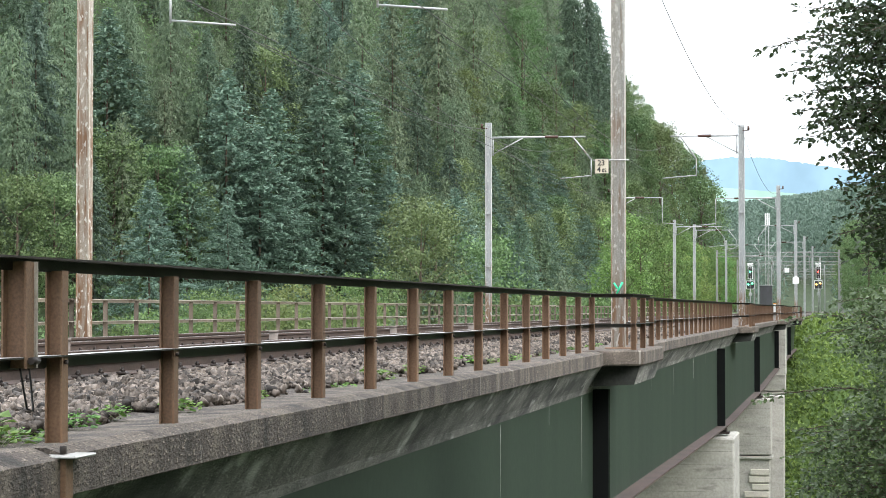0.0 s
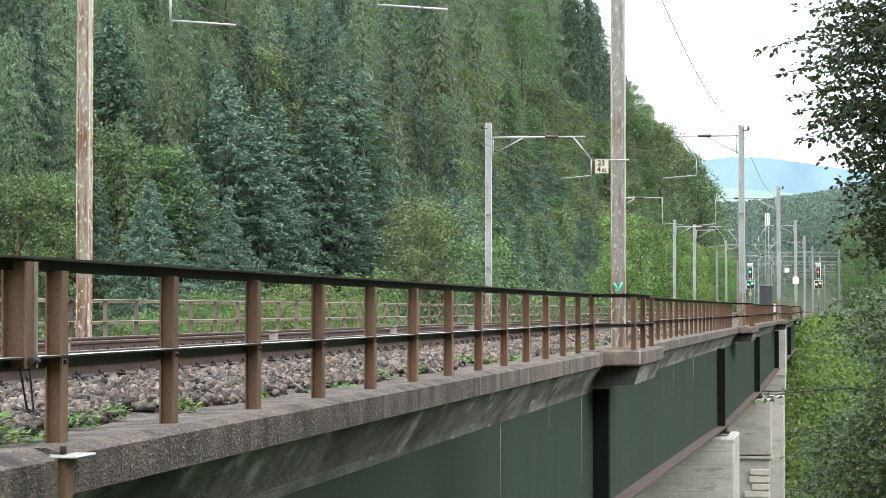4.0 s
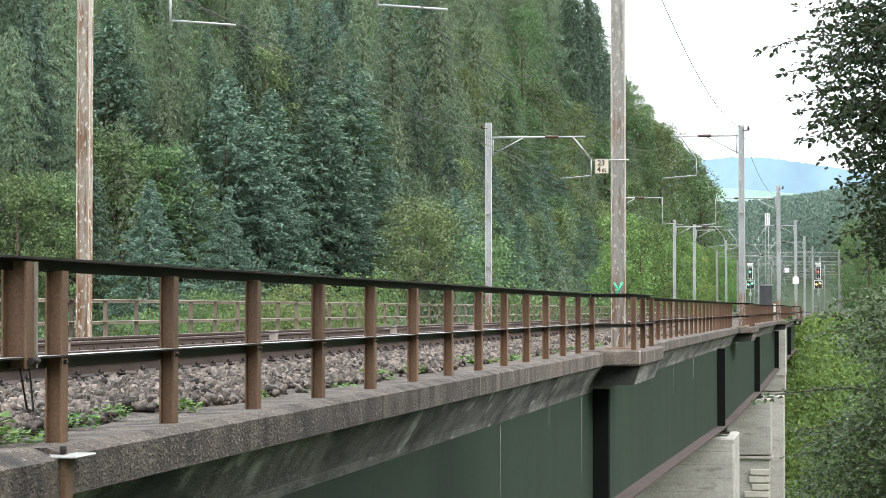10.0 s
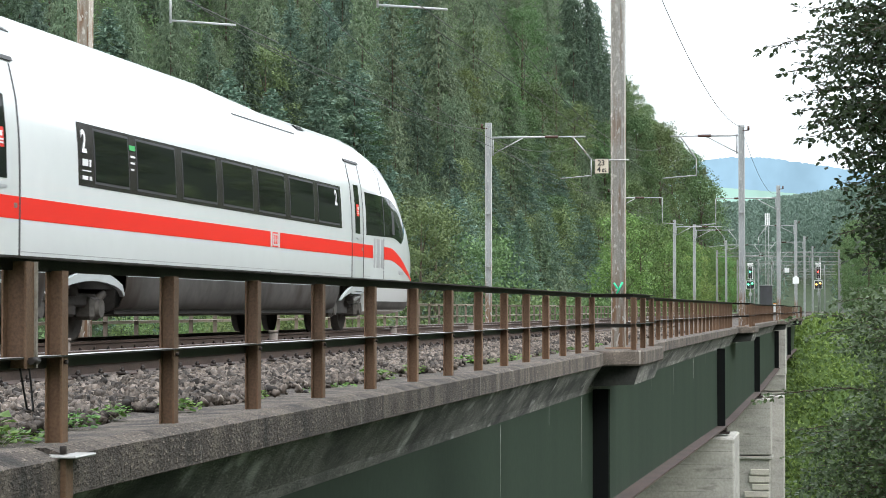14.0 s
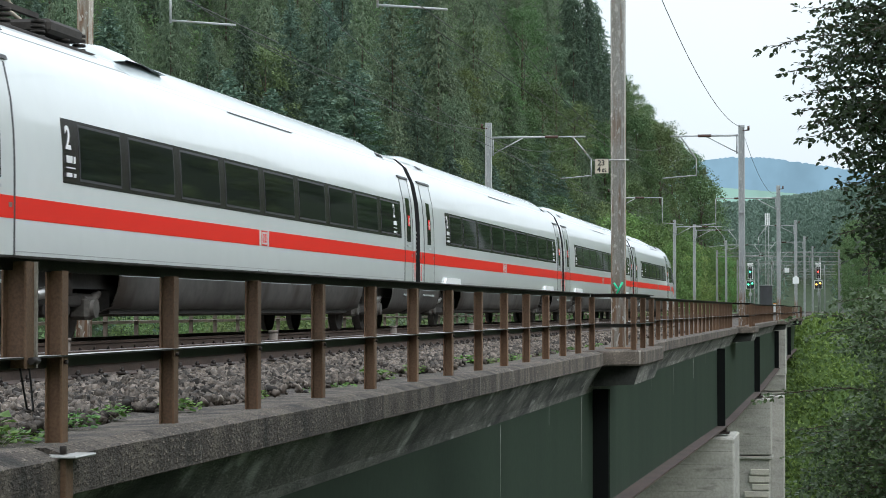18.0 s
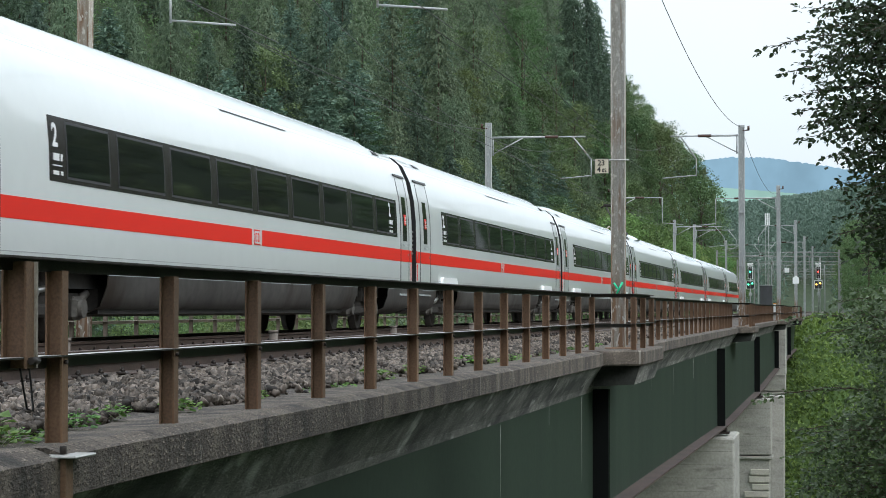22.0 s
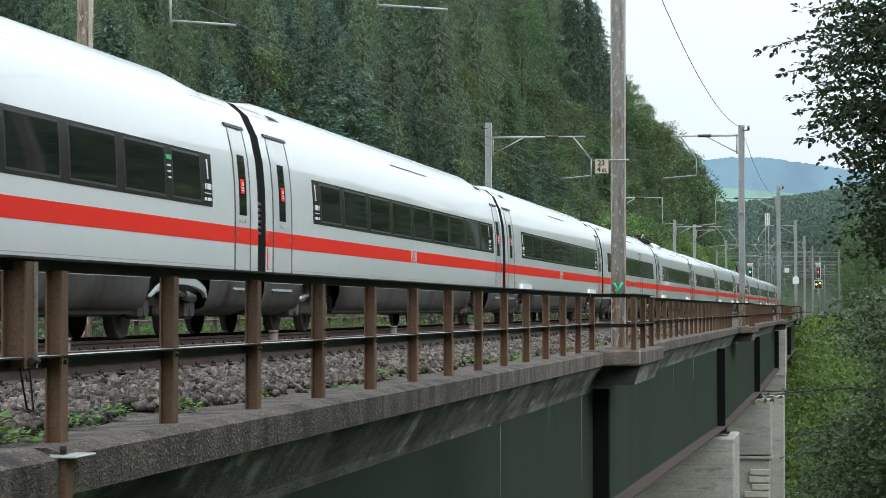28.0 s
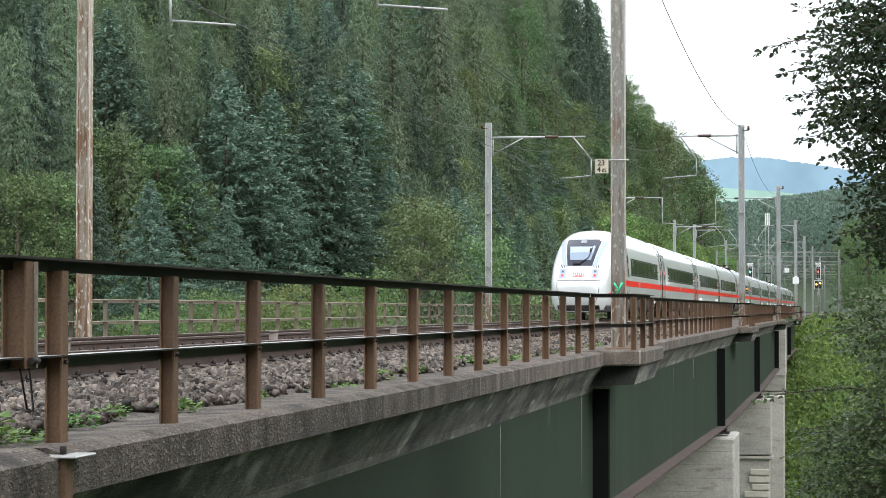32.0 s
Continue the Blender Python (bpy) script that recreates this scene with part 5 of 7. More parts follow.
def motions():
    for i, c in enumerate(CARS):
        rows = []
        for t in [0, 4, 8, 12] + [12 + j for j in range(1, 21)]:
            s = FIRST_GAP + SPEED * (t - 17.0) + lerp_table(LAG, t) - CAR * (i - 0.5)
            a, b = on_line(s - 9.7, TRACKS[1], 0), on_line(s + 9.7, TRACKS[1], 0)
            m = (a + b) / 2
            turn = math.degrees(math.atan2(b.y - a.y, b.x - a.x)) + (180 if i == 11 else 0)
            rows.append((float(t), Matrix.Translation(m) @ pose(0, 0, 0, 0, 0, turn)))
        walk(c, rows)
# ---- trees ----
SPRUCE = leafy("spruce_needles", (0.052, 0.085, 0.06), (0.135, 0.195, 0.135), 0.22)
BLUE_FIR = leafy("blue_green_fir_needles", (0.09, 0.15, 0.112), (0.225, 0.33, 0.25), 0.14, 0.018)
LARCH = leafy("larch_needles", (0.075, 0.112, 0.068), (0.175, 0.232, 0.138), 0.14, 0.02)
PINE = leafy("pine_needles", (0.085, 0.135, 0.085), (0.2, 0.275, 0.17), 0.12, 0.02)
BEECH = leafy("beech_leaves", (0.066, 0.108, 0.045), (0.165, 0.245, 0.1), 0.28)
VALE = leafy("alder_leaves", (0.062, 0.095, 0.034), (0.168, 0.23, 0.078), 0.25, 0.035)
BRIGHT = leafy("bright_ash_leaves", (0.06, 0.112, 0.034), (0.178, 0.272, 0.082), 0.3)


def unit(v):
    return v / (np.linalg.norm(v) + 1e-9)


def needles(rng, high, wide, count, full=0.7, bare=0.02, rise=0.1, droop=0.35, hang=0.3, size=0.5, thin=0.13, ragged=0.18, lobes=0.15, fill=420, pace=0.4, each=3):
    """Triangles of a conifer's crown: boughs at loose heights, each with side sprays and hanging twigs; then the darker inside."""
    tri = []
    ph = rng.random(6) * 6.283
    for k in range(count):
        f = bare + (1 - bare) * ((k + rng.random()) / count) ** 0.86
        ang = k * 2.39996 + rng.normal() * 0.3
        lobe = 1 + lobes * math.sin(3 * ang + ph[0] + 5 * f) + lobes * math.sin(2 * ang + ph[1] - 11 * f)
        reach = (wide * max(0.0, 1 - f) ** full * lobe + 0.12) * (1 + rng.normal() * ragged)
        reach = max(reach, 0.15)
        ca, sa = math.cos(ang), math.sin(ang)
        z0 = high * f + 0.3 * rng.normal() * (1 - f)
        tilt = rise * (0.3 + 1.6 * f) + 0.08 * rng.normal()
        m = max(3, int(reach / (size * pace)))
        for q in range(m):
            u = 0.28 + 0.72 * (q + rng.random()) / m
            r = reach * u
            p = np.array((ca * r, sa * r, z0 + tilt * r - droop * reach * u * u + 0.1 * rng.normal()))
            for j in range(each):
                if rng.random() < hang:
                    d = np.array((ca * 0.35, sa * 0.35, -1.0)) + rng.normal(size=3) * 0.28
                    ln = size * (0.9 + 0.7 * rng.random())
                    w = thin * 0.8
                else:
                    t = ang + ((j - 1) if each > 2 else (2 * j - 1)) * (0.8 + 0.25 * rng.normal())
                    d = np.array((math.cos(t), math.sin(t), 0.25 - 0.75 * droop - 0.3 * u * droop)) + rng.normal(size=3) * 0.22
                    ln = size * (0.7 + 0.5 * rng.random()) * (1.15 - 0.35 * u)
                    w = thin * (0.8 + 0.5 * rng.random())
                d = unit(d)
                s = unit(np.cross(d, rng.normal(size=3) * 0.7 + np.array((0, 0, 1.0)))) * w
                o = p + rng.normal(size=3) * 0.08
                tri.append((tuple(o + s), tuple(o - s), tuple(o + d * ln)))
    for k in range(fill):
        f = bare + (1 - bare) * (k + rng.random()) / fill * 0.94
        r = wide * (1 - f) ** full * (0.08 + 0.36 * rng.random())
        a = rng.random() * 6.283
        p = np.array((math.cos(a) * r, math.sin(a) * r, high * f))
        d = unit(np.array((-math.sin(a), math.cos(a), 0.0)) * (1 if k % 2 else -1) + rng.normal(size=3) * 0.35) * 0.5
        e = unit(np.array((math.cos(a) * 0.5, math.sin(a) * 0.5, -1.0)) + rng.normal(size=3) * 0.3) * 0.55
        tri.append((tuple(p), tuple(p + d), tuple(p + e)))
    return tri


def leaves(rng, high, wide, count, size, blobs, low=0.25):
    """Single leaves on the shells of many uneven clumps, and some inside."""
    cl = []
    for b in range(blobs):
        f = low + (1 - low) * rng.random() ** 0.8
        rr = wide * math.sqrt(max(0.05, 1 - ((f - 0.5) / 0.56) ** 2)) * (0.3 + 0.62 * rng.random())
        an = rng.random() * 6.283
        cl.append((rr * math.cos(an), rr * math.sin(an), high * f, wide * (0.15 + 0.2 * rng.random())))
    cl = np.array(cl)[np.arange(count) % blobs]
    v = rng.normal(size=(count, 3)); v[:, 2] = v[:, 2] * 0.9 + 0.25
    v /= np.linalg.norm(v, axis=1)[:, None]
    r = cl[:, 3:] * (0.35 + 0.75 * rng.random((count, 1)) ** 0.45)
    p = cl[:, :3] + v * r * np.array((1, 1, 0.72))
    d = np.cross(v, rng.normal(size=(count, 3))) + v * 0.5 * rng.normal(size=(count, 1)); d[:, 2] -= 0.2
    d /= np.linalg.norm(d, axis=1)[:, None]
    e = np.cross(d, v + rng.normal(size=(count, 3)) * 0.5); e /= np.linalg.norm(e, axis=1)[:, None] + 1e-6
    s = size * (0.6 + 0.8 * rng.random((count, 1)))
    return np.stack([p - d * s * 0.5, p + d * s * 0.5 + e * s * 0.35, p + d * s * 0.35 - e * s * 0.5], 1)


def tri_mesh(name, tri, material):
    """A mesh of loose triangles."""
    v = np.array(tri, dtype=np.float32).reshape(-1, 3)
    n = len(v)
    me = bpy.data.meshes.new(name)
    me.vertices.add(n)
    me.vertices.foreach_set("co", v.ravel())
    me.loops.add(n)
    me.loops.foreach_set("vertex_index", np.arange(n, dtype=np.int32))
    me.polygons.add(n // 3)
    me.polygons.foreach_set("loop_start", np.arange(0, n, 3, dtype=np.int32))
    me.materials.append(material)
    me.update(calc_edges=True)
    return me


def trunk_mesh(high, r, limbs, rng, wide):
    bm = bmesh.new()
    put_tube(bm, (0, 0, -0.6), (0.1, 0.05, high * 0.55), r, r * 0.55, 7, False)
    put_tube(bm, (0.1, 0.05, high * 0.55), (0, 0, high * 0.97), r * 0.55, r * 0.06, 6, False)
    for k in range(limbs):
        f = 0.2 + 0.6 * k / max(1, limbs)
        a = k * 2.4
        put_tube(bm, (0, 0, high * f), (math.cos(a) * wide * 0.6, math.sin(a) * wide * 0.6, high * (f + 0.16)), r * 0.35, r * 0.08, 5, False)
    me = bpy.data.meshes.new("trunk")
    bm.to_mesh(me); bm.free(); me.materials.append(BARK)
    return me


KINDS = {}
TREE_NAMES = {"spruce": "spruce_tree", "fir": "fir_tree", "larch": "larch_tree", "pine": "pine_tree", "beech": "beech_tree", "ash": "ash_tree", "vale": "alder_tree", "oak": "screen_oak"}


def make_kinds():
    rng = np.random.default_rng(7)

    def add(kind, k, h, r, limbs, wide, tri, material, label):
        KINDS[kind, k] = (h, trunk_mesh(h, r, limbs, rng, wide), tri_mesh("crown", tri, material), label, "tree")
    for k in range(3):
        add("spruce", k, 24, 0.17, 0, 1, needles(rng, 24, 4.4 + 0.4 * k, 230, 0.72, 0.02, 0.12, 0.42, 0.35, 0.4, 0.115, pace=0.46), SPRUCE, "dark green spruce on the wooded hillside")
        add("fir", k, 22, 0.17, 0, 1, needles(rng, 22, 6.0 + 0.5 * k, 185, 0.85, 0.0, 0.22, 0.24, 0.08, 0.4, 0.115, 0.13, 0.08, pace=0.36), BLUE_FIR, "broad blue green fir on the wooded hillside")
        add("larch", k, 24, 0.17, 0, 1, needles(rng, 24, 4.8 + 0.3 * k, 240, 0.58, 0.03, 0.22, 0.42, 0.68, 0.37, 0.075, 0.2, 0.16, pace=0.5, each=2), LARCH, "olive green larch with drooping twigs on the hillside")
        add("beech", k, 20, 0.3, 7, 5, leaves(rng, 20, 5.4, 7000, 0.3, 130, 0.1), BEECH, "green broadleaved tree with a rounded uneven crown")
        add("ash", k, 14, 0.2, 6, 4, leaves(rng, 14, 4.6, 6000, 0.27, 80, 0.06), BRIGHT, "bright green young broadleaved tree beside the line")
        add("oak", k, 20, 0.3, 5, 5, leaves(rng, 20, 6.2, 1300, 1.1, 60, 0.06), BEECH, "unseen broadleaved tree added on the near bank")
        if k < 2:
            add("vale", k, 20, 0.28, 8, 5, leaves(rng, 20, 5.2, 9500, 0.22, 150, 0.12), VALE, "yellow green broadleaved tree rising from the valley")
            add("pine", k, 22, 0.2, 5, 3, leaves(rng, 22, 4.6, 5500, 0.3, 34, 0.3), PINE, "pale green pine with open layered boughs on the hillside")


def plant(kind, k, x, y, size=1.0, turn=0.0, z=None, label="", stout=1.0):
    high, trunk, crown, lab, cat = KINDS[kind, k]
    t = thing(TREE_NAMES[kind], label or lab, cat, "trees")
    t.location = (x, y, height(x, y) if z is None else z)
    t.rotation_euler = (0, 0, turn)
    t.scale = (size * stout, size * stout, size)
    part("trunk", trunk, None, t)
    part("crown", crown, None, t)
    return t


def at_bearing(a, d):
    x = d / math.sqrt(1 + a * a)
    return x, a * x


# the crest of the wood: slope of the bearing, slope of the tree tops
CREST = [(0.0500, 0.030), (0.0515, 0.040), (0.0558, 0.0515), (0.0568, 0.0585), (0.0603, 0.067), (0.0637, 0.0727), (0.0708, 0.0775), (0.078, 0.084), (0.084, 0.0935), (0.0907, 0.1015), (0.0985, 0.114), (0.1035, 0.128), (0.106, 0.15), (0.12, 0.3)]
# trees that stand out: slope of the bearing, slope of the tip, height
CHIEF = {
    "fir": ((0.2727, 0.1027, 23), (0.2285, 0.1017, 24), (0.2134, 0.1072, 22), (0.2574, 0.0775, 19), (0.3092, 0.0555, 15), (0.2727, 0.0488, 13), (0.1974, 0.0618, 16), (0.2416, 0.0530, 14), (0.2919, 0.0693, 17), (0.2181, 0.0655, 17), (0.3294, 0.1305, 22), (0.1360, 0.0655, 14), (0.2521, 0.0967, 20)),
    "spruce": ((0.2823, 0.1225, 22), (0.1083, 0.1403, 26), (0.1032, 0.1283, 20), (0.3362, 0.0618, 15), (0.3642, 0.1318, 24), (0.2456, 0.1130, 20), (0.1145, 0.1418, 24), (0.1563, 0.0780, 16), (0.2311, 0.1318, 22), (0.1845, 0.0992, 19), (0.1703, 0.0718, 16), (0.2653, 0.1293, 22)),
    "larch": ((0.2999, 0.1393, 24), (0.3757, 0.1218, 24), (0.3506, 0.1393, 24), (0.3181, 0.1255, 22), (0.2207, 0.1193, 21), (0.2103, 0.1393, 24), (0.2548, 0.1368, 22), (0.1961, 0.1380, 24), (0.1594, 0.1398, 26), (0.1755, 0.1431, 26), (0.3729, 0.0867, 18), (0.3457, 0.0892, 19)),
    "pine": ((0.1221, 0.1188, 18), (0.2207, 0.0917, 17), (0.3593, 0.1067, 18), (0.1883, 0.0319, 11)),
    "beech": ((0.2548, 0.1130, 18), (0.1284, 0.0992, 18), (0.1100, 0.0398, 12), (0.3729, 0.0588, 15), (0.3552, 0.0530, 14), (0.1183, 0.0618, 13), (0.3052, 0.0705, 15), (0.3267, 0.0755, 15), (0.1372, 0.1293, 18), (0.2892, 0.0543, 12), (0.2103, 0.0843, 14), (0.1007, 0.0793, 15), (0.0957, 0.0618, 14)),
}
CHIEF["larch"] += ((0.3227, 0.0855, 18), (0.3025, 0.1017, 20), (0.1423, 0.0768, 16), (0.1788, 0.0438, 13), (0.1279, 0.0418, 12), (0.1948, 0.0855, 20), (0.1678, 0.0917, 19), (0.1512, 0.0543, 13), (0.2865, 0.0967, 18), (0.1436, 0.1067, 18))


def build_woods():
    make_kinds()
    rng = np.random.default_rng(3)
    stood = []
    for kind, rows in CHIEF.items():
        for a, tip, high in rows:
            foot, deep = lerp_table(HILL_FOOT, a), lerp_table(HILL_DEPTH, a)
            d = foot - 14
            while d < foot + deep and height(*at_bearing(a, d)) + high < EYE[2] + tip * d:
                d += 1.5
            x, y = at_bearing(a, d)
            stood.append((a, d, height(x, y) + high))
            plant(kind, int(rng.integers(2 if kind == "pine" else 3)), x, y, high / KINDS[kind, 0][0], rng.random() * 6.28, stout=1.3 if kind == "fir" else 1.15 if high < 17 else 1.0)
    # the rest of the hillside, in loose rows up the slope, kept clear of the trees that stand out
    d = 0.0
    while d < 126:
        a = 0.05
        while a < 0.4:
            foot, deep = lerp_table(HILL_FOOT, a), lerp_table(HILL_DEPTH, a)
            step = (8.4 if a > 0.12 else 6.2) / (foot + d) * (1 + 0.25 * rng.random())
            if d <= deep + 2:
                aa = a + rng.normal() * step * 0.25
                dd = foot + d + rng.normal() * 2.5
                u = rng.random()
                if aa < 0.095:
                    kind = "beech" if u < 0.8 else "larch"
                elif 0.18 < aa < 0.31 and d < 40:
                    kind = "fir" if u < 0.7 else "larch"
                elif aa < 0.19 and d < 30:
                    kind = "larch" if u < 0.4 else "vale" if u < 0.6 else "beech" if u < 0.75 else "fir"
                else:
                    kind = "larch" if u < 0.45 else "spruce" if u < 0.7 else "beech" if u < 0.85 else "fir"
                x, y = at_bearing(aa, dd)
                z = height(x, y)
                full = KINDS[kind, 0][0]
                high = full * (0.55 + 0.4 * rng.random())
                crest = EYE[2] + lerp_table(CREST, aa) * dd - z
                if aa < 0.105 and deep - d < 22:
                    high = crest * (0.9 + 0.1 * rng.random())
                high = min(high, crest, full * 1.25)
                hides = any(abs(aa - p) * dd < 4.2 and (dd < q + 3) and (z + high) / dd > (t - 0.42 * (t - z)) / q and q - dd < 70 for p, q, t in stood)
                if high > 5 and not hides and z < EYE[2] + 0.142 * dd:
                    plant(kind, int(rng.integers(2 if kind == "vale" else 3)), x, y, high / full, rng.random() * 6.28)
            a += step
        d += 9.0
    # the crest of the wood where it runs down to the line
    for i in range(17):
        a = 0.0535 + 0.0029 * i
        d = lerp_table(HILL_FOOT, a) + lerp_table(HILL_DEPTH, a) * (0.72 + 0.2 * rng.random())
        x, y = at_bearing(a, d)
        kind = "spruce" if i > 14 else "beech"
        plant(kind, int(rng.integers(3)), x, y, (EYE[2] + lerp_table(CREST, a) * d * (0.94 + 0.06 * rng.random()) - height(x, y)) / KINDS[kind, 0][0], rng.random() * 6.28)
    # smaller trees on the steep foot of the slope
    for i in range(30):
        a = 0.098 + 0.075 * (i + rng.random()) / 30
        x, y = at_bearing(a, lerp_table(HILL_FOOT, a) + 2 + 34 * rng.random())
        kind = ("larch", "beech", "fir", "larch", "beech")[int(rng.integers(5))]
        plant(kind, int(rng.integers(2)), x, y, 0.5 + 0.2 * rng.random(), rng.random() * 6.28, stout=1.25)
    for i in range(20):
        a = 0.118 + 0.07 * (i + rng.random()) / 20
        x, y = at_bearing(a, lerp_table(HILL_FOOT, a) - 26 + 30 * rng.random())
        kind = ("larch", "beech", "fir")[i % 3]
        plant(kind, int(rng.integers(3)), x, y, 0.62 + 0.14 * rng.random(), rng.random() * 6.28, stout=1.3)
    # undergrowth between the trees
    n = 120000
    a = 0.05 + 0.36 * rng.random(n)
    tri = []
    for i in range(n):
        x, y = at_bearing(a[i], lerp_table(HILL_FOOT, a[i]) - 8 + 134 * rng.random())
        tri.append((x, y, height(x, y) - 0.2 + 4.0 * rng.random() ** 2))
    p = np.array(tri)[:, None, :]
    u = rng.normal(size=(n, 2, 3)); u /= np.linalg.norm(u, axis=2)[:, :, None]; u[:, 0, 2] = np.abs(u[:, 0, 2])
    tri = np.concatenate([p, p + u * (0.2 + 0.34 * rng.random((n, 1, 1)))], 1)
    tagged(part("undergrowth", tri_mesh("undergrowth", tri, BEECH), None), "green shrubs and saplings under the hillside trees", "undergrowth", kind="stuff")
    # valley floor broadleaves in front of the hill
    for i in range(26):
        a, dd = 0.315 - 0.0085 * i + 0.003 * rng.normal(), 165 + 45 * rng.random()
        high = 19.0 if 0.235 < a < 0.26 or 0.2 < a < 0.215 else 17.0 if a > 0.2 else 17.0 + 30 * (0.2 - a)
        x, y = at_bearing(a, dd)
        kind = "vale" if a > 0.195 or i % 3 == 0 else ("larch", "beech", "larch")[i % 3]
        plant(kind, int(rng.integers(2)), x, y, high / KINDS[kind, 0][0] * (0.9 + 0.14 * rng.random()), rng.random() * 6.28, stout=0.95)
    for i in range(34):
        s = 235 + 7 * i
        x, y = s, 19 + 5 * rng.random() + 0.012 * (s - 235)
        plant("ash", int(rng.integers(3)), x, y - shift(s), 0.55 + 0.3 * rng.random(), rng.random() * 6.28)
    # broadleaves beside the line on its other side
    for i in range(22):
        s = 262 + 8.5 * i + 4 * rng.random()
        off = -1.0 - 7.0 * rng.random()
        x, y = s, off - shift(s)
        z = height(x, y)
        high = EYE[2] + lerp_table([(-0.03, 0.047), (-0.0205, 0.043), (-0.006, 0.037), (0.001, 0.022), (0.006, 0.012)], y / s) * s - z
        plant("beech", int(rng.integers(3)), x, y, max(5.0, high * (0.8 + 0.2 * rng.random())) / 20, rng.random() * 6.28, label="dark green broadleaved tree beside the line")
    # wood added out of view on the near bank, mirrored in the train's flank
    for i in range(42):
        s = 38 + 7.6 * i + 4 * rng.random()
        y = -19 - 9 * (i % 3) - 5 * rng.random()
        plant("oak", int(rng.integers(3)), s, y, 0.55 + 0.2 * rng.random(), rng.random() * 6.28)
    # more unseen oaks beside and behind the camera, added to shade the deck edge
    for i in range(24):
        s = -28 + 2.1 * i + 2 * rng.random()
        y = -8.6 - 4.5 * (i % 2) - 2.5 * rng.random()
        plant("oak", int(rng.integers(3)), s, y, 0.6 + 0.2 * rng.random(), rng.random() * 6.28)


build_woods()
# ---- overhead wires ----
def sagging(a, b, sag, n=10):
    a, b = Vector(a), Vector(b)
    return [a.lerp(b, i / n) - Vector((0, 0, 4 * sag * (i / n) * (1 - i / n))) for i in range(n + 1)]


def build_wires():
    for c, masts in ((TRACKS[0], MAST_NEAR), (TRACKS[1], MAST_FAR)):
        marks = [-66, -12, *masts, 261, 309, 367, 433]
        for a, b in zip(marks[:-1], marks[1:]):
            w = thing("catenary_wire", "thin dark overhead contact line over the track", "overhead wire", "overhead wires")
            zig = 0.18
            bm = put_line(bmesh.new(), [on_line(s, c + zig * (1 if s == a else -1), 5.75) for s in (a, b)], 0.009, 5)
            part("contact_wire", bm, WIRE, w)
            pts = sagging(on_line(a, c, 7.5), on_line(b, c, 7.5), 1.5)
            part("messenger_wire", put_line(bmesh.new(), pts, 0.009, 5), WIRE, w)
            bm = bmesh.new()
            for p in pts[1:-1]:
                put_tube(bm, (p.x, p.y, 5.75), (p.x, p.y, p.z), 0.005, n=4)
            part("dropper", bm, WIRE, w)
    for y, masts, top in ((4.0, MAST_NEAR, 8.3), (15.25, MAST_FAR, 8.35)):
        marks = [-12, *masts, 256, 300]
        for a, b in zip(marks[:-1], marks[1:]):
            w = tagged(part("feeder_wire", put_line(bmesh.new(), sagging(on_line(a, y, top), on_line(b, y, top), 0.95, 14), 0.0105, 5), WIRE), "dark sagging feeder wire between the mast heads", "overhead wire", "feeder wires")


# ---- ballast, fastenings, small track things ----
def stone_soup(name, rng, spots, size):
    """Many faceted stones joined in one mesh. spots: (x, y, z) rows."""
    base = np.array([(x, y, z) for x in (-0.62, 0.62) for y in (-0.62, 0.62) for z in (-0.62, 0.62)], dtype=float)
    tris = np.array([(0, 1, 3), (0, 3, 2), (4, 6, 7), (4, 7, 5), (0, 4, 5), (0, 5, 1), (2, 3, 7), (2, 7, 6), (0, 2, 6), (0, 6, 4), (1, 5, 7), (1, 7, 3)])
    n = len(spots)
    v = np.repeat(base[None], n, 0) * (0.65 + 0.6 * rng.random((n, 8, 1))) + rng.normal(size=(n, 8, 3)) * 0.2
    q = rng.normal(size=(n, 4)); q /= np.linalg.norm(q, axis=1)[:, None]
    w, x, y, z = q.T
    rot = np.stack([1 - 2 * (y * y + z * z), 2 * (x * y - z * w), 2 * (x * z + y * w), 2 * (x * y + z * w), 1 - 2 * (x * x + z * z), 2 * (y * z - x * w), 2 * (x * z - y * w), 2 * (y * z + x * w), 1 - 2 * (x * x + y * y)], 1).reshape(n, 3, 3)
    s = size * (0.55 + 0.75 * rng.random((n, 1, 1)) ** 1.5)
    v = np.einsum("nij,nkj->nki", rot, v * s * np.array((1.25, 1.0, 0.8))) + spots[:, None, :]
    f = (tris[None] + 8 * np.arange(n)[:, None, None]).reshape(-1, 3)
    me = bpy.data.meshes.new(name)
    me.vertices.add(n * 8); me.vertices.foreach_set("co", v.astype(np.float32).ravel())
    me.loops.add(f.size); me.loops.foreach_set("vertex_index", f.astype(np.int32).ravel())
    me.polygons.add(len(f)); me.polygons.foreach_set("loop_start", np.arange(0, f.size, 3, dtype=np.int32))
    me.materials.append(STONE)
    me.update(calc_edges=True)
    return me


BED_TOP = [(4.55, -0.32), (4.9, -0.3), (5.35, -0.26), (6.0, -0.225), (6.4, -0.21), (8.2, -0.2), (9.2, -0.2), (10.2, -0.19), (12.0, -0.19), (12.6, -0.18), (14.2, -0.32)]


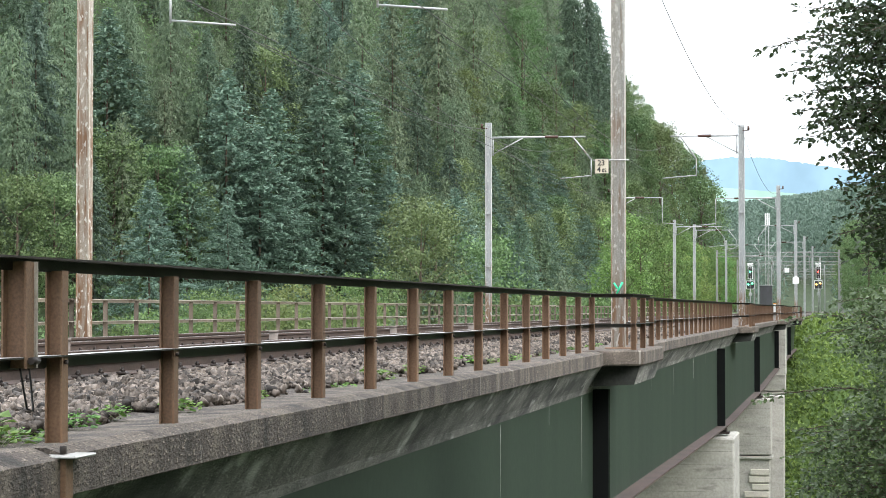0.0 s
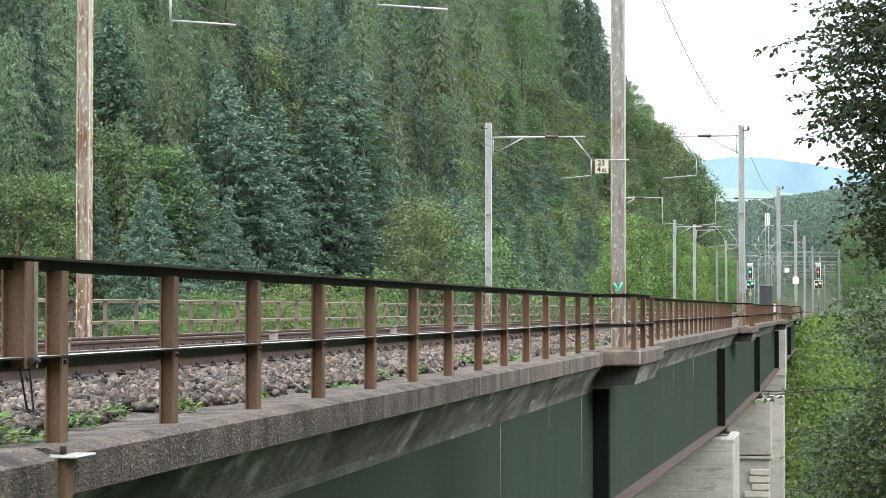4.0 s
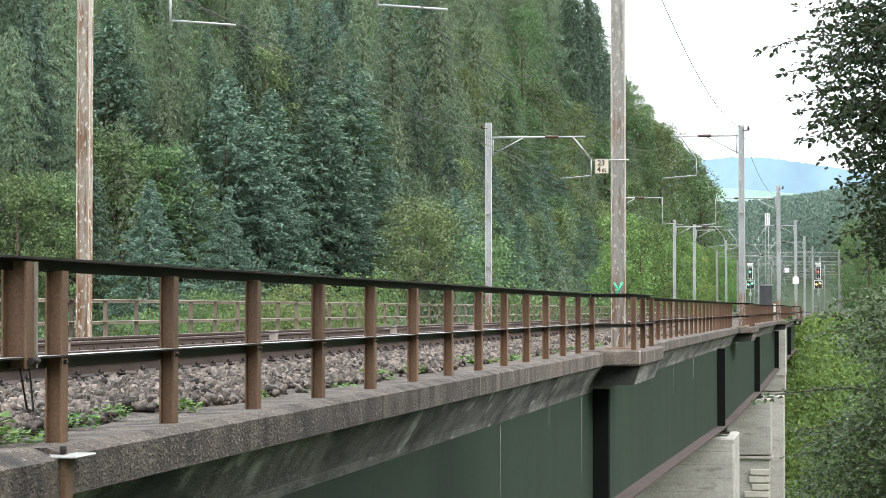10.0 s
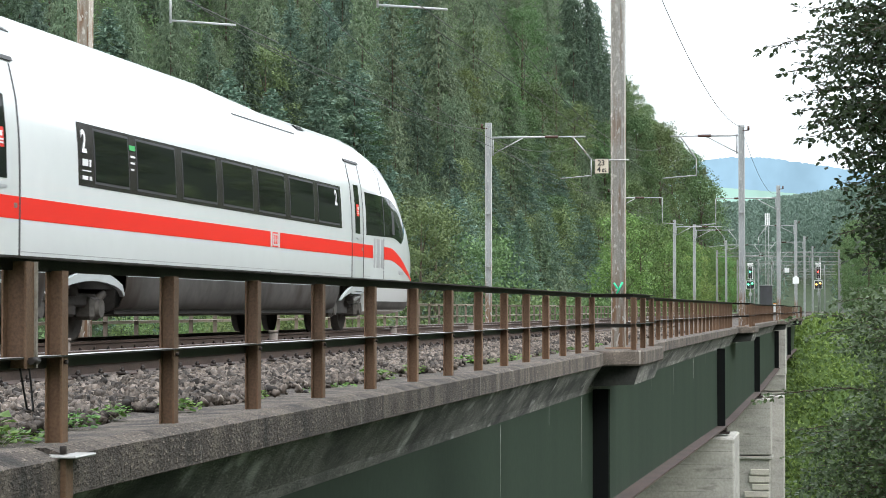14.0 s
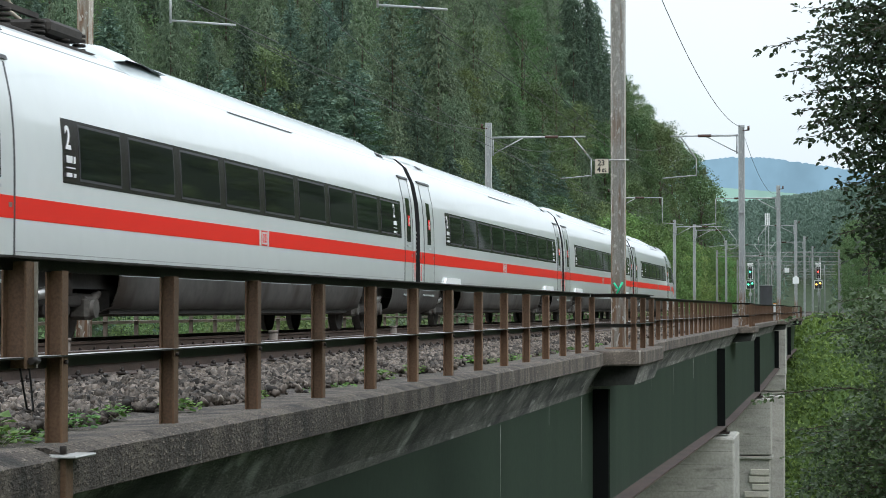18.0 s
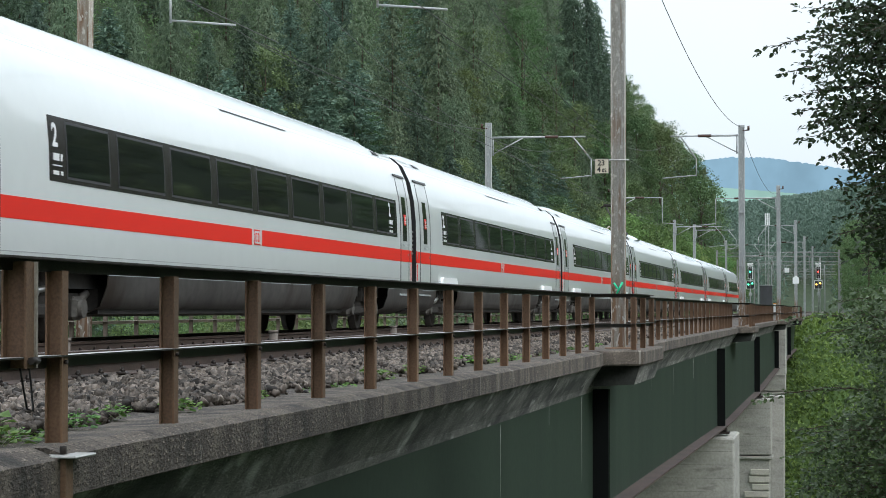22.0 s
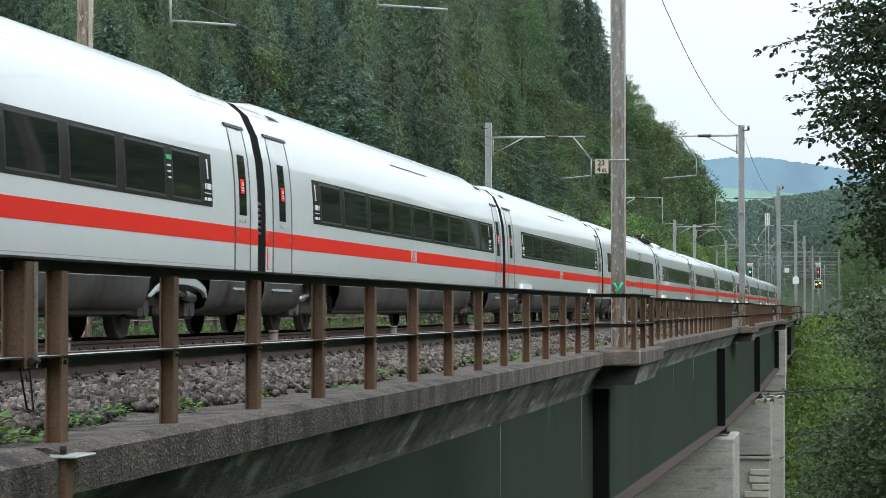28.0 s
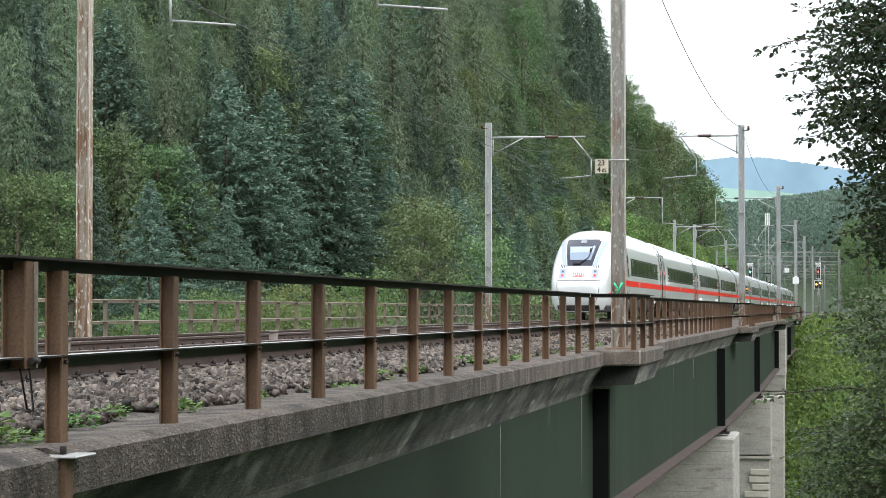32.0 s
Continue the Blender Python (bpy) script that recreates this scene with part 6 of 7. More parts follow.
def build_ballast():
    rng = np.random.default_rng(11)
    rows = []
    for x0, x1, y0, y1, per in ((9.5, 24, 4.75, 6.45, 520), (24, 44, 4.7, 6.45, 260), (44, 75, 4.7, 6.45, 80), (16, 34, 6.6, 8.0, 60), (20, 60, 8.1, 10.3, 60), (60, 95, 8.1, 10.3, 25), (24, 50, 10.4, 11.8, 30)):
        n = int((x1 - x0) * (y1 - y0) * per)
        x = x0 + (x1 - x0) * rng.random(n)
        y = y0 + (y1 - y0) * rng.random(n)
        edge = 4.86 + 0.12 * np.sin(x * 1.3) + 0.08 * np.sin(x * 3.7 + 1)
        keep = (y > edge) | (rng.random(n) < 0.05)
        x, y = x[keep], y[keep]
        z = np.array([lerp_table(BED_TOP, t) for t in y]) + 0.06 * rng.random(len(y)) - 0.02
        rows.append(np.stack([x, y, z], 1))
    tagged(part("ballast_stones", stone_soup("ballast_stones", rng, np.concatenate(rows), 0.039), None), "grey brown broken ballast stones beside the rails", "ballast", kind="stuff")


def build_fastenings():
    clip = bmesh.new()
    put_box(clip, -0.06, 0.06, -0.05, 0.05, -0.155, -0.125, 0.01)
    put_tube(clip, (0, 0, -0.14), (0, 0, -0.085), 0.016, n=6)
    put_tube(clip, (-0.05, -0.03, -0.12), (0.05, 0.03, -0.11), 0.014, n=6)
    me = to_mesh("rail_clip", clip, RUST_DARK)
    row = thing("rail_fastenings", "rusty rail clips along the foot of the rails", "rail fastening")
    for y in (TRACKS[0] - 0.84, TRACKS[0] + 0.66, TRACKS[1] - 0.84):
        s = 12.0
        while s < (58 if y < 7 else 46):
            p = part("rail_clip", me, None, row)
            p.location = on_line(s, y, 0)
            s += 0.62
    sl = bmesh.new()
    put_box(sl, -0.12, 0.12, -1.2, 1.2, -0.28, -0.161, 0.02)
    sm = to_mesh("sleeper", sl, BARK)
    for c in TRACKS:
        g = thing("sleepers", "dark wooden sleepers bedded in the ballast", "sleeper")
        s = 12.0
        while s < 90:
            p = part("sleeper", sm, None, g)
            p.location = on_line(s, c, 0)
            s += 0.62
    stub = bmesh.new()
    put_tube(stub, (0, 0, -0.25), (0, 0, 0.06), 0.075, 0.072, 14)
    put_tube(stub, (0, 0, 0.06), (0, 0, 0.1), 0.085, 0.08, 14)
    me2 = to_mesh("marker_stub", stub, surface("grey_stub_concrete", (0.1, 0.085, 0.075), (0.2, 0.17, 0.15), 0.9, 0, 4, 40, 0.3))
    for k in range(9):
        s = 26.3 + 10.35 * k
        tagged(part("marker_stub", me2, None), "short grey marker stub between the two tracks", "marker", "marker stubs").location = on_line(s, 9.2, 0)


# ---- end of the railing, joint plate, boards, painted mark ----
def build_oddments():
    st = thing("end_post", "short rust brown post hung at the railing joint", "post")
    st.location = (11.55, NEAR_RAIL, 0)
    part("post", h_post(0.13, 0.14, 0.13, 0.70, 0.012, 0.009, True), RUST, st)
    part("edge_strip", box(0.05, 0.075, -0.085, -0.066, 0.13, 0.70), WORN_EDGE, st, "pale bare edge strip")
    bm = put_line(bmesh.new(), [(0.02, 0, 0.16), (0.06, -0.01, 0.02), (0.14, 0, -0.09), (0.24, 0.0, -0.11), (0.2, 0.0, 0.05), (0.17, 0, 0.14)], 0.006, 6)
    part("earth_cable", bm, RUBBER, st, "black looped earthing cable")
    bolt = put_tube(bmesh.new(), (-0.05, -0.09, 0.17), (0.06, -0.09, 0.17), 0.02, n=8)
    part("bolt", bolt, RUST_DARK, st)
    j = thing("joint_cover", "rusty steel cover plate over the deck joint", "joint plate")
    j.location = (11.62, 4.05, LEDGE)
    part("plate", box(-0.14, 0.2, -0.1, 0.1, -0.05, -0.035, 0.006), KNEE_TOP, j, "worn pale steel plate")
    part("channel", box(-0.1, 0.02, -0.03, 0.05, -1.2, -0.05, 0.005), RUST, j)
    bm = put_tube(bmesh.new(), (0.0, 0.02, -0.03), (0.0, 0.02, 0.01), 0.02, n=8)
    part("bolt", bm, RUST_DARK, j)
    k = thing("kilometre_board", "white kilometre board with black numbers on a mast", "sign")
    k.location = (42.12, 4.29, 3.11)
    k.scale = (1.0, 0.82, 0.82)
    part("board", box(-0.006, 0.006, -0.15, 0.15, -0.16, 0.16), surface("yellowed_board_enamel", (0.42, 0.36, 0.26), (0.56, 0.51, 0.41), 0.4, 0, 5, 30, 0.02), k)
    part("frame", put_box(put_box(box(0.0, 0.012, -0.165, -0.15, -0.175, 0.175), 0.0, 0.012, 0.15, 0.165, -0.175, 0.175), 0, 0.012, -0.16, 0.16, 0.16, 0.175), DARK_MARK, k)
    part("bracket", put_tube(bmesh.new(), (0.02, 0.2, 0.14), (0.02, -0.62, 0.14), 0.015), GALV, k)
    ink = plain("black_sign_ink", (0.02, 0.02, 0.02), 0.5)
    for text, size, y, z in (("23", 0.17, 0.1, 0.02), ("4", 0.17, 0.11, -0.13), ("02", 0.11, 0.0, -0.13)):
        t = part("number", text_mesh(text, size, ink), None, k)
        t.matrix_basis = Matrix.Translation((-0.008, y, z)) @ Matrix.Rotation(math.radians(-90), 4, "Z") @ Matrix.Rotation(math.radians(90), 4, "X")
    spray = plain("green_spray_paint", (0.05, 0.62, 0.32), 0.5)
    mk = thing("spray_mark", "bright green sprayed mark on the mast", "paint mark")
    mk.location = (42.3 - 0.133, 4.0, 0.85)
    part("stroke", put_tube(bmesh.new(), (0, 0.075, 0.09), (0, 0.01, -0.02), 0.02, n=6), spray, mk)
    part("stroke", put_tube(bmesh.new(), (0, -0.085, 0.1), (0, 0.02, -0.11), 0.02, n=6), spray, mk)
    bolts = put_tube(bmesh.new(), (0, 0, 0), (0, -0.02, 0), 0.013, n=8)
    me = to_mesh("bolt", bolts, RUST_DARK)
    row = thing("railing_bolts", "dark bolts fixing the knee rail to the posts", "bolt")
    for i in range(13):
        b = part("bolt", me, None, row)
        b.location = (12.16 + POST_STEP * i - 0.02, NEAR_RAIL - 0.055, 0.15)


# ---- weeds on the ledge ----
WEED = leafy("weed_leaves", (0.06, 0.13, 0.025), (0.2, 0.35, 0.07), 0.2, 0.02)


def weed_mesh(rng, wide, high, count, leaf):
    tri = []
    for i in range(count):
        a, r = rng.random() * 6.283, wide * math.sqrt(rng.random())
        z = high * (0.15 + 0.85 * rng.random()) * (1 - 0.5 * r / wide)
        p = np.array((r * math.cos(a), r * math.sin(a), z))
        t = a + rng.normal() * 0.6
        d = np.array((math.cos(t), math.sin(t), -0.25 + 0.5 * rng.random()))
        e = np.array((-math.sin(t), math.cos(t), rng.normal() * 0.3))
        s = leaf * (0.5 + 0.8 * rng.random())
        b, m, tip = p - d * s * 0.5, p + np.array((0, 0, 0.1 * s)), p + d * s * 0.55
        l, q = m + e * s * 0.42, m - e * s * 0.42
        for x, y, w in ((b, l, m), (m, l, tip), (b, m, q), (m, tip, q)):
            tri.append((tuple(x), tuple(y), tuple(w)))
        if i % 3 == 0:
            g = np.array((0.004, 0, 0))
            tri.append(((p[0] * 0.3, p[1] * 0.3, -0.02), tuple(p), tuple(p + g)))
    return tri_mesh("leaves", tri, WEED)


def build_weeds():
    rng = np.random.default_rng(21)
    kinds = [weed_mesh(rng, 0.2, 0.2, 70, 0.075), weed_mesh(rng, 0.13, 0.12, 40, 0.06), weed_mesh(rng, 0.16, 0.07, 70, 0.035)]
    spots = [(12.2, 4.85, 0, 1.3), (13.7, 4.72, 0, 0.75), (14.85, 4.85, 0, 0.7), (16.15, 4.78, 1, 1.1), (16.2, 4.72, 0, 0.6), (18.3, 4.8, 2, 0.8), (18.8, 4.85, 1, 0.7), (20.3, 4.75, 2, 0.7), (21.5, 4.7, 2, 0.9), (23.6, 4.85, 0, 0.9), (24.1, 4.8, 1, 1.0), (26.0, 4.85, 0, 0.8), (30.5, 4.95, 1, 1.4), (31.5, 4.75, 2, 1.3), (33.0, 4.75, 2, 1.4), (34.5, 4.8, 2, 1.3), (36.5, 4.75, 2, 0.9), (38.5, 4.75, 2, 1.0), (41.0, 4.75, 1, 0.9), (44.0, 4.7, 2, 1.2), (46.0, 4.75, 1, 0.8), (11.6, 4.75, 0, 1.25), (11.95, 4.62, 2, 1.9), (12.4, 4.6, 2, 1.5)]
    for x, y, k, s in spots:
        w = thing("weed", "bright green weed growing in the edge of the ballast", "plant", "weeds")
        w.location = (x, y, lerp_table(BED_TOP, y) - 0.005)
        w.scale = (s, s, s)
        w.rotation_euler = (0, 0, x * 3.1)
        part("leaves", kinds[k], None, w)


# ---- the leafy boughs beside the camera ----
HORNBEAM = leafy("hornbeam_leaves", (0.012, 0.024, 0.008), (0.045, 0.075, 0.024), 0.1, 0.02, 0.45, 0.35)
HAZEL = leafy("young_tree_leaves", (0.026, 0.05, 0.021), (0.108, 0.165, 0.066), 0.1, 0.03, 0.4, 0.35)


def oval_leaf(tri, p, d, e, s):
    """One oval leaf folded along its midrib: base p, direction d, side e, length s."""
    up = np.cross(e, d)
    tip = p + d * s
    l1, l2 = p + d * s * 0.28 + e * s * 0.3 + up * s * 0.06, p + d * s * 0.68 + e * s * 0.25 + up * s * 0.06
    r1, r2 = p + d * s * 0.28 - e * s * 0.3 + up * s * 0.06, p + d * s * 0.68 - e * s * 0.25 + up * s * 0.06
    for a, b, c in ((p, l1, l2), (p, l2, tip), (p, tip, r2), (p, r2, r1)):
        tri.append((a, b, c))


def bough(rng, p0, tip, tri, wood, twig=0.42, leaf=0.06):
    """A bough from the trunk to its tip, bowed, with leafy twigs on both sides."""
    p0, tip = np.array(p0, float), np.array(tip, float)
    way = tip - p0
    length = np.linalg.norm(way)
    n = max(6, int(length / 0.075))
    bow = 0.1 * length
    last = p0
    for i in range(1, n + 1):
        u = i / n
        p = p0 + way * u + np.array((0, 0, bow * 4 * u * (1 - u))) + rng.normal(size=3) * 0.008
        wood.append((tuple(last), tuple(p), 0.02 * (1 - u) + 0.003))
        d = unit(p - last)
        last = p
        for side in (-1, 1):
            lat = unit(np.cross(d, (0, 0, 1)) * side + d * 0.9 + rng.normal(size=3) * 0.4)
            tl = twig * (0.3 + 0.8 * rng.random()) * (1.05 - 0.8 * u)
            m = max(1, int(tl / 0.045))
            t = p.copy()
            for k in range(m):
                t = t + lat * 0.045 + np.array((0, 0, -0.004))
                for s2 in (-1, 1):
                    if rng.random() < 0.12:
                        continue
                    ld = unit(np.cross(lat, (0, 0, 1)) * s2 * 0.8 + lat * 0.6 + rng.normal(size=3) * 0.35 + np.array((0, 0, -0.2)))
                    le = unit(np.cross(ld, np.array((-0.45, 0, 0.7)) + rng.normal(size=3) * 0.5))
                    oval_leaf(tri, t, ld, le, leaf * (0.6 + 0.6 * rng.random()))
            if tl > 0.1:
                wood.append((tuple(p), tuple(t), 0.003))


def build_boughs():
    rng = np.random.default_rng(5)

    def tree(name, label, base, top, tips, inner, zone, foliage):
        t = thing(name, label, "tree")
        bm = bmesh.new()
        base, top = Vector(base), Vector(top)
        put_tube(bm, base, top, 0.16, 0.05, 10)
        tri, wood = [], []
        for y, z, fill in tips:
            for k in range(1 + fill):
                back = 0.0 if k == 0 else 0.12 + 0.65 * rng.random()
                tip = (base.x + (0.25 if k == 0 else 0.9) * rng.normal(), y - back, z + (0.16 * rng.normal() if k else 0.0))
                z0 = z - 0.25 - 0.3 * rng.random()
                f = min(max((z0 - base.z) / (top.z - base.z), 0.02), 0.98)
                bough(rng, tuple(base.lerp(top, f)), tip, tri, wood)
        for a, b, r in wood:
            put_tube(bm, a, b, r, r, 3 if r < 0.0035 else 5, False)
        for i in range(inner):                              # the dense leafy inside of the crown
            z = zone[0] + (zone[1] - zone[0]) * rng.random()
            edge = lerp_table(zone[2], z)
            p = np.array((base.x - 1.3 + 2.6 * rng.random(), edge - (edge + 1.9) * rng.random() ** 1.2 + 0.12 * rng.normal(), z))
            d = rng.normal(size=3); d[2] = -0.4 + 0.5 * d[2]; d = unit(d)
            e = unit(np.cross(d, np.array((-0.4, 0, 0.7)) + rng.normal(size=3) * 0.5))
            w = 0.064 * (0.65 + 0.6 * rng.random())
            tri.append((p, p + d * w * 0.5 + e * w * 0.32, p + d * w)); tri.append((p, p + d * w, p + d * w * 0.5 - e * w * 0.32))
        part("trunk", bm, BARK, t)
        part("crown", tri_mesh("crown", tri, foliage), None, t)
    tips = ((0.2, 3.75, 4), (0.17, 3.54, 4), (0.14, 3.35, 3), (0.09, 3.18, 3), (0.70, 3.01, 1), (0.36, 2.98, 4), (0.51, 2.74, 2), (0.43, 2.53, 4), (0.32, 2.38, 4), (0.29, 2.25, 4), (0.33, 2.11, 3), (0.1, 1.95, 4), (-0.01, 1.69, 3), (-0.1, 1.5, 3), (-0.05, 1.35, 3), (0.09, 1.17, 2), (-0.11, 0.98, 2), (-0.3, 0.85, 2))
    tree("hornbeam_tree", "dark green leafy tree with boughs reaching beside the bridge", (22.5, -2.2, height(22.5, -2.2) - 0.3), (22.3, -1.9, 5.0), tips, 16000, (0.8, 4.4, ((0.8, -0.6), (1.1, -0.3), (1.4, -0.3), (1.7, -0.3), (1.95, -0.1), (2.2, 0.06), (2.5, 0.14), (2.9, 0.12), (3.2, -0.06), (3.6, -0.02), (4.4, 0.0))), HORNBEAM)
    tips = ((0.55, 0.31, 0), (0.3, 0.14, 1), (0.05, 0.52, 1), (-0.1, 0.25, 2), (-0.3, 0.5, 2), (0.91, -0.6, 0), (0.5, -0.95, 1), (0.55, -1.25, 1), (0.35, -1.1, 2), (0.5, -1.66, 2), (0.3, -1.4, 3), (0.42, -2.0, 3), (0.0, -0.85, 2), (0.1, -1.7, 3), (-0.45, -0.4, 2), (0.42, -2.3, 3))
    tree("hornbeam_tree", "green leafy young tree on the valley side below the bridge", (26.5, -2.0, height(26.5, -2.0) - 0.3), (26.3, -1.9, 1.0), tips, 16000, (-2.5, 0.7, ((-2.5, 0.36), (-1.7, 0.38), (-1.25, 0.28), (-0.85, -0.02), (-0.6, -0.25), (-0.35, -0.5), (-0.15, -0.4), (0.05, -0.08), (0.35, -0.1), (0.7, -0.45))), HAZEL)


# ---- signals, portals, boards down the line ----
SIGNAL_BLACK = plain("black_signal_board", (0.015, 0.015, 0.016), 0.5)


def signal(s, y, lit, label):
    g = thing("colour_light_signal", label, "signal", "signals")
    g.location = on_line(s, y, 0)
    part("post", put_tube(bmesh.new(), (0, 0, -0.7), (0, 0, 7.4), 0.09, n=8), GALV, g)

    def head(z0, z1, half, lamps):
        bm = box(-0.08, 0.08, -half, half, z0, z1, 0.07)
        h = part("signal_board", bm, SIGNAL_BLACK, g)
        part("board_rim", box(0.085, 0.1, -half - 0.08, half + 0.08, z0 - 0.08, z1 + 0.08, 0.007), WHITE_MARK, h, "white board rim")
        for ly, lz, colour in lamps:
            b = put_tube(bmesh.new(), (-0.16, ly, lz), (-0.07, ly, lz), 0.15, n=12)
            part("lamp", b, plain("signal_lamp", colour, 0.3, 0, 4.0 if max(colour) > 0.2 else 0.0), h)
    head(5.3, 7.1, 0.3, [(0, z, lit[0] if k == 1 else (0.02, 0.02, 0.02)) for k, z in enumerate((6.8, 6.35, 5.8))])
    head(3.7, 4.9, 0.55, [(0.3, 4.35, lit[1]), (-0.3, 4.55, lit[2]), (0.3, 3.95, (0.02, 0.02, 0.02)), (-0.3, 3.95, (0.02, 0.02, 0.02))])
    part("number_plate", box(-0.05, 0.05, -0.45, 0.45, 7.3, 7.75, 0.01), WHITE_MARK, g, "white plate")
    part("sensor_box", box(-0.2, 0.2, -0.25, 0.25, 2.6, 3.1, 0.04), GALV, g)


def build_far_line():
    signal(360, 14.6, ((0.1, 1.0, 0.45), (0.1, 1.0, 0.45), (0.1, 1.0, 0.45)), "black signal board showing green lights beside the line")
    signal(360, 4.05, ((1.0, 0.06, 0.04), (1.0, 0.55, 0.1), (1.0, 0.55, 0.1)), "black signal board showing red over two amber lights")
    for k, s in enumerate((300, 356, 420, 490)):
        g = thing("catenary_portal", "grey steel lattice portal spanning the tracks", "portal", "catenary portals")
        g.location = on_line(s, 0, 0)
        for y in (0.6, 16.4):
            part("column", h_post(0.24, 0.24, -0.7, 8.2), GALV_DULL, g).location = (0, y, 0)
        bm = bmesh.new()
        for z in (7.35, 7.85):
            put_tube(bm, (0, 0.6, z), (0, 16.4, z), 0.045, n=6)
        for i in range(16):
            put_tube(bm, (0, 0.6 + i * 0.9875, 7.35 if i % 2 else 7.85), (0, 0.6 + (i + 1) * 0.9875, 7.85 if i % 2 else 7.35), 0.025, n=5)
        part("beam", bm, GALV_DULL, g)
        for y in (4.4, 9.2, 12.9):
            bm = put_tube(bmesh.new(), (0, y, 7.4), (0, y, 5.8), 0.04, n=6)
            put_tube(bm, (0, y, 5.9), (0, y - 1.4, 5.75), 0.025, n=6)
            part("drop_bracket", bm, GALV_DULL, g)
    b = thing("mast_board", "white gabled board on a mast beside the line", "sign")
    b.location = on_line(205, 4.0, 2.75)
    b.scale = (1.0, 0.68, 0.68)
    bm = bmesh.new()
    ring = [(-0.42, 0), (0.42, 0), (0.42, 0.75), (0, 1.05), (-0.42, 0.75)]
    lo = [bm.verts.new((-0.16, y, z)) for y, z in ring]; hi = [bm.verts.new((-0.13, y, z)) for y, z in ring]
    bm.faces.new(lo[::-1]); bm.faces.new(hi)
    for i in range(5):
        bm.faces.new((lo[i], lo[(i + 1) % 5], hi[(i + 1) % 5], hi[i]))
    bmesh.ops.recalc_face_normals(bm, faces=bm.faces)
    part("board", bm, WHITE_MARK, b)
    w = thing("white_box", "white equipment box on a portal", "box")
    w.location = on_line(356, 8.8, 6.15)
    part("case", box(-0.2, 0.2, -0.35, 0.35, 0, 0.75, 0.04), WHITE_MARK, w)
    part("hanger", put_tube(bmesh.new(), (0, 0, 0.75), (0, 0, 1.2), 0.04), GALV, w)
    a = thing("radio_mast", "slim grey lattice radio mast with white antennas", "radio mast")
    a.location = on_line(445, 14.9, -0.7)
    bm = bmesh.new()
    for x, y in ((-0.35, -0.35), (0.35, -0.35), (0.0, 0.4)):
        put_tube(bm, (x, y, 0), (x * 0.7, y * 0.7, 19), 0.05, n=6)
    for k in range(19):
        put_tube(bm, (-0.33, -0.33, k), (0.33, -0.33, k + 1), 0.025, n=4)
        put_tube(bm, (0.33, -0.33, k), (0, 0.38, k + 1), 0.025, n=4)
    part("lattice", bm, GALV, a)
    for k in range(3):
        part("antenna", box(-0.6, -0.45, -0.5 + 0.35 * k, -0.25 + 0.35 * k, 17.4, 19.8, 0.03), WHITE_MARK, a)
    h = thing("equipment_cabin", "dark grey equipment cabin beside the far tracks", "cabin")
    h.location = on_line(430, 14.6, -0.7)
    part("cabin_wall", box(-2, 2, -1.1, 1.1, 0, 5.6, 0.03), surface("dark_cabin_sheet", (0.03, 0.03, 0.035), (0.06, 0.06, 0.068), 0.6, 0, 1, 10, 0.05), h)
    part("cabin_roof", box(-2.15, 2.15, -1.25, 1.25, 5.6, 5.75, 0.02), GALV, h)
    o = thing("orange_cabinet", "small orange line-side cabinet with a pale door", "cabinet")
    o.location = on_line(430, 12.85 + 0.2, -0.7)
    part("case", box(-0.4, 0.4, -0.3, 0.3, 0, 2.3, 0.03), plain("orange_paint", (0.6, 0.25, 0.04), 0.5), o)
    part("cabinet_door", box(-0.42, -0.4, -0.22, 0.22, 0.2, 2.1, 0.005), WHITE_MARK, o)


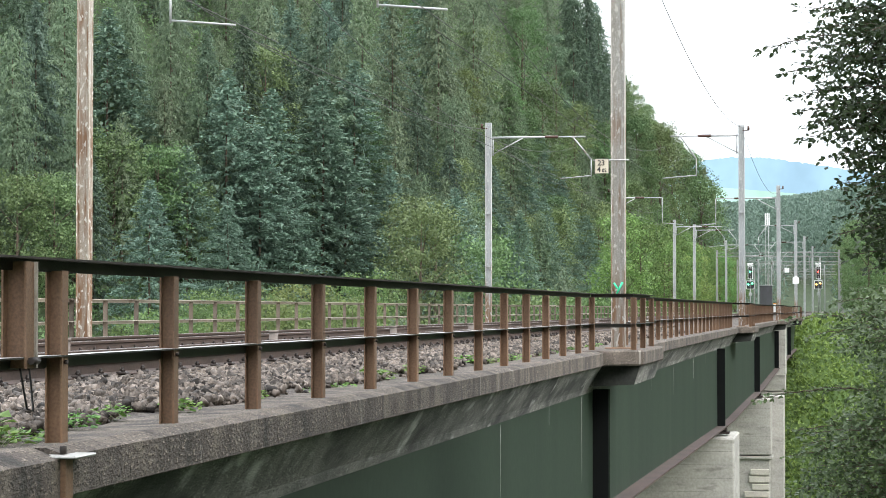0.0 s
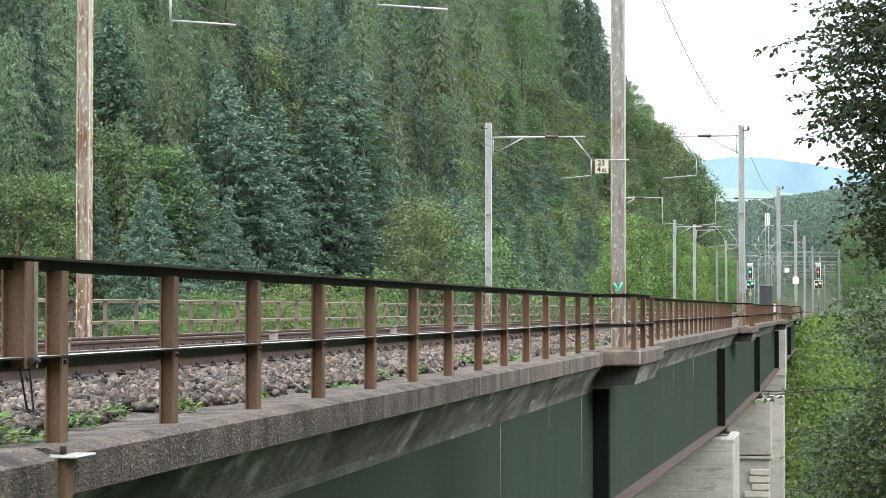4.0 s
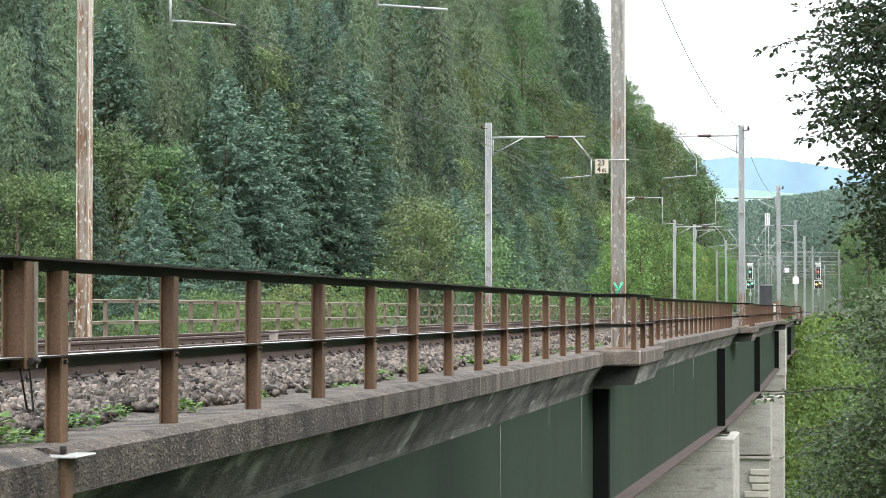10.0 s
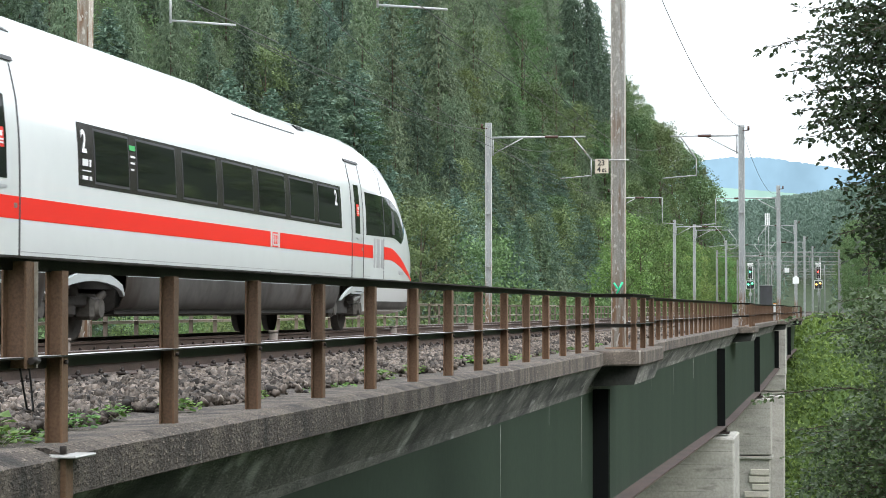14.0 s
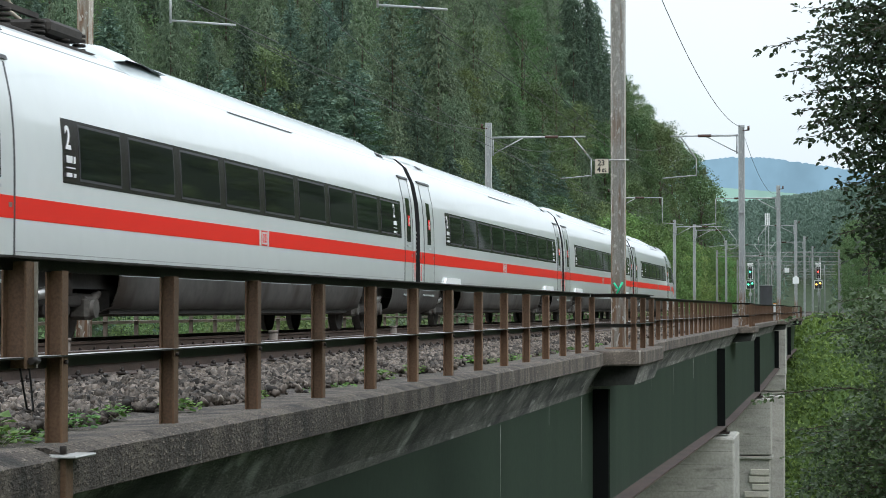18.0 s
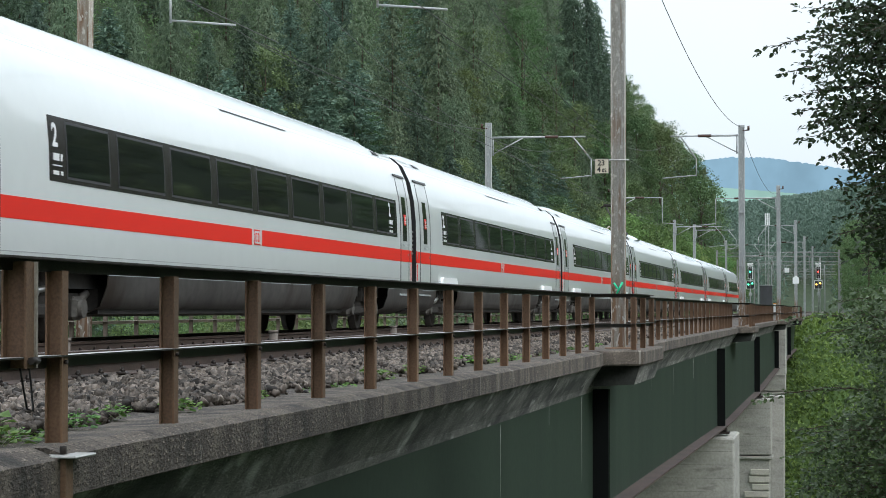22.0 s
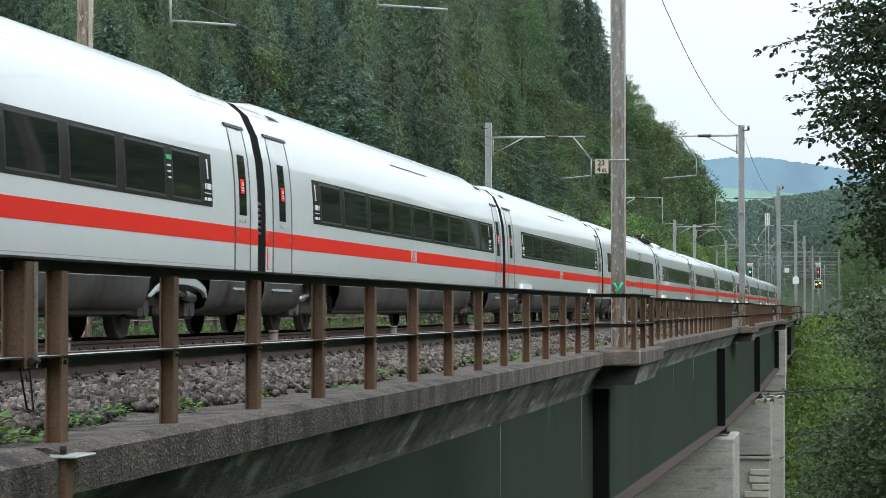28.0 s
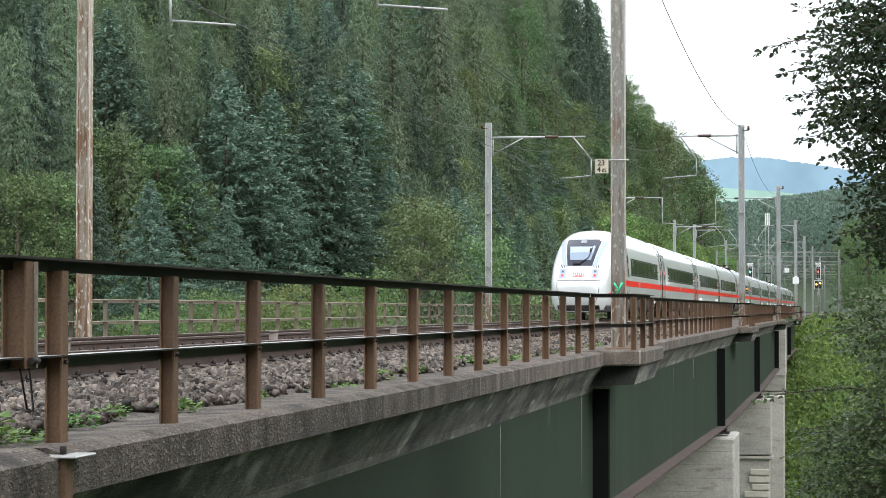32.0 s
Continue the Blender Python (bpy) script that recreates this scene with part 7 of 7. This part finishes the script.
# ---- distance ----
def build_distance():
    def backdrop(name, label, d, tops, low, colour, glow, rough_amp, seed):
        rng = np.random.default_rng(seed)
        verts, faces = [], []
        n = 900
        for i in range(n + 1):
            a = -0.25 + 0.75 * i / n
            e = lerp_table(tops, a)
            z = e * d + (rng.random() - 0.5) * rough_amp
            x, y = d / math.sqrt(1 + a * a), a * d / math.sqrt(1 + a * a)
            verts += [(x, y, low), (x, y, z), (x + 60, y, z * 0.98)]
        for i in range(n):
            for k in range(2):
                faces.append((i * 3 + k, (i + 1) * 3 + k, (i + 1) * 3 + k + 1, i * 3 + k + 1))
        # Distance haze is put into the colour; the sheets glow by themselves.
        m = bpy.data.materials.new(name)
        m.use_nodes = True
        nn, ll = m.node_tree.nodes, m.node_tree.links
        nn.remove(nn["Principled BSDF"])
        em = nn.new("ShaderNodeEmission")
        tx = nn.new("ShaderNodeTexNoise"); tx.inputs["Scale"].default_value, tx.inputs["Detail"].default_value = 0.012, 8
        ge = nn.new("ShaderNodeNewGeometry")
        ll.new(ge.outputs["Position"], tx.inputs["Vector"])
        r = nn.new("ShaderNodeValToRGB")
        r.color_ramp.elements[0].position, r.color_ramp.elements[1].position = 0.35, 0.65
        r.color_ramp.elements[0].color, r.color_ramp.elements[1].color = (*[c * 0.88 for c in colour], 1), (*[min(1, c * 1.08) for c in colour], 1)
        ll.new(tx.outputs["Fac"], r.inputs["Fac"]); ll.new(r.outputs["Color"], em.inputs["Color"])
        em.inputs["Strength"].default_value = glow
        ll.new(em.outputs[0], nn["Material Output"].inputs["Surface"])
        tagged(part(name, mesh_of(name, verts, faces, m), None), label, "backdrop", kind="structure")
    backdrop("backdrop_ridge", "distant wooded ridge on the horizon painted in blue haze", 4300, [(-0.25, 0.05), (-0.03, 0.058), (-0.0092, 0.0603), (0.0135, 0.0638), (0.03, 0.0664), (0.0455, 0.0668), (0.0585, 0.065), (0.5, 0.06)], 0, (0.34, 0.53, 0.68), 1.0, 3.5, 2)
    backdrop("backdrop_meadow", "distant meadow slope below the ridge painted pale with haze", 3300, [(-0.25, 0.03), (0.0, 0.046), (0.0135, 0.0503), (0.0408, 0.0528), (0.0548, 0.0538), (0.5, 0.056)], 0, (0.45, 0.7, 0.62), 1.0, 0.8, 4)


FAR_TOP = [(-0.05, 0.056), (-0.0083, 0.0538), (0.0101, 0.0511), (0.0352, 0.0476), (0.0548, 0.0468)]


def build_far_wood():
    """Woods at the end of the valley, joined: nobody could count them."""
    rng = np.random.default_rng(9)
    tris = []
    for i in range(640):
        d = 480 + 540 * math.sqrt(rng.random())
        a = -0.05 + 0.108 * rng.random()
        x, y = at_bearing(a, d)
        if abs(y + shift(x) - 9.2) < 9.5 and x < 660:
            continue
        z0 = height(x, y)
        con = rng.random() < 0.3
        high = min(17 + 11 * rng.random(), (EYE[2] + lerp_table(FAR_TOP, a) * d - z0) * (0.82 + 0.18 * rng.random()))
        if high < 6:
            continue
        wide = high * (0.16 if con else 0.27) * (0.8 + 0.4 * rng.random())
        n = 540
        f = rng.random(n)
        an = rng.random(n) * 6.283
        lump = 1 + 0.22 * np.sin(3 * an + 9 * f + i) * np.sin(14 * f + 2 * i)
        rr = wide * ((1 - f) ** 0.8 if con else np.sqrt(np.maximum(0.02, 1 - ((f - 0.45) / 0.57) ** 2))) * (0.7 + 0.35 * rng.random(n)) * lump
        p = np.stack([x + rr * np.cos(an), y + rr * np.sin(an), z0 + high * (0.06 + 0.94 * f)], 1)
        s = d * (0.0006 + 0.0007 * rng.random((n, 1)))
        u, v = rng.normal(size=(n, 3)), rng.normal(size=(n, 3))
        u /= np.linalg.norm(u, axis=1)[:, None]; v /= np.linalg.norm(v, axis=1)[:, None]
        tris.append(np.stack([p, p + u * s, p + v * s - np.array((0, 0, 0.4))], 1))
    # Leaf colours run pale and bluish, with the valley's haze painted in.
    tagged(part("far_woods", tri_mesh("far_woods", np.concatenate(tris), leafy("hazy_far_wood_leaves", (0.075, 0.12, 0.095), (0.165, 0.235, 0.175), 0.25)), None), "mixed green woods closing the end of the valley", "woods", kind="stuff")


def build_cover():
    """Leafy ground cover on the far side of the valley and below the bridge."""
    rng = np.random.default_rng(31)
    spots = []
    for i in range(56000):
        x = 184 + 76 * rng.random()
        y = -11 + 17 * rng.random()
        if y > 3.2 and x > 222:
            continue
        yy = y - shift(x)
        spots.append((x, yy, height(x, yy) + 0.3 * rng.random() + 0.45 * max(0.0, noise.noise((x * 0.7, y * 0.7, 3)))))
    p = np.array(spots)[:, None, :]
    n = len(p)
    u = rng.normal(size=(n, 2, 3)); u /= np.linalg.norm(u, axis=2)[:, :, None]; u[:, 0, 2] = np.abs(u[:, 0, 2])
    tri = np.concatenate([p, p + u * (0.14 + 0.26 * rng.random((n, 1, 1)))], 1)
    tagged(part("ground_cover", tri_mesh("ground_cover", tri, leafy("cover_leaves", (0.06, 0.12, 0.028), (0.2, 0.32, 0.08), 0.1)), None), "yellow green leafy ground cover on the valley side", "ground cover", kind="stuff")


build_cover()
build_wires()
build_ballast()
build_fastenings()
build_oddments()
build_weeds()
build_boughs()
build_far_line()
build_distance()
build_far_wood()


motions()
